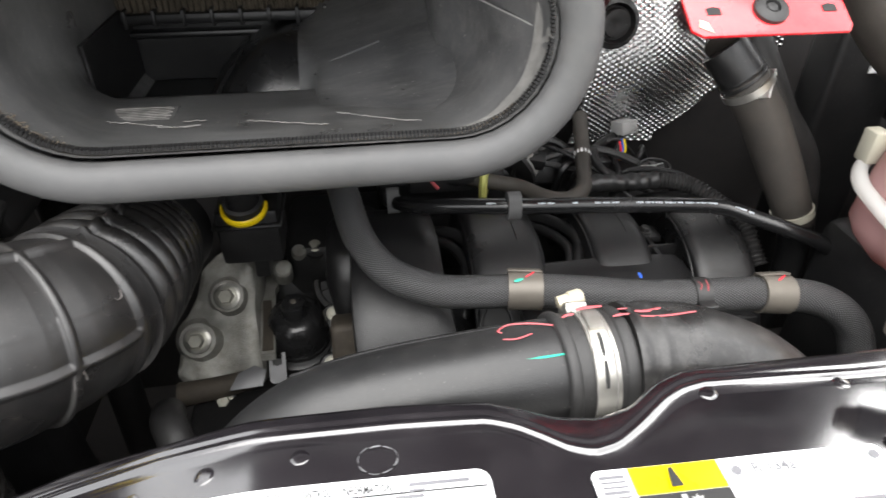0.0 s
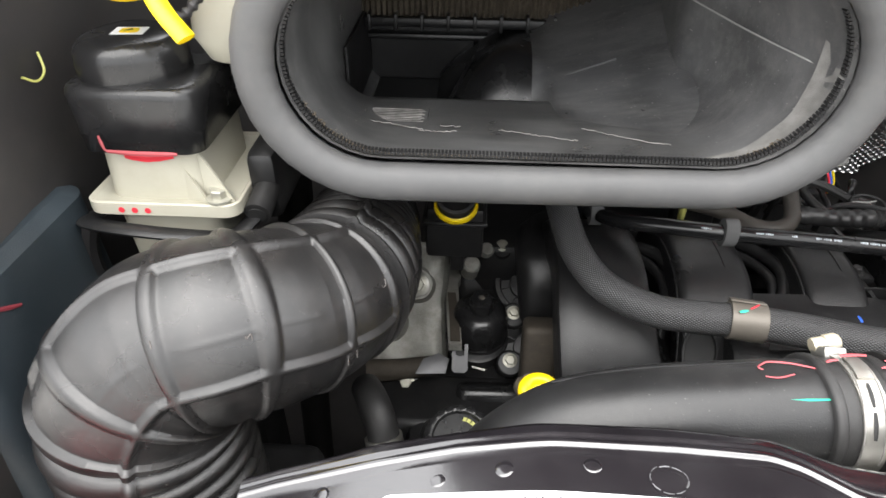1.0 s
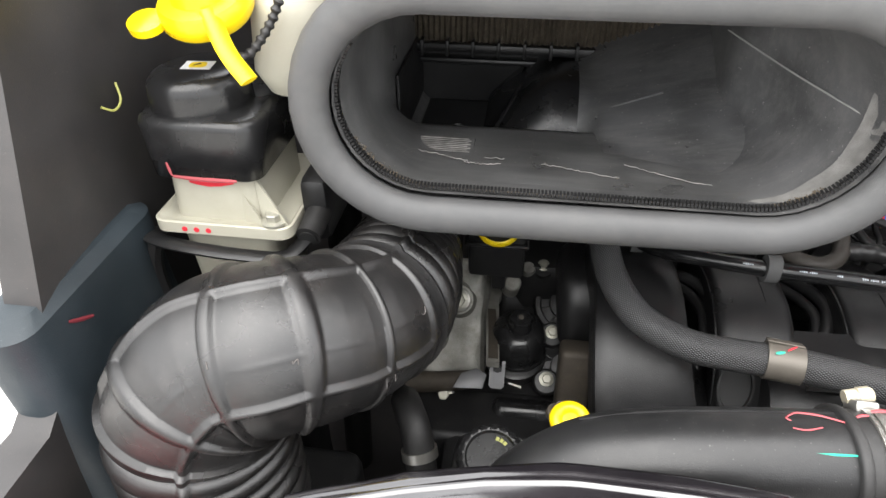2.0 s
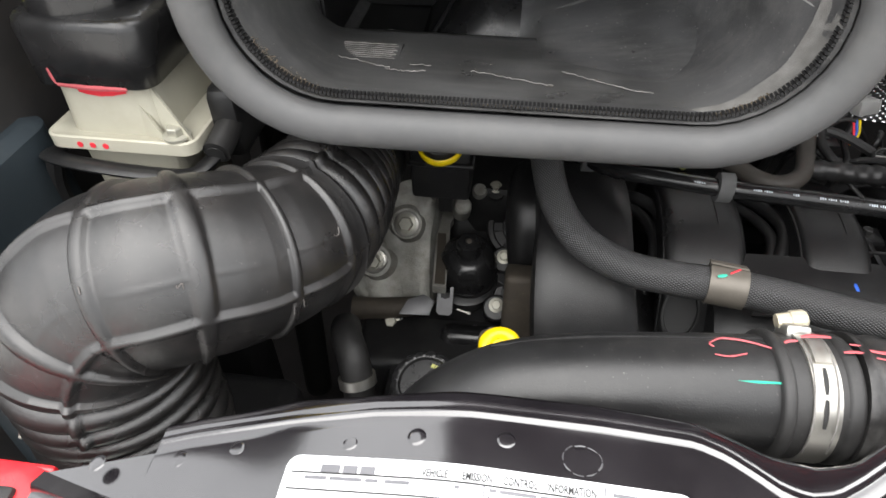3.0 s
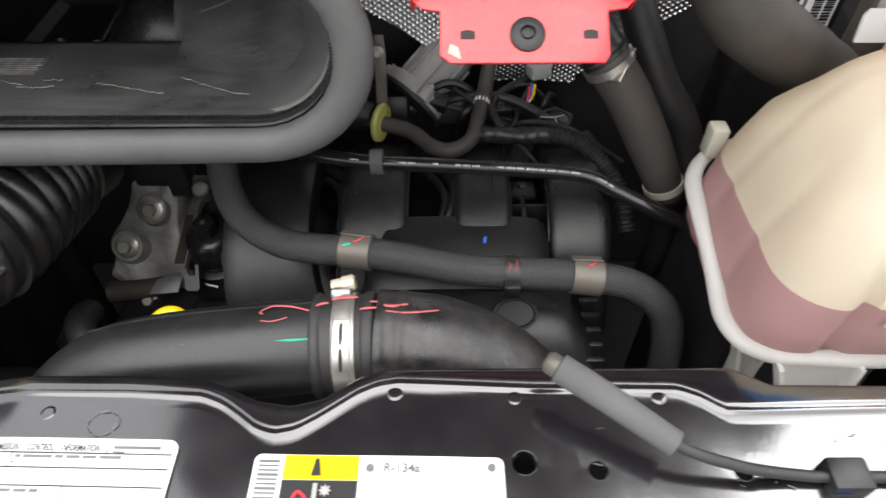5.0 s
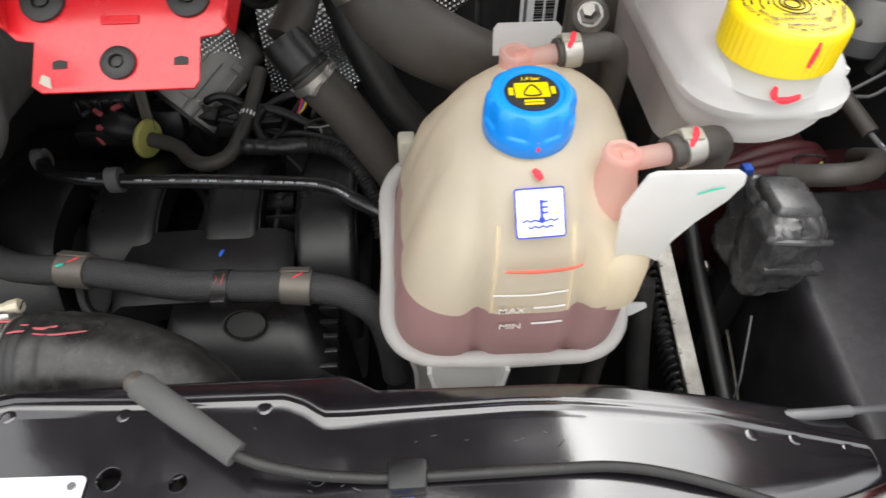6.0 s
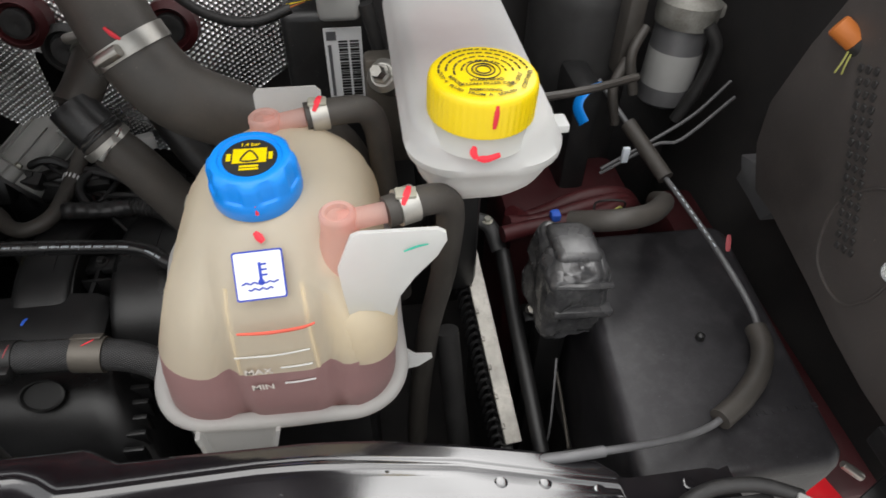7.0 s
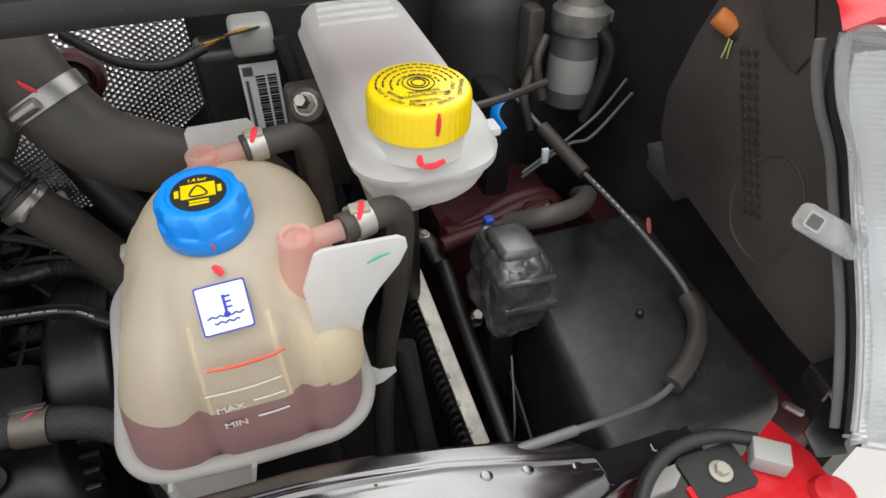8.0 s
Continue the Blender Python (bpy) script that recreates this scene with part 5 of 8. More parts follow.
for x in (-0.012, -0.004):
    part("edge_rib", sweep([(x - 0.004, 0.70, 1.045), (x, 0.64, 1.048), (x + 0.001, 0.585, 1.028), (x + 0.001, 0.545, 0.985), (x + 0.001, 0.50, 0.90)], 0.0042, 30, 10), MANIF, man, "moulded edge rib")
part("end_shoulder", loft([[(x, y, z) for x, y in rrect(x0, x1, y0, 0.80, 0.03, 6)] for z, x0, x1, y0 in ((0.93, -0.05, 0.02, 0.66), (0.99, -0.058, 0.03, 0.672), (1.02, -0.055, 0.03, 0.69), (1.034, -0.04, 0.02, 0.71))]), MANIF, man, "rounded manifold end", smooth=80)
runner(0.162, 0.043, 0.024)
runner(0.300, 0.035, 0.024)
runner(0.420, 0.038, 0.024)
part("front_deck", loft([[(x, 0.505 + 0.002 * math.sin(30 * x), 1.0), (x, 0.503, 1.034 + w), (x, 0.525, 1.050 + w), (x, 0.60, 1.058 + w), (x, 0.61, 1.04), (x, 0.60, 1.0)] for x, w in ((0.165, -0.012), (0.18, 0.0), (0.25, 0.002), (0.33, 0.002), (0.365, -0.002), (0.38, -0.014))]), MANIF, man, "flat deck before the runners")
# The deck is closed; a black plate paints the dark of the slit.
part("deck_slit_patch", plate([(-0.04, 0.0), (0.045, 0.004), (-0.036, 0.009)], 0.0012, Matrix.Translation((0.235, 0.515, 1.0508)) @ Matrix.Rotation(radians(10), 4, "X")), INK, man, "black patch painted as a slit in the deck")
part("front_shell", loft([[(x, y, z) for x, y in rrect(x0, x1, y0, y1, 0.03)] for z, x0, x1, y0, y1 in ((0.86, 0.22, 0.45, 0.40, 0.52), (0.96, 0.22, 0.44, 0.41, 0.53), (1.0, 0.225, 0.42, 0.43, 0.53), (1.03, 0.24, 0.40, 0.47, 0.54))]), MANIF, man)
for k in range(7):
    part("edge_tooth", rbox(0.412, 0.436, 0.415 + 0.017 * k, 0.422 + 0.017 * k, 0.95 + 0.006 * k, 0.985 + 0.006 * k, 0.002), PLASTIC, man)
for rim in ([(0.080, 0.722, 1.030), (0.100, 0.704, 1.043), (0.117, 0.687, 1.046), (0.127, 0.662, 1.046), (0.1295, 0.64, 1.042), (0.126, 0.612, 1.030), (0.120, 0.592, 1.005)], [(0.205, 0.735, 1.030), (0.229, 0.722, 1.043), (0.250, 0.700, 1.046), (0.263, 0.675, 1.046), (0.2655, 0.655, 1.043), (0.258, 0.63, 1.034), (0.243, 0.605, 1.012)]):
    part("throat_lip", sweep(rim, 0.0078, 40, 12), MANIF, man, "curved lip of the gap between runners")
    part("throat_lip", sweep([(x - 0.012, y - 0.005, z - 0.010) for x, y, z in rim], 0.0066, 40, 12), MANIF, man, "inner lip of the gap between runners")
    for j in range(4):
        c = Vector(rim[2]).lerp(Vector(rim[3]), 0.15 + 0.28 * j)
        part("throat_rib", sweep([c + Vector((-0.004, -0.002, 0.001)), c + Vector((0.004, 0.003 + 0.001 * j, 0.0045)), c + Vector((0.0125 - 0.001 * j, 0.008 - 0.002 * j, 0.002))], 0.0017, 8, 8), MANIF, man)
# Shallow closed cups; black colour stands for the shade of deep openings.
part("oval_cup", lathe([(0.031, 0), (0.031, 0.004), (0.027, 0.005), (0.026, 0.0), (0.001, -0.001)], aim((0.137, 0.540, 1.020), (-0.15, -0.75, 0.6)) @ Matrix.Diagonal((0.62, 1.0, 1, 1)), 28), INK, man, "shallow cup coloured black as an oval opening")
part("oval_cup", lathe([(0.025, 0), (0.025, 0.004), (0.022, 0.005), (0.021, 0.0), (0.001, -0.001)], aim((0.332, 0.468, 1.035), (0, -0.6, 0.8)) @ Matrix.Diagonal((1, 0.7, 1, 1)), 28), INK, man, "shallow cup coloured black as an oval opening")
for gx, gy in ((0.111, 0.688), (0.265, 0.667)):
    for k in range(3):
        part("rib", sweep([(gx - 0.003 + 0.006 * k, gy - 0.002 * k, 1.042), (gx - 0.009 + 0.009 * k, gy + 0.010 - 0.003 * k, 1.047)], 0.0013, 4, 6), MANIF, man)
tab = part("bolt_tab", rbox(0.335, 0.372, 0.648, 0.676, 1.04, 1.05, 0.003), MANIF, man)
hexbolt("bolt", (0.354, 0.662, 1.051), (0, 0, 1), 0.006, man, RUBBER)
part("web", rbox(0.338, 0.40, 0.626, 0.63, 1.02, 1.052, 0.001), MANIF, man)
part("web", rbox(0.35, 0.356, 0.56, 0.65, 1.0, 1.05, 0.001), MANIF, man)
strip([(0.299, 0.545, 1.0695), (0.2995, 0.551, 1.0695), (0.301, 0.557, 1.0682)], 0.004, (0, -0.5, 1), MARKB, "paint_mark", man, "blue paint mark")

# printed vacuum line with foam clips
rail = thing("vacuum_line", (0.2, 0.63, 1.05), "glossy black nylon line with white print and grey foam clips", "pipe")
rpath2 = [(0.03, 0.725, 1.085), (0.06, 0.68, 1.1), (0.105, 0.648, 1.116), (0.17, 0.632, 1.12), (0.26, 0.631, 1.115), (0.36, 0.63, 1.108), (0.425, 0.625, 1.103), (0.462, 0.605, 1.096), (0.498, 0.585, 1.088), (0.54, 0.575, 1.07), (0.58, 0.58, 1.03)]
part("line", sweep(rpath2, 0.0094, 90, 16), SATIN, rail)
for x, y, z in ((0.036, 0.715, 1.089), (0.17, 0.632, 1.121)):
    part("foam_clip", sweep([(x - 0.0075, y, z), (x + 0.0075, y, z)], 0.0175, 4, 20, squash=lambda u: (0.75, 1.0)), FOAM, rail, "grey foam clip")
VP, _ = spline(rpath2, 800)
rng = random.Random(7)
off = Vector((0, -0.0064, 0.0074))
i = 190
while i < 610:
    for _ in range(rng.choice((3, 4, 5, 6))):
        strip([VP[i] + off, VP[i + 1] + off, VP[i + 2] + off], rng.choice((0.0018, 0.0026, 0.0030)), (0, -0.5, 0.85), WHITEP, "print_bar", rail)
        i += 3
    i += rng.choice((2, 2, 3, 3, 26))

# ribbed loom and grey fuel hose behind the line
loom = thing("wiring_loom", (0.4, 0.72, 1.0), "black corrugated wiring loom with taped joints", "wiring")
part("conduit", sweep([(0.385, 0.731, 1.085), (0.41, 0.727, 1.084), (0.437, 0.716, 1.08), (0.461, 0.689, 1.07), (0.481, 0.65, 1.055), (0.49, 0.61, 1.02)], lambda u, a: 0.0112 + 0.0012 * math.sin(u * 210), 240, 14), RUBBER, loom)
part("tape", sweep([(0.29, 0.735, 1.083), (0.32, 0.73, 1.086), (0.348, 0.728, 1.085), (0.39, 0.730, 1.085)], lambda u, a: 0.0118 + 0.0008 * math.sin(u * 40) + 0.0006 * math.cos(3 * a + 9 * u), 40, 16), PLASTIC2, loom, "taped trunk")
part("branch", sweep([(0.335, 0.733, 1.088), (0.322, 0.75, 1.095), (0.318, 0.775, 1.10), (0.335, 0.81, 1.10), (0.375, 0.85, 1.095)], 0.006, 30, 10), PLASTIC2, loom, "taped branch")
tie = part("tie_ring", sweep([(0.405 + 0.022 * math.cos(radians(d)), 0.765 + 0.017 * math.sin(radians(d)), 1.085 + 0.004 * math.sin(radians(d))) for d in range(0, 360, 30)], 0.0022, 40, 8, closed=True), PLASTIC, loom, "black cable tie ring")
for d in (40, 160, 280):
    part("tie_spoke", sweep([(0.405, 0.765, 1.088), (0.405 + 0.021 * math.cos(radians(d)), 0.765 + 0.016 * math.sin(radians(d)), 1.085)], 0.0012, 4, 6), GREYP, tie)
part("wire", sweep([(0.385, 0.845, 1.1), (0.36, 0.80, 1.085), (0.35, 0.76, 1.085), (0.34, 0.74, 1.085)], 0.004, 20, 8), PLASTIC, loom)
for k, mt in enumerate((MARKR, MARKB, YELLOW)):
    part("wire", sweep([(0.375 + 0.004 * k, 0.83, 1.098), (0.372 + 0.003 * k, 0.81, 1.09), (0.365, 0.795, 1.084)], 0.0018, 8, 6), mt, loom, "thin coloured wire")
plug = part("plug", rbox(0.374, 0.405, 0.838, 0.865, 1.098, 1.118, 0.003, 2, pose(0, 0, 0, -15, 0, 20)), GREYP, loom, "grey connector plug")

fh = thing("fuel_vapour_hose", (0.25, 0.72, 1.0), "bent grey-brown rubber hose with an olive disc", "hose")
part("hose", sweep([(0.13, 0.775, 1.085), (0.16, 0.762, 1.083), (0.205, 0.745, 1.08), (0.235, 0.712, 1.08), (0.262, 0.703, 1.081), (0.288, 0.722, 1.085), (0.30, 0.765, 1.095), (0.308, 0.80, 1.107), (0.318, 0.85, 1.13)], 0.0105, 70, 16), HOSER, fh)
part("disc", lathe([(0.012, -0.005), (0.026, -0.004), (0.028, 0.0), (0.026, 0.004), (0.012, 0.005)], aim((0.163, 0.761, 1.083), (1, -0.35, 0)), 28), OLIVE, fh, "olive plastic disc")
part("socket", rbox(0.06, 0.15, 0.765, 0.80, 1.065, 1.095, 0.006), PLASTIC, fh)
pc, pt = Vector((0.3035, 0.782, 1.1015)), Vector((0.2, 0.92, 0.32)).normalized()
pu = pt.cross(Vector((0, 0, 1))).normalized()
pv = pu.cross(pt)
for k in range(11):
    o = (pu * math.cos(k * 0.5 - 0.2) + pv * math.sin(k * 0.5 - 0.2))
    strip([pc + o * 0.0109 - pt * 0.0036, pc + o * 0.0109, pc + o * 0.0109 + pt * 0.0036], 0.0036 if k % 3 else 0.0022, o, PAPER, "print_bar", fh)
part("coil_rail", rbox(0.02, 0.3, 0.83, 0.9, 0.98, 1.06, 0.012), PLASTIC, eng, "black coil cover")
for x in (0.06, 0.15, 0.235):
    part("coil", rbox(x, x + 0.05, 0.80, 0.86, 1.04, 1.085, 0.008, 2, pose(0, 0, 0, -20)), PLASTIC, eng, "black ignition coil")
for x in (0.07, 0.125):
    part("coil_wire", sweep([(x, 0.80, 1.07), (x + 0.012, 0.775, 1.09), (x + 0.03, 0.76, 1.075)], 0.0025, 12, 6), MARKP, eng, "thin red wire")

cb = thing("coil_connector", (0.1, 0.83, 1.06), "black ribbed connector block with small red clips", "connector")
part("block", rbox(0.045, 0.135, 0.815, 0.885, 1.05, 1.115, 0.008, 3), PLASTIC, cb)
for k in range(5):
    part("block_rib", rbox(0.056 + 0.016 * k, 0.060 + 0.016 * k, 0.809, 0.818, 1.06, 1.112, 0.001, 1), PLASTIC, cb)
part("collar", lathe([(0.019, 0), (0.021, 0.004), (0.021, 0.030), (0.018, 0.034), (0.016, 0.05), (0.013, 0.052)], aim((0.105, 0.787, 1.09), (0.95, -0.32, -0.03)), 28), PLASTIC2, cb)
for x, y, z, a in ((0.078, 0.872, 1.118, 20), (0.094, 0.792, 1.108, -35), (0.103, 0.770, 1.098, 10), (0.118, 0.80, 1.110, 60)):
    part("red_clip", rbox(-0.008, 0.008, -0.0035, 0.0035, -0.003, 0.003, 0.0012, 1), MARKP, cb, "small red clip").matrix_basis = pose(x, y, z, 20, 10, a)
part("blue_clip", rbox(-0.006, 0.006, -0.003, 0.003, -0.003, 0.003, 0.001, 1), BLUEGREY, cb, "small blue-grey clip").matrix_basis = pose(0.075, 0.795, 1.105, 10, 0, 50)

# upper housing and the hoses that leave it
th = thing("thermostat_housing", (0.21, 0.84, 0.98), "grey-black plastic thermostat housing with ribs", "housing")
thm = aim((0.210, 0.835, 1.08), (0.075, 0.07, 0.055))
part("barrel", lathe([(0.039, 0.0), (0.039, 0.012), (0.0375, 0.018), (0.036, 0.090), (0.0345, 0.097), (0.0345, 0.122), (0.028, 0.131), (0.014, 0.135)], thm, 40), GREYH, th)
part("flange", join(lathe([(0.052, -0.012), (0.053, 0.0), (0.051, 0.006), (0.039, 0.007)], thm, 44), *[lathe([(0.010, -0.012), (0.010, 0.008), (0.006, 0.009)], thm @ Matrix.Translation((0.053 * math.cos(radians(d)), 0.053 * math.sin(radians(d)), 0)), 14) for d in (20, 140, 260)]), GREYH, th, "grey flange with bolt ears")
part("gasket", lathe([(0.055, -0.018), (0.056, -0.0125), (0.050, -0.012)], thm, 40), RUBBER, th, "black gasket edge")
for d in (20, 140, 260):
    hexbolt("bolt", (thm @ Matrix.Translation((0.053 * math.cos(radians(d)), 0.053 * math.sin(radians(d)), 0.009))).to_translation(), thm.to_3x3() @ Vector((0, 0, 1)), 0.005, th)
for k in range(9):
    part("rib", rbox(-0.0011, 0.0011, 0.034, 0.0405, 0.008, 0.076, 0.0007, 1), GREYH, th).matrix_basis = thm @ Matrix.Rotation(radians(40 * k), 4, "Z")
part("side_lug", rbox(0.032, 0.043, -0.008, 0.008, 0.078, 0.092, 0.003, 2), GREYH, th).matrix_basis = thm @ Matrix.Rotation(radians(160), 4, "Z")
part("pedestal", rbox(0.17, 0.24, 0.82, 0.88, 0.98, 1.07, 0.015, 3), PLASTIC, th)
part("outlet", sweep([(0.285, 0.905, 1.135), (0.31, 0.925, 1.15), (0.33, 0.96, 1.15)], 0.020, 12, 18), PLASTIC, th, "black outlet neck")

ha = thing("coolant_hose", (0.45, 0.65, 1.05), "thick black rubber coolant hose with a bright spring clamp", "hose", "coolant hoses")
pa = [(0.424, 0.653, 1.254), (0.433, 0.649, 1.240), (0.459, 0.645, 1.205), (0.494, 0.638, 1.145), (0.518, 0.630, 1.100), (0.530, 0.626, 1.072)]
part("hose", sweep(pa, lambda u, a: 0.0255 - 0.0035 * max(0.0, u - 0.6) / 0.4, 60, 28), HOSER, ha)
part("hose_neck", sweep([(0.526, 0.628, 1.085), (0.536, 0.625, 1.055), (0.548, 0.628, 0.99), (0.55, 0.64, 0.90)], 0.019, 16, 20), PLASTIC, ha, "black plastic outlet the hose is pushed on")
AP, _ = spline(pa, 100)
cl = band("spring_clamp", AP, 6, 0.0268, 0.009, STEEL, ha, "bright spring clamp")
part("clamp_lug", sweep([(0.4505, 0.648, 1.262), (0.441, 0.632, 1.253), (0.431, 0.617, 1.2425)], 0.0062, 10, 12, squash=lambda u: (0.22, 1.0), up=(-0.6, 0.6, -0.3)), SILVER, cl, "bright clamp lug")
band("white_clamp", AP, 92, 0.0232, 0.0095, CREAM, ha, "white band clamp")
strip([(0.413, 0.653, 1.281), (0.417, 0.65, 1.28), (0.421, 0.648, 1.277)], 0.003, (0, -0.5, 1), MARKR, "paint_mark", ha, "red paint mark")
part("riser", sweep([(0.404, 0.668, 1.280), (0.416, 0.692, 1.296), (0.421, 0.72, 1.308), (0.425, 0.75, 1.32), (0.43, 0.80, 1.34), (0.43, 0.86, 1.35)], 0.0215, 24, 18), HOSER, ha, "rubber riser hose")
RV, _ = spline([(0.408, 0.674, 1.284), (0.416, 0.692, 1.296), (0.421, 0.72, 1.308), (0.425, 0.75, 1.32), (0.43, 0.80, 1.34), (0.43, 0.86, 1.35)], 40)
band("hose_clamp", RV, 12, 0.022, 0.011, STEEL, ha, "steel hose clamp", (-0.3, -0.9, 0.2))
part("elbow_tip", sweep([(0.402, 0.668, 1.281), (0.408, 0.663, 1.273), (0.418, 0.657, 1.260), (0.428, 0.652, 1.248)], lambda u, a: 0.0258 + 0.0015 * bump(abs(u - 0.93) / 0.05) + 0.001 * bump(abs(u - 0.8) / 0.03), 40, 28), PLASTIC2, ha, "black plastic elbow")

hb = thing("coolant_hose", (0.55, 0.6, 1.1), "large grey-brown rubber hose with a steel clamp", "hose", "coolant hoses")
pb = [(0.47, 0.655, 1.445), (0.485, 0.635, 1.41), (0.505, 0.615, 1.365), (0.535, 0.605, 1.325), (0.58, 0.615, 1.29), (0.63, 0.63, 1.255), (0.68, 0.64, 1.21), (0.70, 0.64, 1.1)]
part("hose", sweep(pb, 0.036, 60, 28), HOSER, hb)
QB, _ = spline(pb, 100)
band("hose_clamp", QB, 20, 0.037, 0.016, STEEL, hb, "bright steel hose clamp", (-0.2, -0.6, 0.3))
strip([(0.496, 0.589, 1.402), (0.502, 0.586, 1.397), (0.509, 0.582, 1.394)], 0.004, (-0.3, -0.8, 0.6), MARKR, "paint_mark", hb, "red paint mark")
hc = thing("coolant_hose", (0.5, 0.7, 1.1), "black rubber hose running down behind the larger one", "hose", "coolant hoses")
part("hose", sweep([(0.43, 0.78, 1.40), (0.45, 0.75, 1.33), (0.475, 0.715, 1.26), (0.51, 0.69, 1.19), (0.55, 0.675, 1.13), (0.57, 0.66, 1.03)], 0.021, 50, 20), RUBBER, hc)
HC, _ = spline([(0.43, 0.78, 1.40), (0.45, 0.75, 1.33), (0.475, 0.715, 1.26)], 20)
band("hose_clamp", HC, 6, 0.0218, 0.010, CLIPM, hc, "dull steel hose clamp", (0.2, -0.9, 0.2))

# ---- red bracket ----
strap2 = tagged(part("fork_strap", plate([(-0.007, -0.065), (-0.002, -0.065), (-0.002, -0.05), (0.003, -0.05), (0.003, -0.065), (0.008, -0.065), (0.009, 0.02), (0.007, 0.045), (-0.005, 0.045), (-0.006, 0.02)], 0.002, Matrix.Translation((0.165, 0.79, 1.15)) @ Matrix.Rotation(radians(75), 4, "X"), 0.0005), CLIPM), "bronze-grey forked metal strap behind the red bracket", "strap")
hexbolt("bolt", (0.166, 0.776, 1.183), (0, -0.95, 0.25), 0.005, strap2)
red = thing("body_bracket", (0.32, 0.6, 1.3), "bright red painted sheet metal bracket with rubber washers", "bracket")
rm = Matrix.Translation((0.315, 0.457, 1.353)) @ Matrix.Rotation(radians(33), 4, "X")
ol = [(-0.058, 0.008), (0.058, 0.008), (0.062, 0.014), (0.062, 0.05), (0.076, 0.052), (0.084, 0.06), (0.094, 0.115), (0.12, 0.24), (-0.14, 0.24), (-0.098, 0.115), (-0.088, 0.06), (-0.080, 0.052), (-0.066, 0.05), (-0.066, 0.014)]
part("bracket_plate", plate(ol, 0.003, rm, 0.0008), RED, red)
for s in (-1, 1):
    part("bracket_side", rbox(-0.0015, 0.0015, -0.09, 0.09, -0.028, 0.0, 0.001, 1, Matrix.Rotation(radians(-9 * s), 4, "Z")), RED, red).matrix_basis = rm @ Matrix.Translation((0.099 * s - 0.002, 0.148, 0.014))
for x, y, r in ((0.0, 0.03, 0.0135), (-0.06, 0.083, 0.017), (0.053, 0.083, 0.017)):
    q = rm @ Matrix.Translation((x, y, 0.003))
    w = part("rubber_washer", lathe([(r, 0), (r, 0.003), (r * 0.8, 0.005), (r * 0.45, 0.005), (r * 0.4, 0.0015), (0.0005, 0.001)], q, 24), RUBBER, red, "grey rubber washer")
    part("stud", lathe([(r * 0.3, 0.001), (r * 0.3, 0.004), (r * 0.15, 0.0045)], q, 12), RUBBER, w)
# No holes are cut: thin black plates paint the dark inside them.
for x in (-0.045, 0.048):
    part("hole", plate([(-0.0055, -0.003), (0.0055, -0.003), (0.0055, 0.003), (0.0, 0.0045), (-0.0055, 0.003)], 0.0003, rm @ Matrix.Translation((x, 0.03, 0.0033))), INK, red, "black patch painted as a punched hole")
part("pressed_tab", rbox(-0.015, 0.015, -0.0035, 0.0035, 0, 0.0018, 0.0006, 1), RED, red).matrix_basis = rm @ Matrix.Translation((0.0, 0.066, 0.003))
part("chipped_primer", plate([(-0.06, 0.016), (-0.05, 0.0105), (-0.052, 0.02), (-0.058, 0.023)], 0.0003, rm @ Matrix.Translation((0, 0, 0.0033))), CREAM, red, "chipped pale primer")
slab("wall_panel", 0.15, 0.5, 0.655, 0.75, 1.44, 1.5, RED, "red body crossbeam behind the bracket", 0.01)

# ---- heat shield ----
def heat_shield():
    bm = bmesh.new()
    nx, nz = 440, 286
    rows = []
    for j in range(nz):
        row = []
        for i in range(nx):
            x, z = 0.05 + 0.57 * i / (nx - 1), 1.07 + 0.37 * j / (nz - 1)
            y = 0.885 + 0.03 * noise.noise(Vector((x * 5, 0, z * 5))) - 0.05 * math.exp(-((x - 0.42) / 0.1) ** 2 - ((z - 1.22) / 0.09) ** 2)
            y -= 0.0026 * math.sin((x + z * 1.5) * math.pi / 0.0118) ** 2 * math.sin((x - z * 1.5) * math.pi / 0.0118) ** 2
            row.append(bm.verts.new((x, y, z)))
        rows.append(row)
    for j in range(nz - 1):
        for i in range(nx - 1):
            x, z = 0.05 + 0.57 * i / (nx - 1), 1.07 + 0.37 * j / (nz - 1)
            if z < 1.205 - 0.55 * (x - 0.1) and x < 0.29:
                continue
            if x > 0.45 and z < 1.08 + 0.75 * (x - 0.45):
                continue
            if 0.29 < x < 0.33 + 0.1 * (z - 1.2) and z < 1.25:
                continue
            bm.faces.new((rows[j][i], rows[j][i + 1], rows[j + 1][i + 1], rows[j + 1][i]))
    bmesh.ops.delete(bm, geom=[v for v in bm.verts if not v.link_faces], context="VERTS")
    ob = thing("heat_shield", (0.33, 0.9, 1.1), "embossed silver foil heat shield on the bulkhead", "heat shield")
    part("foil_sheet", bm, SHIELD, ob, smooth=180)
    return ob


shield = heat_shield()
for x, z in ((0.30, 1.30), (0.478, 1.285), (0.345, 1.262)):
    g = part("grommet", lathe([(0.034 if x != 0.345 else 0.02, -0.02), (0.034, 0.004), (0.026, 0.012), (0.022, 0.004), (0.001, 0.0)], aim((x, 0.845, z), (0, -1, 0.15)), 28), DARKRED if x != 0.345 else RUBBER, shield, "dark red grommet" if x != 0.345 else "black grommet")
    part("core", lathe([(0.019, 0.004), (0.018, 0.014), (0.01, 0.016), (0.001, 0.012)], aim((x, 0.845, z), (0, -1, 0.15)), 20), RUBBER, g)


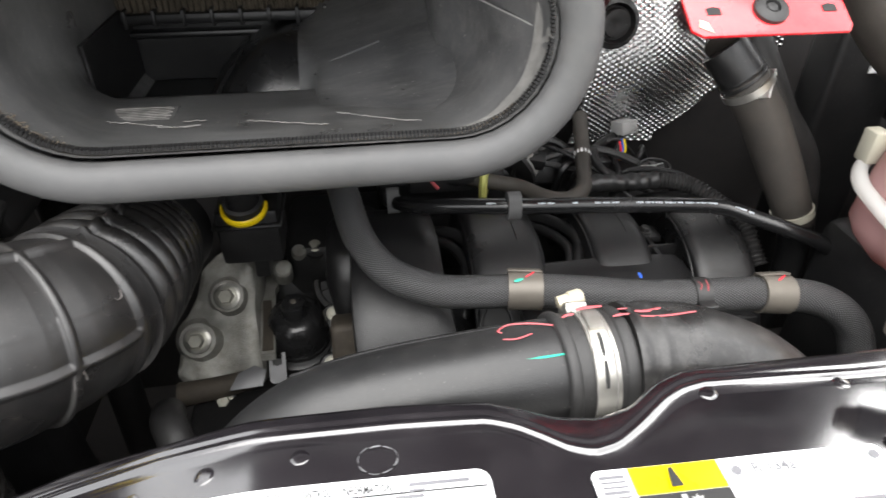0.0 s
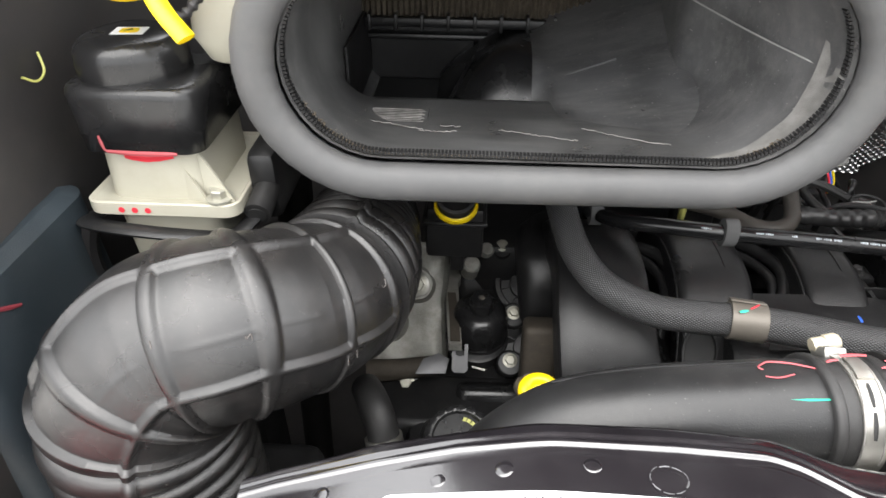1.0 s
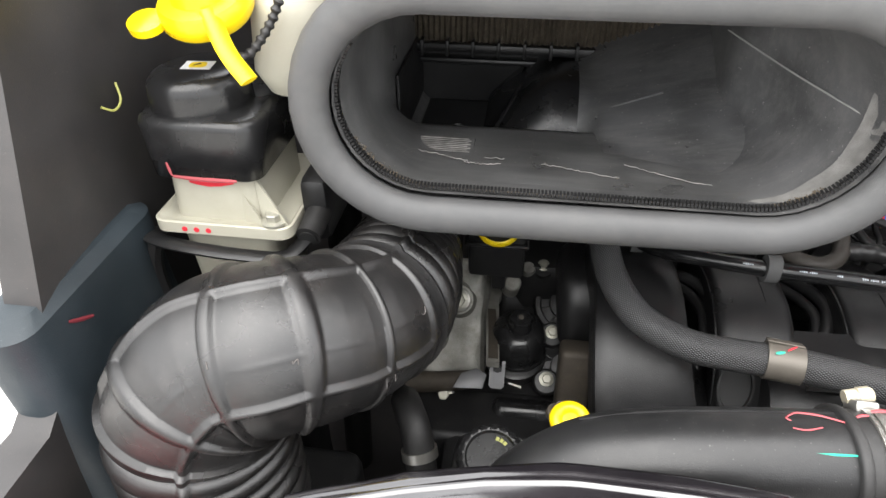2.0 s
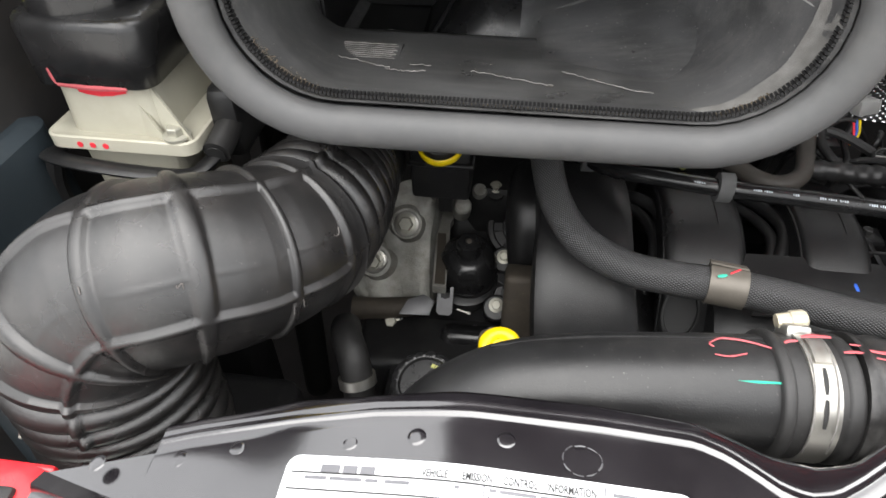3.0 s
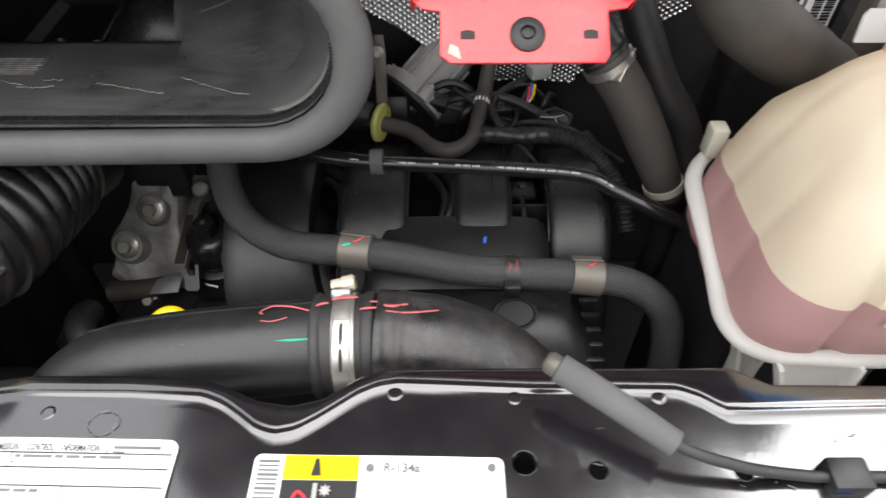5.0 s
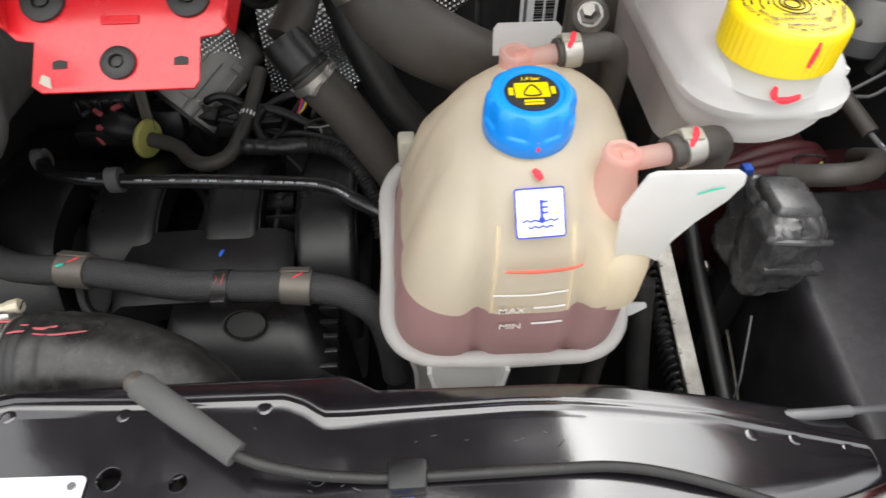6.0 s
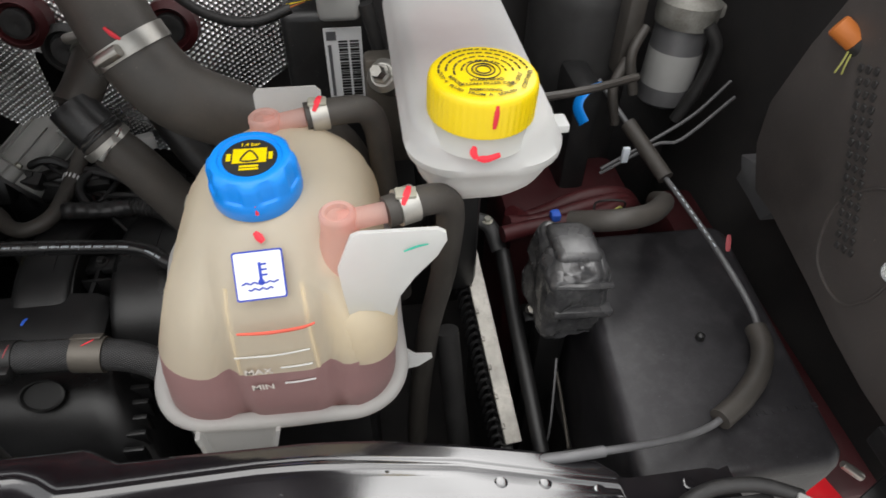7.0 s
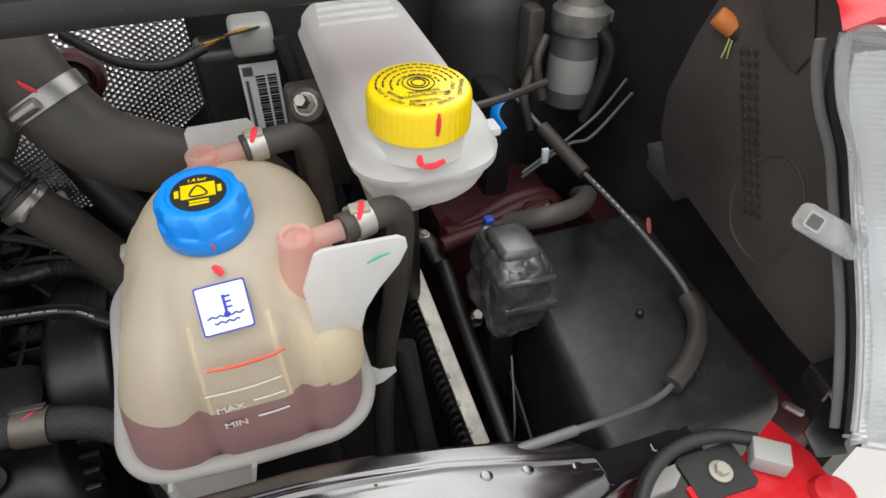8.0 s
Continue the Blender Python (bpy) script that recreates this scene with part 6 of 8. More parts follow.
# ---- coolant tank ----
tank = thing("coolant_tank", (0.62, 0.45, 1.1), "tan translucent coolant tank, a third full of pink coolant", "coolant tank")
LEVELS = [(1.10, 0.535, 0.705, 0.37, 0.55), (1.12, 0.518, 0.720, 0.354, 0.560), (1.135, 0.512, 0.727, 0.344, 0.566), (1.16, 0.515, 0.728, 0.3425, 0.567), (1.185, 0.518, 0.728, 0.341, 0.566), (1.205, 0.522, 0.7275, 0.3395, 0.565), (1.2135, 0.524, 0.727, 0.3388, 0.5643), (1.24, 0.533, 0.7265, 0.340, 0.562), (1.268, 0.543, 0.724, 0.344, 0.558),
          (1.285, 0.551, 0.722, 0.349, 0.551), (1.298, 0.558, 0.719, 0.357, 0.545), (1.31, 0.565, 0.716, 0.366, 0.540), (1.322, 0.574, 0.709, 0.379, 0.535), (1.331, 0.585, 0.699, 0.392, 0.530), (1.337, 0.598, 0.684, 0.405, 0.524), (1.341, 0.615, 0.662, 0.42, 0.51)]


def tank_ring(z, x0, x1, y0, y1, inset=0.0):
    """A rounded section with the moulded valleys of the front face."""
    out = []
    r = interp(z, [(1.27, 0.050), (1.30, 0.062), (1.34, 0.058)])
    base = rrect(x0 + inset, x1 - inset, y0 + inset, y1 - inset, r, 10)
    dense = []
    for a, b in zip(base, base[1:] + base[:1]):
        n = max(1, int(math.hypot(b[0] - a[0], b[1] - a[1]) / 0.006))
        dense += [(a[0] + (b[0] - a[0]) * k / n, a[1] + (b[1] - a[1]) * k / n) for k in range(n)]
    return dense


def tank_body(levels, inset=0.0):
    N = 140
    rings = []
    for lv in levels:
        d = tank_ring(*lv, inset)
        c = Vector((sum(p[0] for p in d) / len(d), sum(p[1] for p in d) / len(d)))
        pts = []
        for k in range(N):
            s = len(d) * k / N
            i, f = int(s), s - int(s)
            a, b = Vector(d[i % len(d)]), Vector(d[(i + 1) % len(d)])
            q = a.lerp(b, f)
            if q.y < c.y - 0.03:
                depth = 0.0095 * min(1, (1.335 - lv[0]) / 0.06) * (lv[0] < 1.335)
                for vx in (0.587, 0.672):
                    q.y += depth * math.exp(-((q.x - vx) / 0.0085) ** 2)
            if q.x < c.x - 0.03:
                for vy in (0.42, 0.49):
                    q.x += 0.0022 * math.exp(-((q.y - vy) / 0.008) ** 2)
            pts.append((q.x, q.y, lv[0]))
        rings.append(pts)
    return loft(rings)


part("tank_body", tank_body([lv for lv in LEVELS if lv[0] >= 1.21]), TANK, tank, smooth=70)
part("coolant", tank_body([lv for lv in LEVELS if lv[0] <= 1.214]), COOL, tank, "pink coolant inside the tank", smooth=70)
# parting flange round the lower edge, rising to the back
fl = []
for k, (x, y) in enumerate(rrect(0.508, 0.731, 0.3430, 0.572, 0.052, 12)):
    fl.append((x, y, 1.137 + 0.05 * max(0, (y - 0.36) / 0.2) + 0.003 * math.sin(24 * x)))
part("parting_flange", sweep(dense(fl), 0.0080, 240, 12, closed=True, squash=lambda u: (1.0 + 0.12 * math.sin(40 * u), 0.85)), FLANGE, tank, "milky parting flange")


def tank_foot(x0, x1, y, z0, z1, lean):
    """A moulded foot: a web between two side flanges, running down and forwards."""
    web = loft([[(x0 + d, y - q, z), (x1 - d, y - q, z), (x1 - d, y + 0.005 - q, z), (x0 + d, y + 0.005 - q, z)] for z, d, q in ((z1, -0.006, 0.0), ((z0 + z1) / 2 + 0.012, 0.002, lean * 0.5), (z0, 0.004, lean))])
    sides = []
    for e, g in ((x0, 1), (x1, -1)):
        sides.append(loft([[(e + g * d - 0.002, y - 0.010 - q, z), (e + g * d + 0.002, y - 0.010 - q, z), (e + g * d + 0.002, y + 0.008 - q, z), (e + g * d - 0.002, y + 0.008 - q, z)] for z, d, q in ((z1, -0.008, 0.0), ((z0 + z1) / 2 + 0.012, 0.001, lean * 0.5), (z0, 0.003, lean))]))
    return join(web, *sides)


part("foot", tank_foot(0.553, 0.608, 0.340, 1.05, 1.138, 0.022), FLANGE, tank, "milky mounting foot")
part("foot", tank_foot(0.530, 0.550, 0.375, 1.03, 1.135, 0.01), FLANGE, tank, "milky mounting foot")
part("corner_tab", rbox(0.522, 0.54, 0.552, 0.572, 1.19, 1.226, 0.003), CREAM, tank, "cream corner tab")
part("side_tab", plate([(0, -0.008), (0.028, -0.004), (0.043, 0.004), (0.042, 0.008), (0.026, 0.009), (0.012, 0.02), (0, 0.022)], 0.004, aim((0.722, 0.402, 1.122), (0, -0.9, 0.45), 180) @ Matrix.Rotation(math.pi, 4, "Z") @ Matrix.Diagonal((1, 1, 1, 1))), TANKW, tank, "milky side tab")
# flag-shaped mounting plate
flag = [(0.690, 1.290), (0.688, 1.32), (0.700, 1.352), (0.706, 1.3545), (0.762, 1.353), (0.768, 1.349), (0.769, 1.341), (0.762, 1.326), (0.745, 1.305), (0.733, 1.285), (0.727, 1.262), (0.715, 1.27), (0.70, 1.272), (0.692, 1.268)]
part("mounting_flag", plate([(x - 0.70, z - 1.30) for x, z in flag], 0.004, Matrix.Translation((0.70, 0.352, 1.30)) @ Matrix.Rotation(radians(90), 4, "X"), 0.0008), TANKW, tank, "milky white mounting plate")
part("lobe", lathe([(0.03, -0.054), (0.031, -0.02), (0.029, 0.0), (0.022, 0.012), (0.01, 0.018), (0.001, 0.019)], Matrix.Translation((0.700, 0.372, 1.262)), 28), TANK, tank)
strip([(0.737, 0.3468, 1.335), (0.747, 0.3468, 1.339), (0.755, 0.3468, 1.3405)], 0.0022, (0, -1, 0), MARKG, "marker_stroke", tank, "faint green stroke")
# pink necks with their hoses
for q, ax, hp, lab in (((0.691, 0.383, 1.33), (1, 0.1, 0.05), [(0.70, 0.384, 1.337), (0.727, 0.388, 1.338), (0.755, 0.398, 1.338), (0.776, 0.412, 1.325), (0.783, 0.425, 1.29), (0.78, 0.445, 1.2), (0.768, 0.46, 1.1), (0.755, 0.45, 0.98), (0.75, 0.44, 0.9)], "black rubber hose looping down beside the tank"),
                       ((0.63, 0.512, 1.335), (1, 0.05, 0.0), [(0.64, 0.513, 1.345), (0.665, 0.516, 1.3455), (0.695, 0.522, 1.346), (0.717, 0.53, 1.34), (0.727, 0.538, 1.315), (0.732, 0.55, 1.25), (0.74, 0.56, 1.15), (0.745, 0.56, 1.05)], "black rubber hose dropping behind the tank")):
    part("neck", lathe([(0.0200, -0.035), (0.0170, -0.014), (0.0142, 0.0), (0.0138, 0.010), (0.0142, 0.0125), (0.0138, 0.0155), (0.0118, 0.0175), (0.0092, 0.0165), (0.0082, 0.013), (0.001, 0.0125)], Matrix.Translation(q), 24), PINKP, tank, "pink translucent neck")
    part("spigot", sweep([Vector(q) + Vector((0, 0, 0.006)), Vector(hp[1])], 0.0085, 6, 14), PINKP, tank, "pink translucent spigot")
    h = thing("tank_hose", hp[-1], lab, "hose", "tank hoses")
    part("hose", sweep(hp[1:], lambda u, a: 0.0125, 60, 18), HOSER, h)
    HPp, _ = spline(hp[1:], 60)
    c1 = band("spring_clamp", HPp, 2, 0.0132, 0.015, STEEL, h, "white and steel spring clamp")
    p0 = HPp[2]
    part("clamp_ear", rbox(p0.x - 0.008, p0.x + 0.008, p0.y - 0.008, p0.y + 0.004, p0.z + 0.0125, p0.z + 0.0155, 0.001), CREAM, c1)
    strip([p0 + Vector((-0.003, -0.012, 0.0105)), p0 + Vector((0.001, -0.005, 0.017)), p0 + Vector((0.003, 0.002, 0.017))], 0.005, (0, -0.6, 0.8), MARKR, "paint_mark", c1, "red paint mark")
part("back_tag", plate([(-0.031, 0.0), (0.031, 0.0), (0.031, 0.024), (0.026, 0.029), (-0.027, 0.029), (-0.031, 0.024)], 0.003, Matrix.Translation((0.647, 0.556, 1.322)) @ Matrix.Rotation(radians(80), 4, "X")), TANKW, tank, "milky back tag")
# blue cap
CAPN = Vector((0.0, -0.10, 1)).normalized()
capm = face((0.629, 0.428, 1.336), CAPN)
part("cap_neck", lathe([(0.026, -0.02), (0.026, 0.004)], capm, 28), TANK, tank)


def lobed(a, r):
    return r * (1 + (0.035 * math.tanh(2.2 * math.cos(8 * a)) if 0.0300 < r < 0.0337 else 0))


cap = part("cap", lathe([(0.0340, 0.0), (0.0352, 0.0015), (0.0352, 0.0150), (0.0346, 0.0168), (0.0335, 0.0178), (0.0332, 0.020), (0.0330, 0.028), (0.0318, 0.0325), (0.0297, 0.0352), (0.0275, 0.0362), (0.0245, 0.0362), (0.0235, 0.0345), (0.001, 0.0345)], capm, 192, lobed), BLUE, tank, "blue ribbed screw cap")
part("cap_disc", lathe([(0.0205, 0.0348), (0.0202, 0.0354), (0.001, 0.0356)], capm, 40), INK, cap, "black printed disc")
part("warning_panel", plate([(-0.0125, -0.008), (0.0125, -0.008), (0.0125, 0.008), (-0.0125, 0.008)], 0.0003, capm @ Matrix.Translation((0, 0.001, 0.0358))), YPAPER, cap, "yellow warning panel")
part("warning_triangle", sweep([capm @ Vector((-0.0062, -0.0045, 0.0364)), capm @ Vector((0.0062, -0.0045, 0.0364)), capm @ Vector((0.0, 0.0062, 0.0364))], 0.0007, 24, 6, closed=True), INK, cap)
text("cap_text", "1.4 bar", 0.0052, capm @ Matrix.Translation((0, 0.0132, 0.0362)), YPAPER, cap)
for y in (-0.0106, -0.0138):
    part("text_bar", plate([(-0.007, -0.001), (0.007, -0.001), (0.007, 0.001), (-0.007, 0.001)], 0.0003, capm @ Matrix.Translation((0, y, 0.0358))), YPAPER, cap)
for s in (-1, 1):
    part("text_bar", plate([(-0.002, -0.005), (0.002, -0.005), (0.002, 0.005), (-0.002, 0.005)], 0.0003, capm @ Matrix.Translation((0.0155 * s, 0, 0.0358)) @ Matrix.Diagonal((0.8, 0.8, 1, 1))), YPAPER, cap)
strip([(0.631, 0.3935, 1.358), (0.6312, 0.3925, 1.35), (0.6315, 0.392, 1.341)], 0.004, (0, -1, 0.2), MARKR, "paint_mark", cap, "red alignment mark")
strip([(0.628, 0.384, 1.3315), (0.631, 0.381, 1.3292), (0.634, 0.378, 1.3265)], 0.006, (0, -0.75, 0.7), MARKR, "paint_mark", tank, "red alignment mark")
# temperature sticker on the sloped shoulder
sm = Matrix.Translation((0.6305, 0.3567, 1.3135)) @ Matrix.Rotation(radians(50), 4, "X") @ Matrix.Rotation(radians(2), 4, "Z")
stk = part("warning_sticker", plate(rrect(-0.0185, 0.0185, -0.0185, 0.0185, 0.002, 3), 0.0012, sm), INKB, tank, "white square sticker with a blue thermometer sign")
part("sticker_face", plate(rrect(-0.0172, 0.0172, -0.0172, 0.0172, 0.0015, 3), 0.0006, sm @ Matrix.Translation((0, 0, 0.001))), PAPER, stk)
zz = Matrix.Translation((0, 0, 0.0017))
part("thermometer", plate([(-0.0011, -0.004), (0.0011, -0.004), (0.0011, 0.0095), (-0.0011, 0.0095)], 0.0002, sm @ zz @ Matrix.Translation((0.001, 0, 0))), INKB, stk)
part("thermometer_bulb", lathe([(0.0024, 0), (0.0024, 0.0003)], sm @ zz @ Matrix.Translation((0.001, -0.0052, 0)), 14), INKB, stk)
for k in range(3):
    part("thermometer_tick", plate([(0, -0.0007), (0.004, -0.0007), (0.004, 0.0007), (0, 0.0007)], 0.0002, sm @ zz @ Matrix.Translation((0.002, 0.008 - 0.004 * k, 0))), INKB, stk)
for y, w in ((-0.0055, 0.0135), (-0.0102, 0.009)):
    part("wave_line", sweep([sm @ Vector((x, y + 0.0007 * math.sin(x * 1100), 0.0021)) for x in [-w + 2 * w * k / 16 for k in range(17)]], 0.0006, 50, 5), INKB, stk)
strip([(0.606, 0.3385, 1.269), (0.63, 0.3365, 1.270), (0.655, 0.337, 1.272), (0.666, 0.3395, 1.2735)], 0.0040, (0, -1, 0.1), MARKS, "level_mark", tank, "faded red level stroke")
for z, w, s in ((1.222, 0.012, "MAX"), (1.2, 0.012, "MIN")):
    text("level_text", s, 0.0105, Matrix.Translation((0.614, 0.3355, z)) @ Matrix.Rotation(radians(90), 4, "X"), PALE, tank)
    part("level_line", sweep([(0.632, 0.3375, z + 0.0005), (0.645, 0.337, z + 0.0015), (0.658, 0.3375, z + 0.0025)], 0.0009, 12, 6), TANKW, tank)
part("level_line", sweep([(0.598, 0.3385, 1.2395), (0.63, 0.337, 1.2405), (0.658, 0.3385, 1.2425)], 0.0008, 12, 6), TANKW, tank)
# moulded edges of the raised middle panel
for x0, x1 in ((0.595, 0.601), (0.664, 0.659)):
    part("moulded_edge", sweep([(x0 + (x1 - x0) * (lv[0] - 1.15) / 0.14, lv[3] + 0.0032, lv[0]) for lv in LEVELS if 1.21 < lv[0] < 1.3], 0.0019, 30, 8), TANK, tank)
part("tank_bracket", rbox(0.54, 0.70, 0.40, 0.60, 0.53, 1.102, 0.02), PLASTIC, tank, "black carrier under the tank")

# ---- brake fluid tank ----
bt = thing("brake_fluid_tank", (0.81, 0.55, 1.2), "milky white brake fluid tank with a yellow screw cap", "brake fluid tank")
def btank(z, x0, x1, y0, y1, r=0.045):
    return [(x, y, z) for x, y in rrect(x0, x1, y0, y1, r, 8)]


part("tank_body", loft([btank(1.314, 0.775, 0.850, 0.432, 0.72), btank(1.318, 0.763, 0.861, 0.420, 0.72), btank(1.326, 0.758, 0.866, 0.414, 0.72), btank(1.338, 0.755, 0.870, 0.409, 0.73), btank(1.350, 0.754, 0.871, 0.408, 0.74), btank(1.354, 0.748, 0.876, 0.401, 0.75), btank(1.362, 0.746, 0.876, 0.400, 0.75), btank(1.366, 0.750, 0.872, 0.405, 0.75), btank(1.378, 0.752, 0.869, 0.409, 0.75), btank(1.386, 0.757, 0.864, 0.414, 0.745), btank(1.389, 0.768, 0.853, 0.425, 0.735)]), TANKW, bt, smooth=60)
part("lower_chamber", loft([btank(1.25, 0.775, 0.85, 0.50, 0.72, 0.03), btank(1.337, 0.772, 0.855, 0.48, 0.73, 0.03)]), TANKW, bt)
part("pedestal", rbox(0.785, 0.84, 0.55, 0.70, 1.05, 1.26, 0.015), PLASTIC, bt, "black master cylinder body")
part("master_cylinder", sweep([(0.81, 0.62, 1.1), (0.81, 0.78, 1.13), (0.81, 0.99, 1.15)], 0.032, 20, 20), PLASTIC, bt, "black master cylinder")
part("fluid", loft([btank(1.262, 0.78, 0.845, 0.505, 0.71, 0.03), btank(1.335, 0.776, 0.842, 0.45, 0.70, 0.03), btank(1.362, 0.772, 0.846, 0.45, 0.70, 0.03)]), COOL, bt, "brownish brake fluid inside")
for k in range(4):
    part("top_rib", sweep([(0.765 + 0.002 * k, 0.66 + 0.02 * k, 1.3885), (0.80, 0.655 + 0.021 * k, 1.3905), (0.85, 0.66 + 0.02 * k, 1.3885)], 0.003, 14, 8), TANKW, bt)
YN = Vector((0.02, -0.02, 1)).normalized()
ym = face((0.806, 0.438, 1.386), YN)
part("filler_neck", lathe([(0.041, -0.012), (0.039, -0.004), (0.038, 0.008)], ym, 32), TANKW, bt)
yc = part("cap", lathe([(0.0404, 0.006), (0.0416, 0.007), (0.0416, 0.032), (0.0408, 0.0352), (0.0392, 0.0370), (0.0375, 0.0378), (0.001, 0.0385)], ym, 192, lambda a, r: r * (1 + (0.006 * math.cos(48 * a) if r > 0.0410 else 0))), YELLOW, bt, "bright yellow ribbed screw cap")
for r in (0.0055, 0.0085):
    part("target_ring", sweep([ym @ Vector((r * math.cos(radians(d)), r * math.sin(radians(d)) + 0.002, 0.0388)) for d in range(0, 360, 30)], 0.0006, 36, 5, closed=True), INK, yc)
def on_cap(x, y, turn=0.0):
    return ym @ Matrix.Translation((x, y, 0.0391)) @ Matrix.Rotation(radians(turn), 4, "Z")


text("cap_text", "WARNING", 0.0052, on_cap(0, -0.0125), INK, yc)
text("cap_text", "CLEAN FILLER CAP", 0.0046, on_cap(0, -0.0178), INK, yc)
for words, r, size in (("BEFORE REMOVING, USE ONLY".split(), 0.0262, 0.0046), ("DOT 4 FLUID FROM A SEALED CONTAINER".split(), 0.0326, 0.0046)):
    widths = [len(w) * size * 0.66 for w in words]
    a = -(sum(widths) + size * 0.5 * (len(words) - 1)) / 2
    for w, wd in zip(words, widths):
        q = (a + wd / 2) / r
        text("cap_text", w, size, on_cap(r * math.sin(q), -r * math.cos(q), math.degrees(q)), INK, yc)
        a += wd + size * 0.5
rng = random.Random(3)
for r in (0.0165, 0.0222, 0.0280, 0.0335):
    d = 0.0 if r < 0.027 else 5.0
    end = 178 if r < 0.027 else 172
    while d < end:
        w = rng.uniform(5, 17) * 0.02 / r
        for q0, q1 in ((d, d + w * 0.45), (d + w * 0.55, d + w)):
            part("text_bar", sweep([ym @ Vector((r * math.cos(radians(q)), r * math.sin(radians(q)), 0.0384)) for q in (q0, (q0 + q1) / 2, q1)], 0.0008, 5, 4, squash=lambda u: (1, 0.45)), INK, yc)
        d += w + rng.uniform(4, 7) * 0.02 / r
part("cap_hexagon", sweep([ym @ Vector((0.0125 * math.cos(radians(d)), 0.0125 * math.sin(radians(d)) + 0.002, 0.0386)) for d in range(0, 360, 10)], 0.0005, 60, 5, closed=True), INK, yc)
strip([(0.8095, 0.3965, 1.420), (0.809, 0.3952, 1.412), (0.808, 0.3950, 1.402)], 0.004, (0, -1, 0.1), MARKR, "paint_mark", yc, "red alignment mark")
for pts in ([(0.796, 0.403, 1.384), (0.7945, 0.4, 1.38), (0.797, 0.3985, 1.376)], [(0.797, 0.3985, 1.376), (0.805, 0.3985, 1.375), (0.815, 0.400, 1.377)]):
    strip([(x, y - 0.002, z) for x, y, z in pts], 0.0055, (0, -1, 0.4), MARKR, "paint_mark", bt, "red paint tick")
part("side_lug", rbox(0.868, 0.888, 0.455, 0.475, 1.352, 1.36, 0.002), TANKW, bt)
sb = tagged(part("flange_bolt", join(lathe([(0.02, -0.03), (0.02, 0.0), (0.014, 0.004)], aim((0.742, 0.69, 1.285), (-0.3, -0.7, 0.6)), 24), lathe([(0.012, 0.0), (0.012, 0.012), (0.008, 0.014), (0.007, 0.03)], aim((0.742, 0.69, 1.285), (-0.3, -0.7, 0.6)), 6)), STEEL, smooth=30), "large zinc plated nut and stud on a flange", "bolt")
part("flange_plate", rbox(0.72, 0.79, 0.70, 0.73, 1.15, 1.30, 0.008), CLIPM, sb, "grey steel flange plate")

# ---- control module with a bar code ----
mod = thing("control_module", (0.7, 0.8, 0.84), "black control module with a white bar code label", "module")
part("case", rbox(0.625, 0.735, 0.765, 0.83, 0.84, 1.33, 0.012, 3, pose(0, 0, 0, 0)), PLASTIC, mod)
bc = part("barcode_label", rbox(0.675, 0.721, 0.7622, 0.7645, 1.207, 1.311, 0.0005, 1), PAPER, mod, "white bar code label")
z = 1.295
rng = random.Random(11)
while z > 1.215:
    h = rng.choice((0.0012, 0.002, 0.003))
    for x0, x1 in ((0.692, 0.703), (0.706, 0.717)):
        part("barcode_bar", rbox(x0, x1, 0.7612, 0.7620, z - h, z, 0, 1), INK, bc, smooth=0)
    z -= h + rng.choice((0.0012, 0.002))
part("code_block", rbox(0.678, 0.69, 0.7612, 0.762, 1.296, 1.307, 0, 1), INKG, bc)
part("text_bar", rbox(0.679, 0.683, 0.7612, 0.762, 1.22, 1.29, 0, 1), INKG, bc)
part("plug_shell", rbox(0.672, 0.722, 0.745, 0.79, 1.325, 1.365, 0.008, 3), GREYP, mod, "grey plug shell")
for k, mt in enumerate((ORANGE, RUBBER, YELLOW, INK)):
    part("wire", sweep([(0.70 + 0.004 * k, 0.75, 1.36), (0.675 + 0.003 * k, 0.735, 1.362), (0.64, 0.73, 1.352 + 0.002 * k)], 0.0016, 14, 6), mt, mod, "thin wire")
part("harness", sweep([(0.645, 0.73, 1.352), (0.60, 0.725, 1.34), (0.55, 0.74, 1.345), (0.50, 0.77, 1.37)], 0.006, 30, 10), RUBBER, mod, "black taped harness")
part("side_hose", sweep([(0.728, 0.75, 1.345), (0.742, 0.745, 1.28), (0.745, 0.74, 1.2), (0.742, 0.75, 1.08)], 0.009, 24, 12), RUBBER, mod)

# ---- battery side ----
fb = thing("fuse_box", (1.06, 0.43, 0.53), "black plastic battery and fuse box cover, scuffed", "fuse box")
def cover(z, x0, x1, y0, y1, r):
    return [(x - 0.08 * (0.45 - y), y, z) for x, y in rrect(x0, x1, y0, y1, r, 5)]


part("cover", loft([cover(0.86, 0.960, 1.166, 0.262, 0.60, 0.02), cover(1.05, 0.958, 1.170, 0.256, 0.60, 0.02), cover(1.076, 0.958, 1.170, 0.256, 0.598, 0.02), cover(1.085, 0.960, 1.168, 0.258, 0.595, 0.019), cover(1.0895, 0.964, 1.164, 0.262, 0.591, 0.017), cover(1.0905, 0.970, 1.158, 0.268, 0.585, 0.014)]), FUSE, fb, smooth=40)
part("case", rbox(0.95, 1.16, 0.28, 0.60, 0.53, 0.87, 0.01), PLASTIC, fb)
part("raised_round", lathe([(0.09, -0.004), (0.087, 0.0004), (0.08, 0.0012), (0.066, 0.0016), (0.001, 0.0018)], Matrix.Translation((1.058, 0.45, 1.088)), 48), FUSE, fb)
part("cover_pin", lathe([(0.005, 0), (0.0045, 0.006), (0.002, 0.008)], Matrix.Translation((1.069, 0.415, 1.092)), 14), PLASTIC, fb)
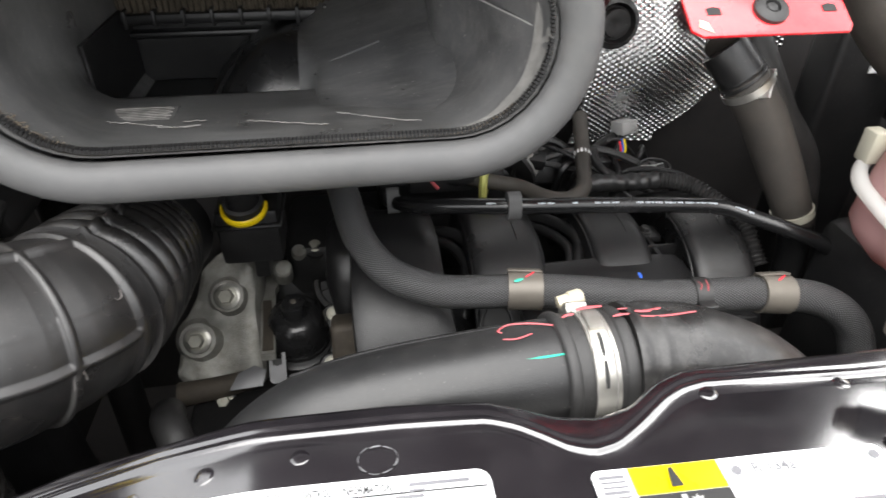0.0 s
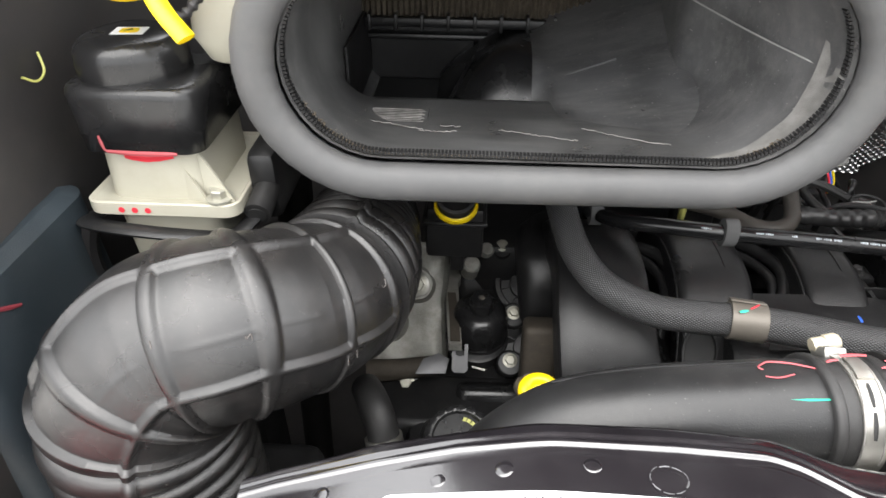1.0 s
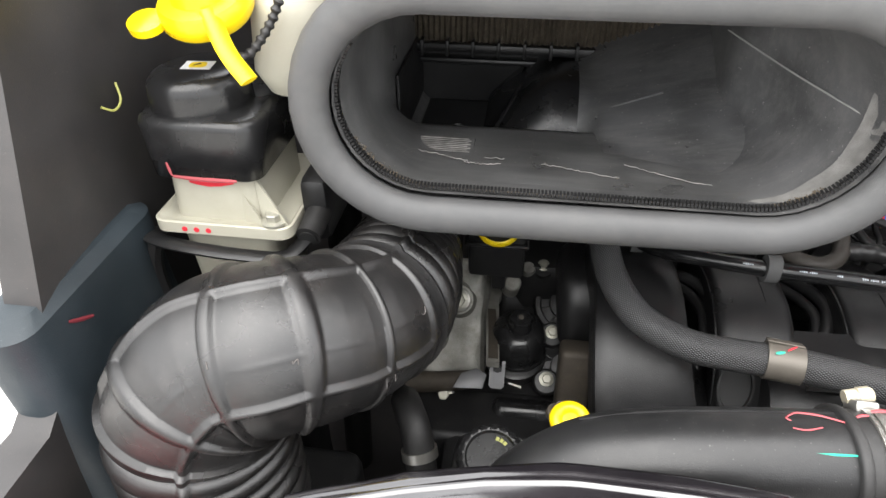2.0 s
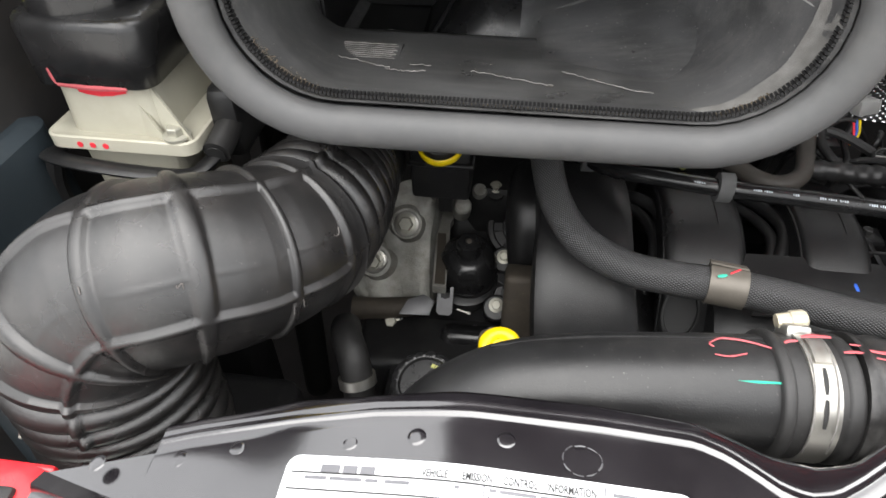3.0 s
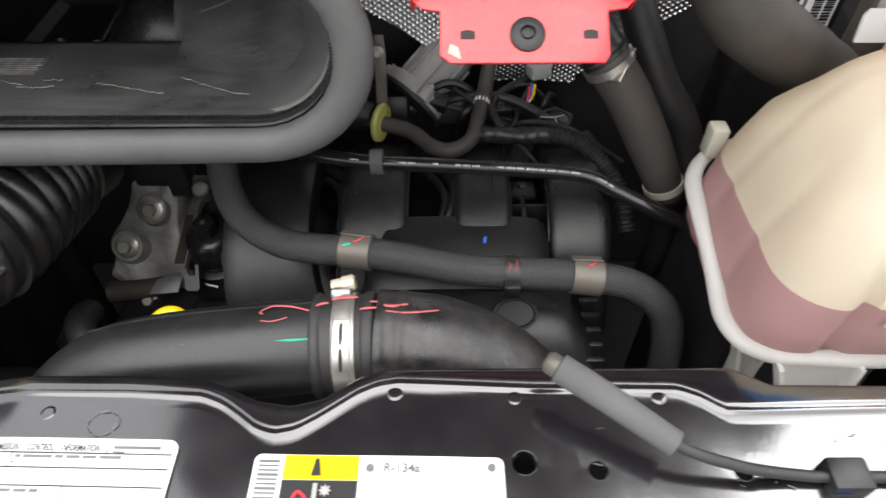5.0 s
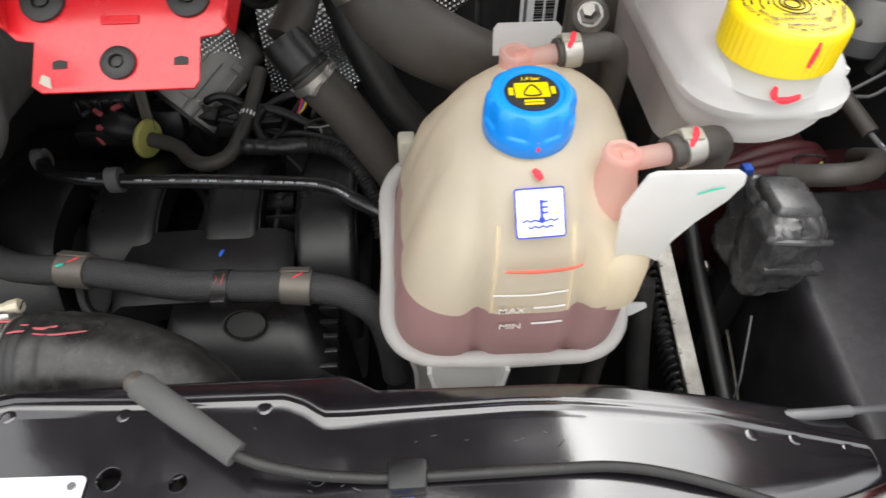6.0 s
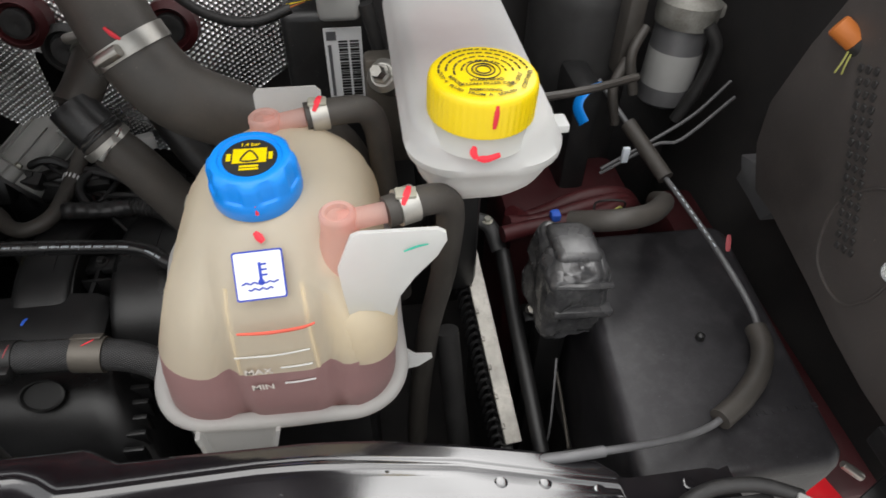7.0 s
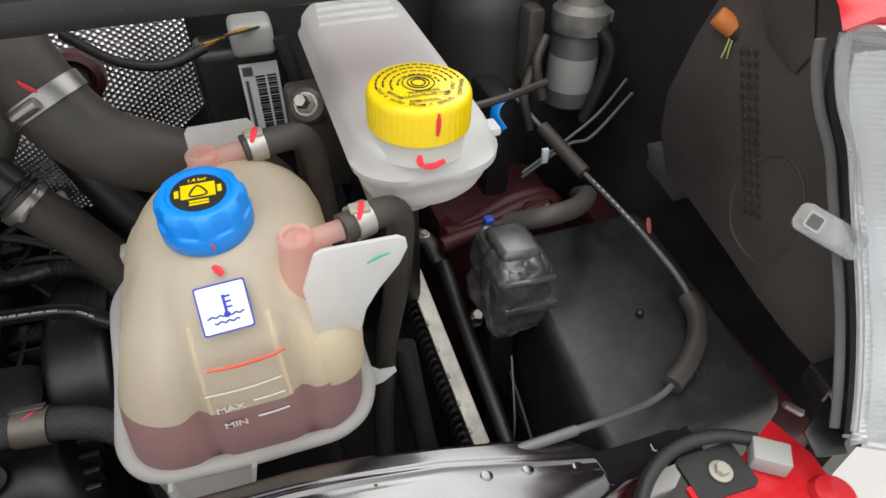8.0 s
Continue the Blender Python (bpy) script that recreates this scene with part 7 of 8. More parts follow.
for k in range(9):
    part("text_bar", rbox(1.078 + 0.0088 * k, 1.0838 + 0.0088 * k, 0.3135 + 0.0004 * k, 0.3185 + 0.0004 * k, 1.0895, 1.0915, 0, 1), FUSE, fb)
bc2 = thing("battery_terminal_cover", (0.93, 0.5, 0.9), "crumpled black plastic cover over the battery terminal", "terminal cover")
bm = rbox(0.896, 0.974, 0.452, 0.55, 1.06, 1.166, 0.016, 3)
bmesh.ops.subdivide_edges(bm, edges=bm.edges[:], cuts=10, use_grid_fill=True)
for v in bm.verts:
    v.co += Vector((noise.noise(v.co * 30), noise.noise(v.co * 30 + Vector((5, 0, 0))), 1.2 * noise.noise(v.co * 34 + Vector((0, 9, 0))))) * 0.006 + Vector((0.003 * noise.noise(v.co * 70 + Vector((3, 1, 0))), 0.003 * noise.noise(v.co * 75), 0.006 * abs(noise.noise(v.co * 55)) - 0.001))
    v.co.x += 0.012 * (v.co.z - 1.1) * (-1 if v.co.x > 0.935 else 1) * 4
part("cover", bm, SHEEN, bc2, smooth=60)
part("cover_band", rbox(0.905, 0.975, 0.446, 0.462, 1.105, 1.118, 0.004, 2, pose(0, 0, 0, 0, 4)), SHEEN, bc2, "creased band")
part("cover_cap", rbox(0.91, 0.962, 0.475, 0.535, 1.158, 1.178, 0.008, 3, pose(0, 0, 0, 0, 3)), SHEEN, bc2, "raised cap")
part("cover_rib", sweep([(0.905, 0.455, 1.155), (0.935, 0.449, 1.158), (0.968, 0.455, 1.15)], 0.004, 12, 8), SHEEN, bc2)
part("post", rbox(0.915, 0.955, 0.50, 0.54, 0.60, 1.075, 0.01), PLASTIC, bc2)
part("terminal_cable", sweep([(0.945, 0.545, 1.165), (0.985, 0.52, 1.185), (1.03, 0.53, 1.18), (1.07, 0.57, 1.16), (1.09, 0.62, 1.12)], 0.0125, 30, 14), HOSER, bc2, "thick grey battery cable")
hexbolt("bolt", (0.936, 0.592, 0.95), (-0.2, -0.4, 0.9), 0.009, bc2, STEEL, 1.3)
part("bolt_post", rbox(0.92, 0.955, 0.575, 0.61, 0.6, 0.948, 0.005), PLASTIC, bc2)
# Cable red is darkened in the material to show them in shade.
dr = thing("red_cables", (1.0, 0.62, 1.0), "red battery cables with shade put into their colour", "cable")
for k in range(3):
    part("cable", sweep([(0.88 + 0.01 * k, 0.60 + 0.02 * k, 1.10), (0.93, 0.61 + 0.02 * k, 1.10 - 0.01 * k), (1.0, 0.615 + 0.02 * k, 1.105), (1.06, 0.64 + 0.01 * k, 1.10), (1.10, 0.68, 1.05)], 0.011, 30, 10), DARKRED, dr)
part("support", rbox(0.90, 1.1, 0.64, 0.80, 0.53, 1.07, 0.02), REDSHADE, dr, "red tray behind the battery with shade in its colour")
part("blue_plug", rbox(0.945, 0.958, 0.605, 0.62, 1.105, 1.12, 0.003), MARKB, dr, "small blue plug")

strip([(1.162, 0.541, 1.094), (1.1635, 0.548, 1.102), (1.165, 0.555, 1.11)], 0.0065, (-0.3, -0.7, 0.6), MARKP, "paint_mark", fb, "red paint dash at the rear edge")
for k, y in enumerate((0.566, 0.575)):
    part("thin_wire", sweep([(0.975 + 0.006 * k, y - 0.02, 1.15), (1.0, y + 0.03 * k, 1.15 - 0.012 * k), (1.03 + 0.008 * k, y + 0.03, 1.135), (1.045, y + 0.05, 1.09)], 0.0016, 20, 6), (OLIVE, RUBBER)[k], dr, "thin wire beside the battery cables")

# radiator side with its bright edge
rad = thing("radiator", (0.86, 0.45, 0.53), "radiator side with a bright aluminium edge and fins", "radiator")
a0, a1 = Vector((0.837, 0.605, 1.078)), Vector((0.862, 0.385, 0.957))
ax = (a1 - a0).normalized()
rot = ax.to_track_quat("Y", "Z").to_matrix().to_4x4()
L = (a1 - a0).length
edge = part("edge_strip", rbox(-0.0105, 0.0105, -L / 2, L / 2, -0.002, 0.002, 0.001, 1), WORN, rad, "bright worn aluminium edge")
edge.matrix_basis = Matrix.Translation((a0 + a1) / 2) @ rot
for k in range(26):
    c = a0.lerp(a1, (k + 0.5) / 26) + Vector((-0.014, 0, -0.006))
    part("fin", sweep([c + Vector((0.006, 0, -0.006)), c + Vector((0, 0, 0.001)), c + Vector((-0.007, 0, -0.004)), c + Vector((-0.009, 0, -0.02))], 0.0027, 8, 8), PLASTIC, rad)
for k in range(7):
    c = a0.lerp(a1, (k + 0.4) / 7)
    part("edge_notch", rbox(c.x - 0.0105, c.x - 0.006, c.y - 0.005, c.y + 0.004, c.z - 0.004, c.z + 0.0035, 0.001), WORN, rad)
part("end_pin", lathe([(0.006, 0), (0.0065, 0.012), (0.004, 0.015)], aim(a0 + Vector((0, 0.012, -0.002)), (0.6, -0.3, 0.5)), 14), WORN, rad, "worn aluminium pin")
part("core", rbox(0.846, 0.864, 0.385, 0.605, 0.53, 0.945, 0.004), PLASTIC, rad)
part("side_frame", sweep([(0.882, 0.60, 1.07), (0.886, 0.50, 1.02), (0.893, 0.37, 0.955)], 0.010, 12, 10), PLASTIC, rad, "black plastic side frame")
part("top_bracket", sweep([(0.806, 0.585, 1.062), (0.804, 0.615, 1.085), (0.815, 0.633, 1.098), (0.845, 0.636, 1.098), (0.868, 0.628, 1.092), (0.878, 0.600, 1.072)], 0.011, 30, 12, squash=lambda u: (1.0, 0.5)), PLASTIC, rad, "olive-black bracket bent round the top of the edge")
hexbolt("bolt", (0.866, 0.630, 1.099), (0, 0, 1), 0.005, rad)
part("hose_lower", sweep([(0.79, 0.47, 1.08), (0.795, 0.44, 1.0), (0.80, 0.41, 0.93), (0.80, 0.38, 0.85)], 0.014, 20, 14), RUBBER, rad, "black lower hose")
dsx = thing("thin_rod", (0.953, 0.5, 0.87), "thin pale metal rod with a rounded end", "rod")
part("rod", sweep([(0.953, 0.52, 0.925), (0.952, 0.46, 0.9), (0.95, 0.40, 0.87)], 0.0025, 10, 8), CLIPM, dsx)
part("stand", rbox(0.94, 0.965, 0.385, 0.41, 0.53, 0.88, 0.004), PLASTIC, dsx)
part("paper_tag", rbox(0.93, 0.97, 0.34, 0.37, 0.86, 0.864, 0, 1, pose(0, 0, 0, 15, 0, 25)), RUST, dsx, "crumpled brown paper tag")
rl = tagged(part("relay", rbox(0.825, 0.85, 0.345, 0.375, 0.53, 0.97, 0.003), BLUEGREY), "blue-grey relay low beside the radiator", "relay")
part("relay_cap", rbox(0.79, 0.822, 0.345, 0.375, 0.90, 0.972, 0.003), GREYP, rl)

# second release cable that loops over the fuse box
c2 = thing("latch_cable", (1.05, 0.4, 1.09), "grey-black latch cable with rubber sleeves looping over the fuse box", "cable")
p2 = [(0.80, 0.272, 1.14), (0.86, 0.268, 1.148), (0.90, 0.27, 1.146), (0.96, 0.281, 1.128), (1.01, 0.296, 1.109), (1.045, 0.312, 1.102), (1.095, 0.345, 1.107), (1.121, 0.393, 1.112), (1.127, 0.43, 1.12), (1.118, 0.50, 1.135), (1.107, 0.57, 1.145), (1.098, 0.627, 1.151), (1.085, 0.67, 1.165), (1.068, 0.72, 1.182), (1.045, 0.78, 1.21)]
part("sheath", sweep(p2, 0.0036, 120, 10), GREYC, c2)
part("front_sheath", sweep(p2[:3], 0.0052, 24, 10), GREYC, c2, "grey front sheath")
part("rubber_sleeve", sweep([(1.04, 0.309, 1.103), (1.07, 0.326, 1.106), (1.1, 0.352, 1.109), (1.118, 0.38, 1.112), (1.122, 0.405, 1.115)], 0.0115, 24, 14), HOSER, c2, "thick rubber sleeve")
part("rubber_sleeve", sweep([(1.098, 0.627, 1.151), (1.085, 0.67, 1.165), (1.07, 0.712, 1.181)], 0.0105, 14, 12), HOSER, c2, "thick rubber sleeve")
CP, _ = spline([(1.118, 0.50, 1.135), (1.107, 0.57, 1.145), (1.099, 0.622, 1.151)], 60)
for k in range(4, 52, 5):
    strip([CP[k] + Vector((-0.002, -0.001, 0.0041)), CP[k + 1] + Vector((-0.002, -0.001, 0.0041)), CP[k + 3] + Vector((-0.002, -0.001, 0.0041))], 0.0016, (-0.4, -0.2, 1), WHITEP, "print_bar", c2)

# strut tower corner: canister, pipes, strap
can = thing("filter_canister", (1.16, 0.8, 0.9), "silver-grey filter canister with a printed label and head", "canister")
part("body", lathe([(0.03, 0), (0.037, 0.006), (0.037, 0.11), (0.034, 0.118)], aim((1.155, 0.80, 1.16), (0.05, 0.05, 1)), 32), GREYC, can)
part("label_band", lathe([(0.0373, 0.03), (0.0375, 0.032), (0.0375, 0.08), (0.0373, 0.082)], aim((1.155, 0.80, 1.16), (0.05, 0.05, 1)), 32), GREYP, can, "pale printed label band")
part("head", join(lathe([(0.04, 0), (0.042, 0.01), (0.042, 0.03), (0.03, 0.04), (0.028, 0.06)], aim((1.16, 0.803, 1.278), (0.05, 0.05, 1)), 28), rbox(1.13, 1.21, 0.79, 0.82, 1.285, 1.305, 0.005)), ALU, can, "cast aluminium filter head")
part("hose", sweep([(1.175, 0.765, 1.29), (1.19, 0.755, 1.26), (1.18, 0.755, 1.2), (1.165, 0.76, 1.15)], 0.009, 20, 12), RUBBER, can)
part("bracket", rbox(1.1, 1.2, 0.82, 0.985, 0.9, 1.19, 0.01), PLASTIC, can, "black bracket")
sh = thing("shock_cover", (1.05, 0.85, 0.9), "dark grey curved cover plate with brackets", "cover")
part("shell", lathe([(0.08, -0.4), (0.08, 0.0), (0.07, 0.03), (0.045, 0.05), (0.001, 0.055)], Matrix.Translation((1.04, 0.87, 1.30)), 36), RUBBER, sh)
part("bracket", rbox(1.06, 1.085, 0.765, 0.80, 1.22, 1.33, 0.006), HOSER, sh)
for x, y, z in ((1.09, 0.77, 1.29), (1.07, 0.76, 1.25)):
    part("cable_stub", sweep([(x, y, z), (x - 0.02, y - 0.02, z - 0.03), (x - 0.01, y - 0.03, z - 0.08)], 0.007, 14, 10), HOSER, sh)
part("brake_line", sweep([(0.90, 0.62, 1.285), (0.97, 0.64, 1.28), (1.05, 0.68, 1.27)], 0.005, 14, 8), HOSER, sh, "grey brake line")
pp = thing("brake_pipes", (1.2, 0.78, 1.0), "pair of thin steel brake pipes on the inner wing", "pipes")
for k in range(2):
    part("pipe", sweep(([(1.05, 0.72, 1.10), (1.125, 0.735, 1.133), (1.184, 0.746, 1.166), (1.235, 0.765, 1.205)], [(1.05, 0.72, 1.092), (1.129, 0.729, 1.130), (1.164, 0.726, 1.138), (1.24, 0.75, 1.188)])[k], 0.0026, 24, 8), GREYC, pp)
part("pipe_clip", rbox(1.041, 1.05, 0.647, 0.653, 1.165, 1.187, 0.001), WHITEP, pp, "white pipe clip")
strap = tagged(part("blue_strap", sweep([(1.023, 0.713, 1.242), (1.001, 0.712, 1.234), (0.990, 0.702, 1.219), (0.996, 0.685, 1.204)], 0.008, 20, 10, squash=lambda u: (1.1, 0.3)), BLUE), "curved bright blue plastic strap", "strap")
part("strap_mount", rbox(0.99, 1.03, 0.718, 0.80, 1.0, 1.235, 0.01), PLASTIC, strap)
oc = thing("orange_cap", (1.16, 0.52, 1.38), "small orange plastic cap on the inner wing", "cap")
part("cap", lathe([(0.009, -0.014), (0.0105, -0.013), (0.0105, 0.008), (0.0095, 0.010), (0.001, 0.0105)], aim((1.160, 0.520, 1.398), (-0.62, 0.60, 0.45)), 24), ORANGE, oc)
part("grip_ring", lathe([(0.0112, -0.022), (0.0115, -0.02), (0.0115, -0.014), (0.0105, -0.013)], aim((1.160, 0.520, 1.398), (-0.62, 0.60, 0.45)), 24), RUBBER, oc, "black ring behind the cap")
part("stem", sweep([(1.170, 0.512, 1.39), (1.20, 0.53, 1.39), (1.24, 0.54, 1.38)], 0.010, 8, 12), PLASTIC, oc)
for k in range(2):
    part("wire", sweep([(1.162 + 0.004 * k, 0.508, 1.386), (1.153 + 0.005 * k, 0.500, 1.377), (1.150 + 0.008 * k, 0.499, 1.369 - 0.002 * k)], 0.001, 8, 5), OLIVE, oc, "thin green wire")
wd = tagged(part("wedge_bracket", plate([(0.653, 1.162), (0.641, 1.145), (0.644, 1.128), (0.606, 1.124), (0.568, 1.117), (0.552, 1.150), (0.575, 1.158), (0.590, 1.178), (0.622, 1.170)], 0.055, Matrix.Translation((0.045, 0, 0)) @ wl_m, 0.003), GREYC), "pale grey wedge bracket on the inner wing", "bracket")

# headlamp and red corner
lamp = thing("headlamp", (1.26, 0.25, 1.1), "clear headlamp edge with a grey rubber rim and tab", "headlamp")
lens_edge = [(1.084, 0.325, 1.471), (1.085, 0.32, 1.452), (1.091, 0.308, 1.423), (1.103, 0.294, 1.393), (1.11, 0.278, 1.357), (1.111, 0.248, 1.31), (1.111, 0.224, 1.272), (1.105, 0.196, 1.231), (1.098, 0.174, 1.197), (1.093, 0.165, 1.184)]
LE, _ = spline(lens_edge, 420)


def lens_strip(profile, ridge=0.0, step=1):
    """Sections across the lamp, one for each place along the edge of its lens."""
    rings = []
    for k in range(0, 420, step):
        lift = ridge * math.cos(k * 2 * math.pi / 6)
        rings.append([LE[k] + Vector((dx, dy, dz + (lift if 0.014 < dx < 0.09 else 0.0))) for dx, dy, dz in profile])
    return rings


part("lens_cover", loft(lens_strip([(0.0, 0.0, 0.0), (0.003, -0.003, 0.007), (0.009, -0.006, 0.010), (0.016, -0.009, 0.0095), (0.05, -0.024, 0.010), (0.085, -0.04, 0.006), (0.13, -0.07, -0.01), (0.13, -0.06, -0.02), (0.02, 0.0, -0.006)], 0.0006)), LENS, lamp, "clear ribbed lens")
part("reflector", loft(lens_strip([(0.014, -0.004, -0.012), (0.05, -0.02, -0.004), (0.09, -0.035, -0.008), (0.13, -0.055, -0.03), (0.13, -0.03, -0.06), (0.03, 0.01, -0.04)], 0.0, 7)), REFLECT, lamp, "silver reflector behind the lens")
part("lens_bead", sweep([p + Vector((0.001, 0.0, 0.003)) for p in LE[::14]], 0.0032, 90, 10), LENS, lamp, "clear moulded edge of the lens")
part("rim", sweep([LE[k] + Vector((-0.004, 0.012, -0.006)) for k in range(0, 420, 14)], 0.0052, 60, 12, squash=lambda u: (1.0, 0.6)), FOAM, lamp, "grey rubber rim")
part("lamp_bracket", plate([(0.0, 0.0), (0.042, 0.022), (0.03, -0.028), (0.0, -0.022)], 0.003, Matrix.Translation((1.08, 0.195, 1.165)) @ Matrix.Rotation(radians(25), 4, "X"), 0.0008), PLASTIC2, lamp, "dark bracket plate")
part("lamp_body", loft(lens_strip([(0.004, 0.006, -0.012), (0.03, 0.02, -0.05), (0.12, -0.02, -0.07), (0.13, -0.06, -0.03), (0.03, -0.002, -0.014)], 0.0, 14)), PLASTIC, lamp, "black lamp housing")
for x, z in ((1.13, 1.2), (1.15, 1.4)):
    part("lamp_arm", rbox(x, x + 0.09, 0.22 + 0.45 * (z - 1.2), 0.25 + 0.45 * (z - 1.2), z - 0.05, z - 0.025, 0.004), PLASTIC, lamp, "black mounting arm")
t0, t1 = Vector((1.084, 0.288, 1.336)), Vector((1.112, 0.256, 1.323))
tabn = (Vector((0.732, 0.015, 1.658)) - t0).normalized() + Vector((0.1, 0.0, 0.2))
tabx = t1 - t0
tabn = (tabn - tabx * tabn.dot(tabx) / tabx.length_squared).normalized()
tabx.normalize()
taby = tabn.cross(tabx)
tabm = Matrix(((tabx.x, taby.x, tabn.x, t0.x), (tabx.y, taby.y, tabn.y, t0.y), (tabx.z, taby.z, tabn.z, t0.z), (0, 0, 0, 1)))
tb = part("mounting_tab", plate(rrect(-0.008, 0.05, -0.0125, 0.0125, 0.008, 6), 0.0025, tabm, 0.0008), LENS, lamp, "clear plastic mounting tab")
part("tab_frame", plate(rrect(0.0, 0.0145, -0.0075, 0.0075, 0.0025, 3), 0.0012, tabm @ Matrix.Translation((0, 0, 0.0025))), GREYP, tb, "raised hole frame")
# The tab is not cut; this plate takes the liner's colour behind it.
part("tab_hole_patch", plate(rrect(0.002, 0.0125, -0.0052, 0.0052, 0.0012, 3), 0.0006, tabm @ Matrix.Translation((0, 0, 0.0038))), WALLR, tb)
wing = tagged(part("fender", loft([[(1.082, 0.324, 1.476), (1.10, 0.315, 1.487), (1.30, 0.24, 1.485), (1.30, 0.26, 1.44)], [(1.088, 0.340, 1.487), (1.106, 0.333, 1.499), (1.30, 0.29, 1.505), (1.30, 0.31, 1.46)], [(1.115, 0.387, 1.493), (1.135, 0.382, 1.507), (1.32, 0.37, 1.525), (1.32, 0.39, 1.48)], [(1.19, 0.60, 1.52), (1.215, 0.60, 1.535), (1.36, 0.60, 1.55), (1.36, 0.62, 1.50)], [(1.22, 0.95, 1.54), (1.245, 0.95, 1.555), (1.38, 0.95, 1.57), (1.38, 0.97, 1.52)]]), RED), "bright red painted front wing edge", "fender")
corner = thing("front_corner", (1.06, 0.19, 1.0), "red painted body corner with a bolt and grey plug", "body corner")
part("corner_panel", plate([(-0.085, -0.07), (0.045, -0.07), (0.052, 0.0), (0.040, 0.042), (0.026, 0.036), (-0.02, 0.015), (-0.085, 0.005)], 0.004, Matrix.Translation((1.055, 0.19, 1.122)) @ Matrix.Rotation(radians(4), 4, "Y")), RED, corner)
part("corner_wall", rbox(1.0, 1.10, 0.14, 0.155, 0.9, 1.12, 0.004), RED, corner)
part("carrier", plate(rrect(-0.03, 0.03, -0.022, 0.022, 0.006, 3), 0.005, Matrix.Translation((1.006, 0.2, 1.1275))), RUBBER, corner, "black carrier plate")
hexbolt("bolt", (1.008, 0.198, 1.135), (0, 0, 1), 0.0065, corner, CREAM, 1.6)
gp = part("grey_plug", rbox(-0.0165, 0.0165, -0.012, 0.012, 0, 0.02, 0.002), GREYP, corner, "grey plastic plug")
gp.matrix_basis = pose(1.056, 0.195, 1.128, 0, 0, -35)
part("plug_hose", sweep([(0.90, 0.165, 1.135), (0.935, 0.206, 1.14), (0.975, 0.226, 1.142), (1.02, 0.226, 1.142), (1.055, 0.212, 1.14)], 0.0065, 40, 12), RUBBER, corner, "black hose to the plug")
part("red_knob", lathe([(0.02, -0.01), (0.021, 0.0), (0.017, 0.008), (0.001, 0.01)], Matrix.Translation((1.092, 0.150, 1.124)), 24), RED, corner)
part("thin_rod", sweep([(0.917, 0.44, 1.045), (0.91, 0.41, 1.01), (0.902, 0.382, 0.975), (0.90, 0.38, 0.9)], 0.0013, 16, 8), GREYC, corner, "thin steel rod")
part("lamp_bolt", lathe([(0.004, 0), (0.004, 0.018), (0.003, 0.021)], aim((1.115, 0.222, 1.14), (-0.7, 0.4, 0.4)), 14), STEEL, corner, "small steel bolt")

# ---- left side ----
lc = thing("front_corner", (-0.41, 0.24, 0.9), "red painted body corner beside the front panel, grey rubber pad", "body corner")
part("corner_panel", plate([(-0.10, -0.10), (0.05, -0.10), (0.046, -0.004), (0.03, 0.0), (-0.10, 0.008)], 0.004, Matrix.Translation((-0.405, 0.246, 1.110)) @ Matrix.Rotation(radians(-6), 4, "Y"), 0.0008), RED, lc)
part("corner_fold", rbox(-0.50, -0.36, 0.243, 0.25, 1.04, 1.112, 0.003), RED, lc, "red folded edge")
part("rubber_pad", rbox(-0.43, -0.372, 0.19, 0.228, 1.108, 1.122, 0.004), RUBBER, lc, "grey rubber pad")
ps = thing("power_steering_tank", (-0.42, 0.56, 1.0), "cream power steering tank under a black cap cover", "fluid tank")
def bx(z, x0, x1, y0, y1, r):
    return [(x, y, z) for x, y in rrect(x0, x1, y0, y1, r, 6)]


part("tank_body", loft([bx(1.08, -0.468, -0.375, 0.53, 0.63, 0.015), bx(1.2, -0.470, -0.370, 0.522, 0.64, 0.015), bx(1.27, -0.466, -0.372, 0.520, 0.645, 0.018)]), CREAM, ps)
part("flange", loft([bx(1.199, -0.485, -0.344, 0.509, 0.66, 0.014), bx(1.2005, -0.487, -0.342, 0.507, 0.665, 0.014), bx(1.2125, -0.487, -0.342, 0.507, 0.665, 0.014), bx(1.2135, -0.485, -0.344, 0.509, 0.663, 0.013), bx(1.2105, -0.482, -0.347, 0.512, 0.66, 0.012)]), CREAM, ps, "cream flange")
for x0, x1 in ((-0.376, -0.346), (-0.40, -0.372)):
    part("web", loft([[(x0, 0.524, 1.21), (x0, 0.527, 1.21), (x0, 0.527, 1.262), (x0, 0.524, 1.262)], [(x1, 0.515, 1.21), (x1, 0.518, 1.21), (x1, 0.518, 1.215), (x1, 0.515, 1.215)]]), CREAM, ps)
hexbolt("bolt", (-0.361, 0.519, 1.2165), (0, 0, 1), 0.0085, ps)
part("cap_cover", loft([bx(1.262, -0.471, -0.367, 0.513, 0.65, 0.016), bx(1.264, -0.474, -0.364, 0.510, 0.655, 0.016), bx(1.30, -0.479, -0.362, 0.510, 0.66, 0.022), bx(1.312, -0.482, -0.360, 0.511, 0.665, 0.024), bx(1.317, -0.481, -0.361, 0.512, 0.664, 0.024), bx(1.3205, -0.478, -0.364, 0.515, 0.662, 0.023), bx(1.3215, -0.473, -0.369, 0.520, 0.657, 0.02)]), SATIN, ps, "glossy black plastic cap cover", smooth=70)
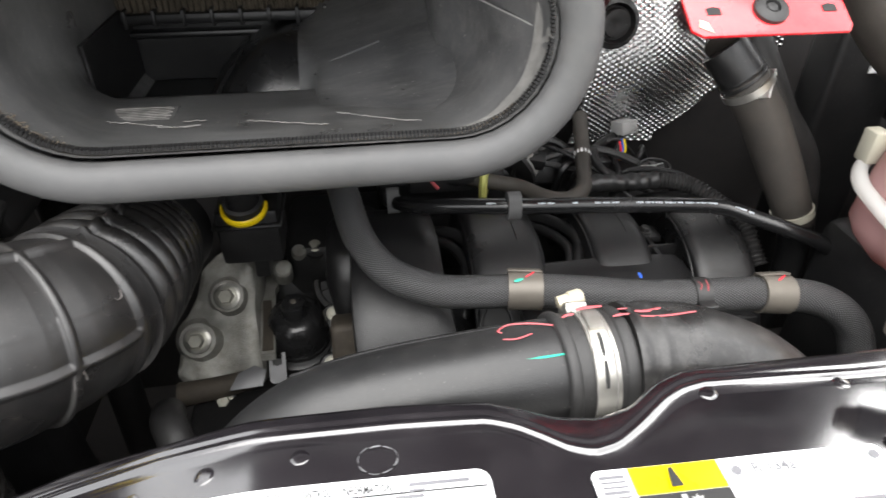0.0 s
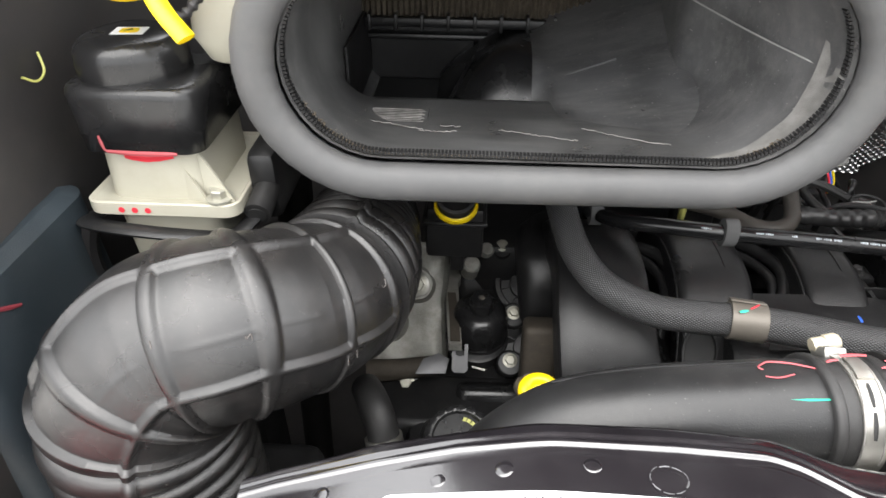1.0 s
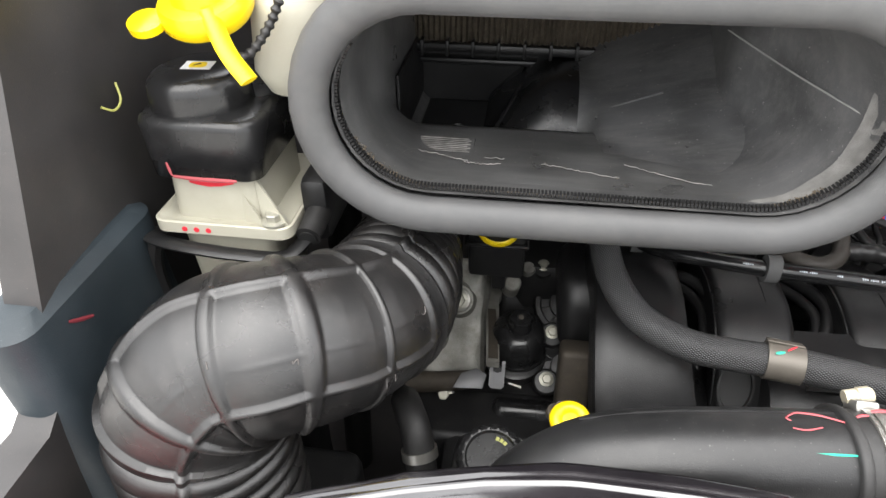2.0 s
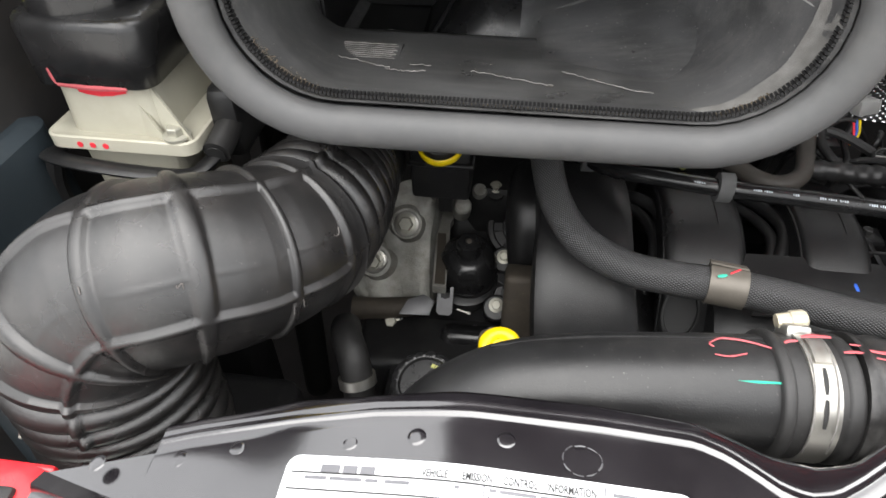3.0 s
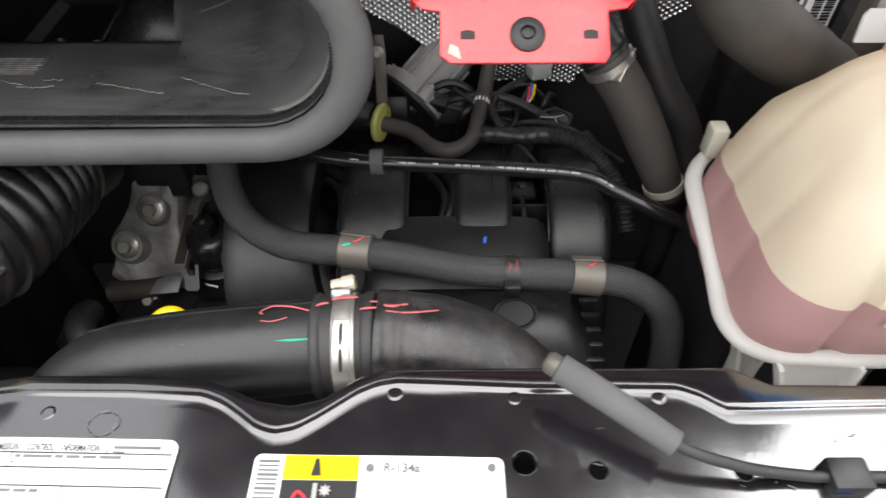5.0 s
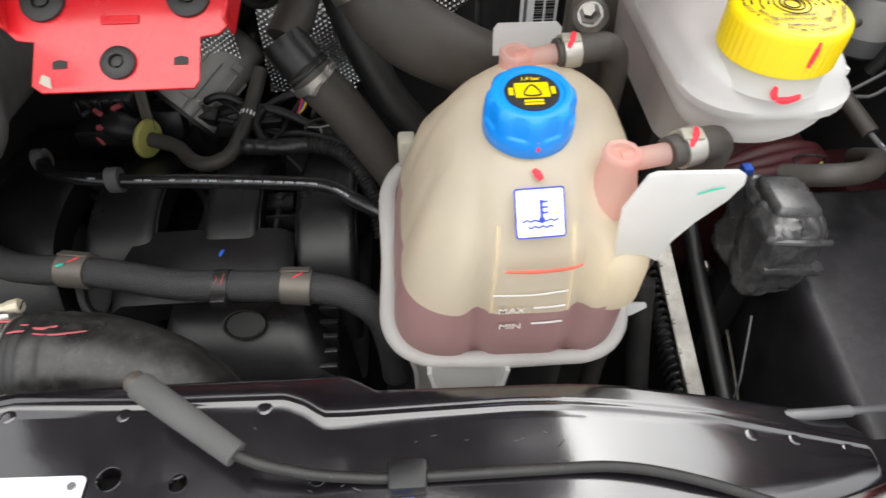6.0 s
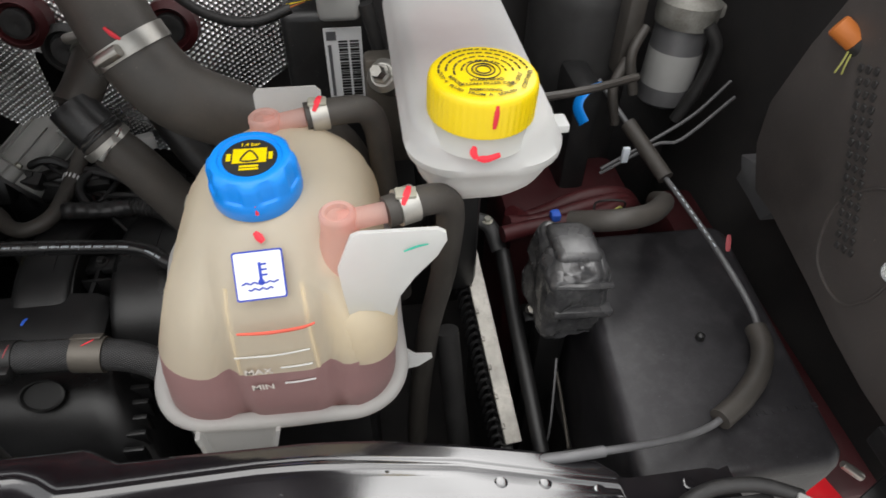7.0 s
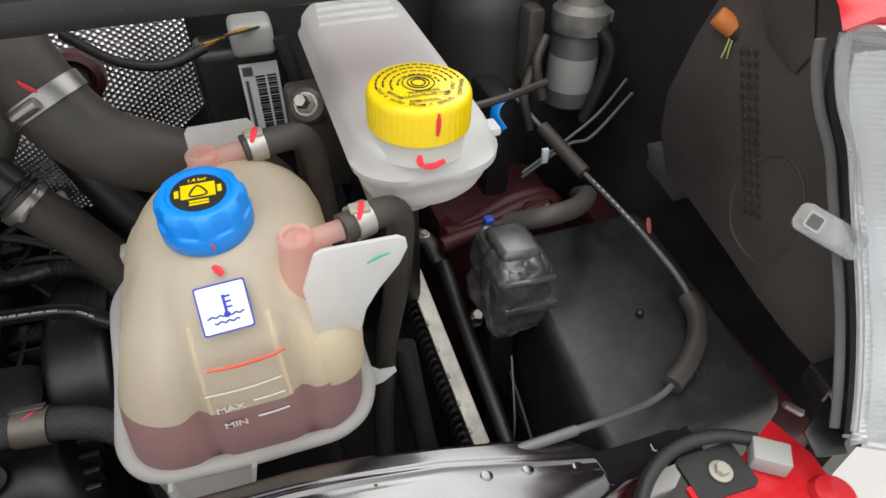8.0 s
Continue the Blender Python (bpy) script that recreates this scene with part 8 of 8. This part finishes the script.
part("cap_knob", lathe([(0.049, -0.002), (0.0485, 0.006), (0.0475, 0.018), (0.0455, 0.026), (0.041, 0.0312), (0.035, 0.0335), (0.02, 0.0342), (0.001, 0.0343)], Matrix.Translation((-0.432, 0.568, 1.319)), 72, lambda a, r: r * (1 + 0.045 * math.cos(3 * a + 0.5))), SATIN, ps, "round black knob", smooth=60)
psl = part("knob_sticker", plate([(-0.014, -0.01), (0.014, -0.01), (0.014, 0.01), (-0.014, 0.01)], 0.0006, Matrix.Translation((-0.43, 0.568, 1.353)) @ Matrix.Rotation(0.1, 4, "Z")), PAPER, ps, "white sticker with a yellow sign")
part("sticker_sign", plate(rrect(-0.008, 0.008, -0.0065, 0.0065, 0.004, 3), 0.0003, Matrix.Translation((-0.43, 0.568, 1.3538)) @ Matrix.Rotation(0.1, 4, "Z")), YPAPER, psl)
part("sticker_ink", plate([(-0.004, -0.004), (0.003, 0.001), (0.001, 0.004)], 0.0002, Matrix.Translation((-0.43, 0.568, 1.3543))), INK, psl)
strip([(-0.452, 0.5085, 1.281), (-0.45, 0.508, 1.269), (-0.448, 0.5085, 1.266)], 0.003, (0, -1, 0), MARKP, "paint_mark", ps, "faded red stroke")
strip([(-0.448, 0.5075, 1.2665), (-0.42, 0.5075, 1.265), (-0.385, 0.5075, 1.2655)], 0.005, (0, -1, 0), MARKP, "paint_mark", ps, "faded red stroke")
strip([(-0.44, 0.5185, 1.257), (-0.42, 0.5175, 1.256), (-0.395, 0.5185, 1.258)], 0.009, (0, -1, 0), MARKR, "paint_mark", ps, "red paint smear")
for k in range(3):
    part("paint_dot", lathe([(0.003, 0), (0.0028, 0.0006)], aim((-0.452 + 0.0125 * k, 0.5065, 1.206), (0, -1, 0)), 10), MARKR, ps, "red paint dot")
part("strap", sweep([(-0.51, 0.55, 1.17), (-0.495, 0.515, 1.185), (-0.45, 0.498, 1.19), (-0.39, 0.497, 1.186), (-0.35, 0.503, 1.184), (-0.335, 0.53, 1.188)], 0.011, 40, 10, squash=lambda u: (1, 0.45)), PLASTIC, ps, "black plastic strap")
part("strap_leg", sweep([(-0.498, 0.52, 1.182), (-0.506, 0.515, 1.14), (-0.5, 0.515, 1.05)], 0.009, 16, 8), PLASTIC, ps)
part("pipe_stub", sweep([(-0.328, 0.62, 1.21), (-0.328, 0.56, 1.205), (-0.33, 0.523, 1.196)], 0.013, 14, 16), RUBBER, ps, "black pipe stub")
# Black disc closes the stub and paints the shade inside its bore.
part("bore_disc", lathe([(0.009, 0), (0.009, 0.001)], aim((-0.33, 0.5215, 1.1955), (0, -0.95, -0.25)), 14), INK, ps)
part("side_arm", rbox(-0.345, -0.315, 0.55, 0.68, 1.17, 1.245, 0.01), PLASTIC, ps)
part("pedestal", rbox(-0.46, -0.38, 0.54, 0.62, 0.53, 1.09, 0.015), PLASTIC, ps)

wf = thing("washer_filler", (-0.37, 0.56, 1.1), "bright yellow washer cap on a cream filler bottle", "washer bottle")
part("bottle_neck", lathe([(0.02, -0.07), (0.034, -0.05), (0.036, 0.0), (0.034, 0.02), (0.02, 0.035), (0.001, 0.037)], aim((-0.345, 0.60, 1.392), (0.1, 0.1, 1)), 32), CREAM, wf, "cream bottle shoulder")
wc = part("cap", lathe([(0.038, -0.012), (0.041, -0.008), (0.041, 0.004), (0.037, 0.009), (0.026, 0.011), (0.024, 0.02), (0.001, 0.021)], aim((-0.403, 0.555, 1.414), (-0.05, -0.35, 1)), 40), YELLOW, wf, "bright yellow flip cap")
part("cap_lever", sweep([(-0.388, 0.53, 1.415), (-0.365, 0.502, 1.392), (-0.345, 0.49, 1.373)], 0.008, 12, 10, squash=lambda u: (1.0, 0.5)), YELLOW, wc)
part("cap_ear", lathe([(0.016, 0), (0.016, 0.007), (0.013, 0.009)], aim((-0.445, 0.53, 1.4), (0, -0.35, 1)), 18), YELLOW, wc)
part("tether", sweep([(-0.375, 0.53, 1.375), (-0.36, 0.535, 1.38), (-0.345, 0.55, 1.4), (-0.335, 0.555, 1.42)], lambda u, a: 0.004 + 0.001 * math.sin(u * 60), 40, 8), RUBBER, wf, "black tether")
part("neck_tube", sweep([(-0.345, 0.61, 1.345), (-0.34, 0.65, 1.28), (-0.345, 0.70, 1.2), (-0.36, 0.72, 1.0), (-0.38, 0.72, 0.53)], 0.024, 20, 18), RUBBER, wf)

bb = tagged(part("washer_bottle", loft([[(x + 0.05 * (1.2 - z), y, z) for x, y in rrect(-0.565, -0.505, 0.33, 0.55, 0.025)] for z in (0.6, 1.0, 1.1, 1.16, 1.19, 1.205)] + [[(x, y, 1.215) for x, y in rrect(-0.555, -0.515, 0.35, 0.53, 0.015)]]), BLUEGREY), "blue-grey plastic washer bottle low beside the duct", "washer bottle")
strip([(-0.503, 0.381, 1.189), (-0.503, 0.394, 1.18), (-0.503, 0.409, 1.171)], 0.0040, (1, -0.1, 0.2), MARKD, "paint_mark", bb, "red paint stroke")
part("bottle_stand", rbox(-0.55, -0.50, 0.4, 0.6, 0.53, 0.62, 0.005), PLASTIC, bb)
tagged(part("green_tie", sweep([(-0.515, 0.56, 1.335), (-0.508, 0.55, 1.322), (-0.507, 0.535, 1.318), (-0.512, 0.525, 1.325)], 0.0012, 16, 6), OLIVE), "thin green wire curl on the inner wing", "wire")

# small looms and plugs over the coils
rng = random.Random(21)
wl = thing("engine_harness", (0.3, 0.8, 1.0), "tangled black engine harness with small plugs", "wiring")
for k in range(9):
    x0, x1 = rng.uniform(0.2, 0.4), rng.uniform(0.28, 0.5)
    y0, y1 = rng.uniform(0.76, 0.86), rng.uniform(0.70, 0.84)
    part("wire", sweep([(x0, y0, 1.03), (x0 + 0.01, y0 - 0.01, rng.uniform(1.07, 1.1)), ((x0 + x1) / 2, (y0 + y1) / 2, rng.uniform(1.07, 1.11)), (x1, y1, rng.uniform(1.03, 1.07))], rng.choice((0.003, 0.004, 0.006)), 24, 8), PLASTIC if k % 3 else RUBBER, wl)
for x, y, z, a in ((0.33, 0.79, 1.085, 20), (0.42, 0.80, 1.06, -25), (0.45, 0.76, 1.05, 40), (0.24, 0.80, 1.09, -10)):
    q = part("plug", rbox(x - 0.016, x + 0.016, y - 0.011, y + 0.011, z - 0.01, z + 0.01, 0.003, 2, pose(0, 0, 0, 20, 10, a)), PLASTIC, wl, "small black plug")
    part("plug_latch", rbox(x - 0.006, x + 0.006, y - 0.004, y + 0.004, z + 0.009, z + 0.013, 0.001, 1, pose(0, 0, 0, 20, 10, a)), RUBBER, q)

# small marks on the inner wings
vent = thing("vent_grille", (-0.545, 0.51, 1.3), "faint perforated grille in the black inner wing", "vent")
for r in range(7):
    for c in range(4):
        y, z = 0.488 + 0.0085 * c + 0.0045 * r, 1.268 + 0.0125 * r - 0.0045 * c
        part("slat", rbox(-0.5475, -0.5435, y - 0.003, y + 0.003, z - 0.0042, z + 0.0042, 0.001, 1), PLASTIC2, vent)
part("backing", rbox(-0.57, -0.5472, 0.47, 0.56, 1.255, 1.36, 0.004), PLASTIC, vent)
strip_v = thing("liner_grille", (1.162, 0.46, 1.3), "rows of small dark blocks standing for slots in the wing liner", "vent")
# Darker raised blocks stand for the shade in slots; the liner is uncut.
for r in range(16):
    for c in range(3):
        y, z = 0.470 - 0.0052 * r + 0.009 * c, 1.385 - 0.0098 * r - 0.003 * c
        part("slot_block", rbox(1.1628, 1.1650, y - 0.003, y + 0.003, z - 0.0036, z + 0.0036, 0.0008, 1), WALL, strip_v)
part("moulded_frame", sweep([(1.1645, 0.36, 1.30), (1.1645, 0.345, 1.24), (1.1645, 0.37, 1.19), (1.1645, 0.42, 1.20), (1.1645, 0.435, 1.26), (1.1645, 0.40, 1.31)], 0.0016, 60, 6, closed=True), WALLR, strip_v, "faint moulded frame")
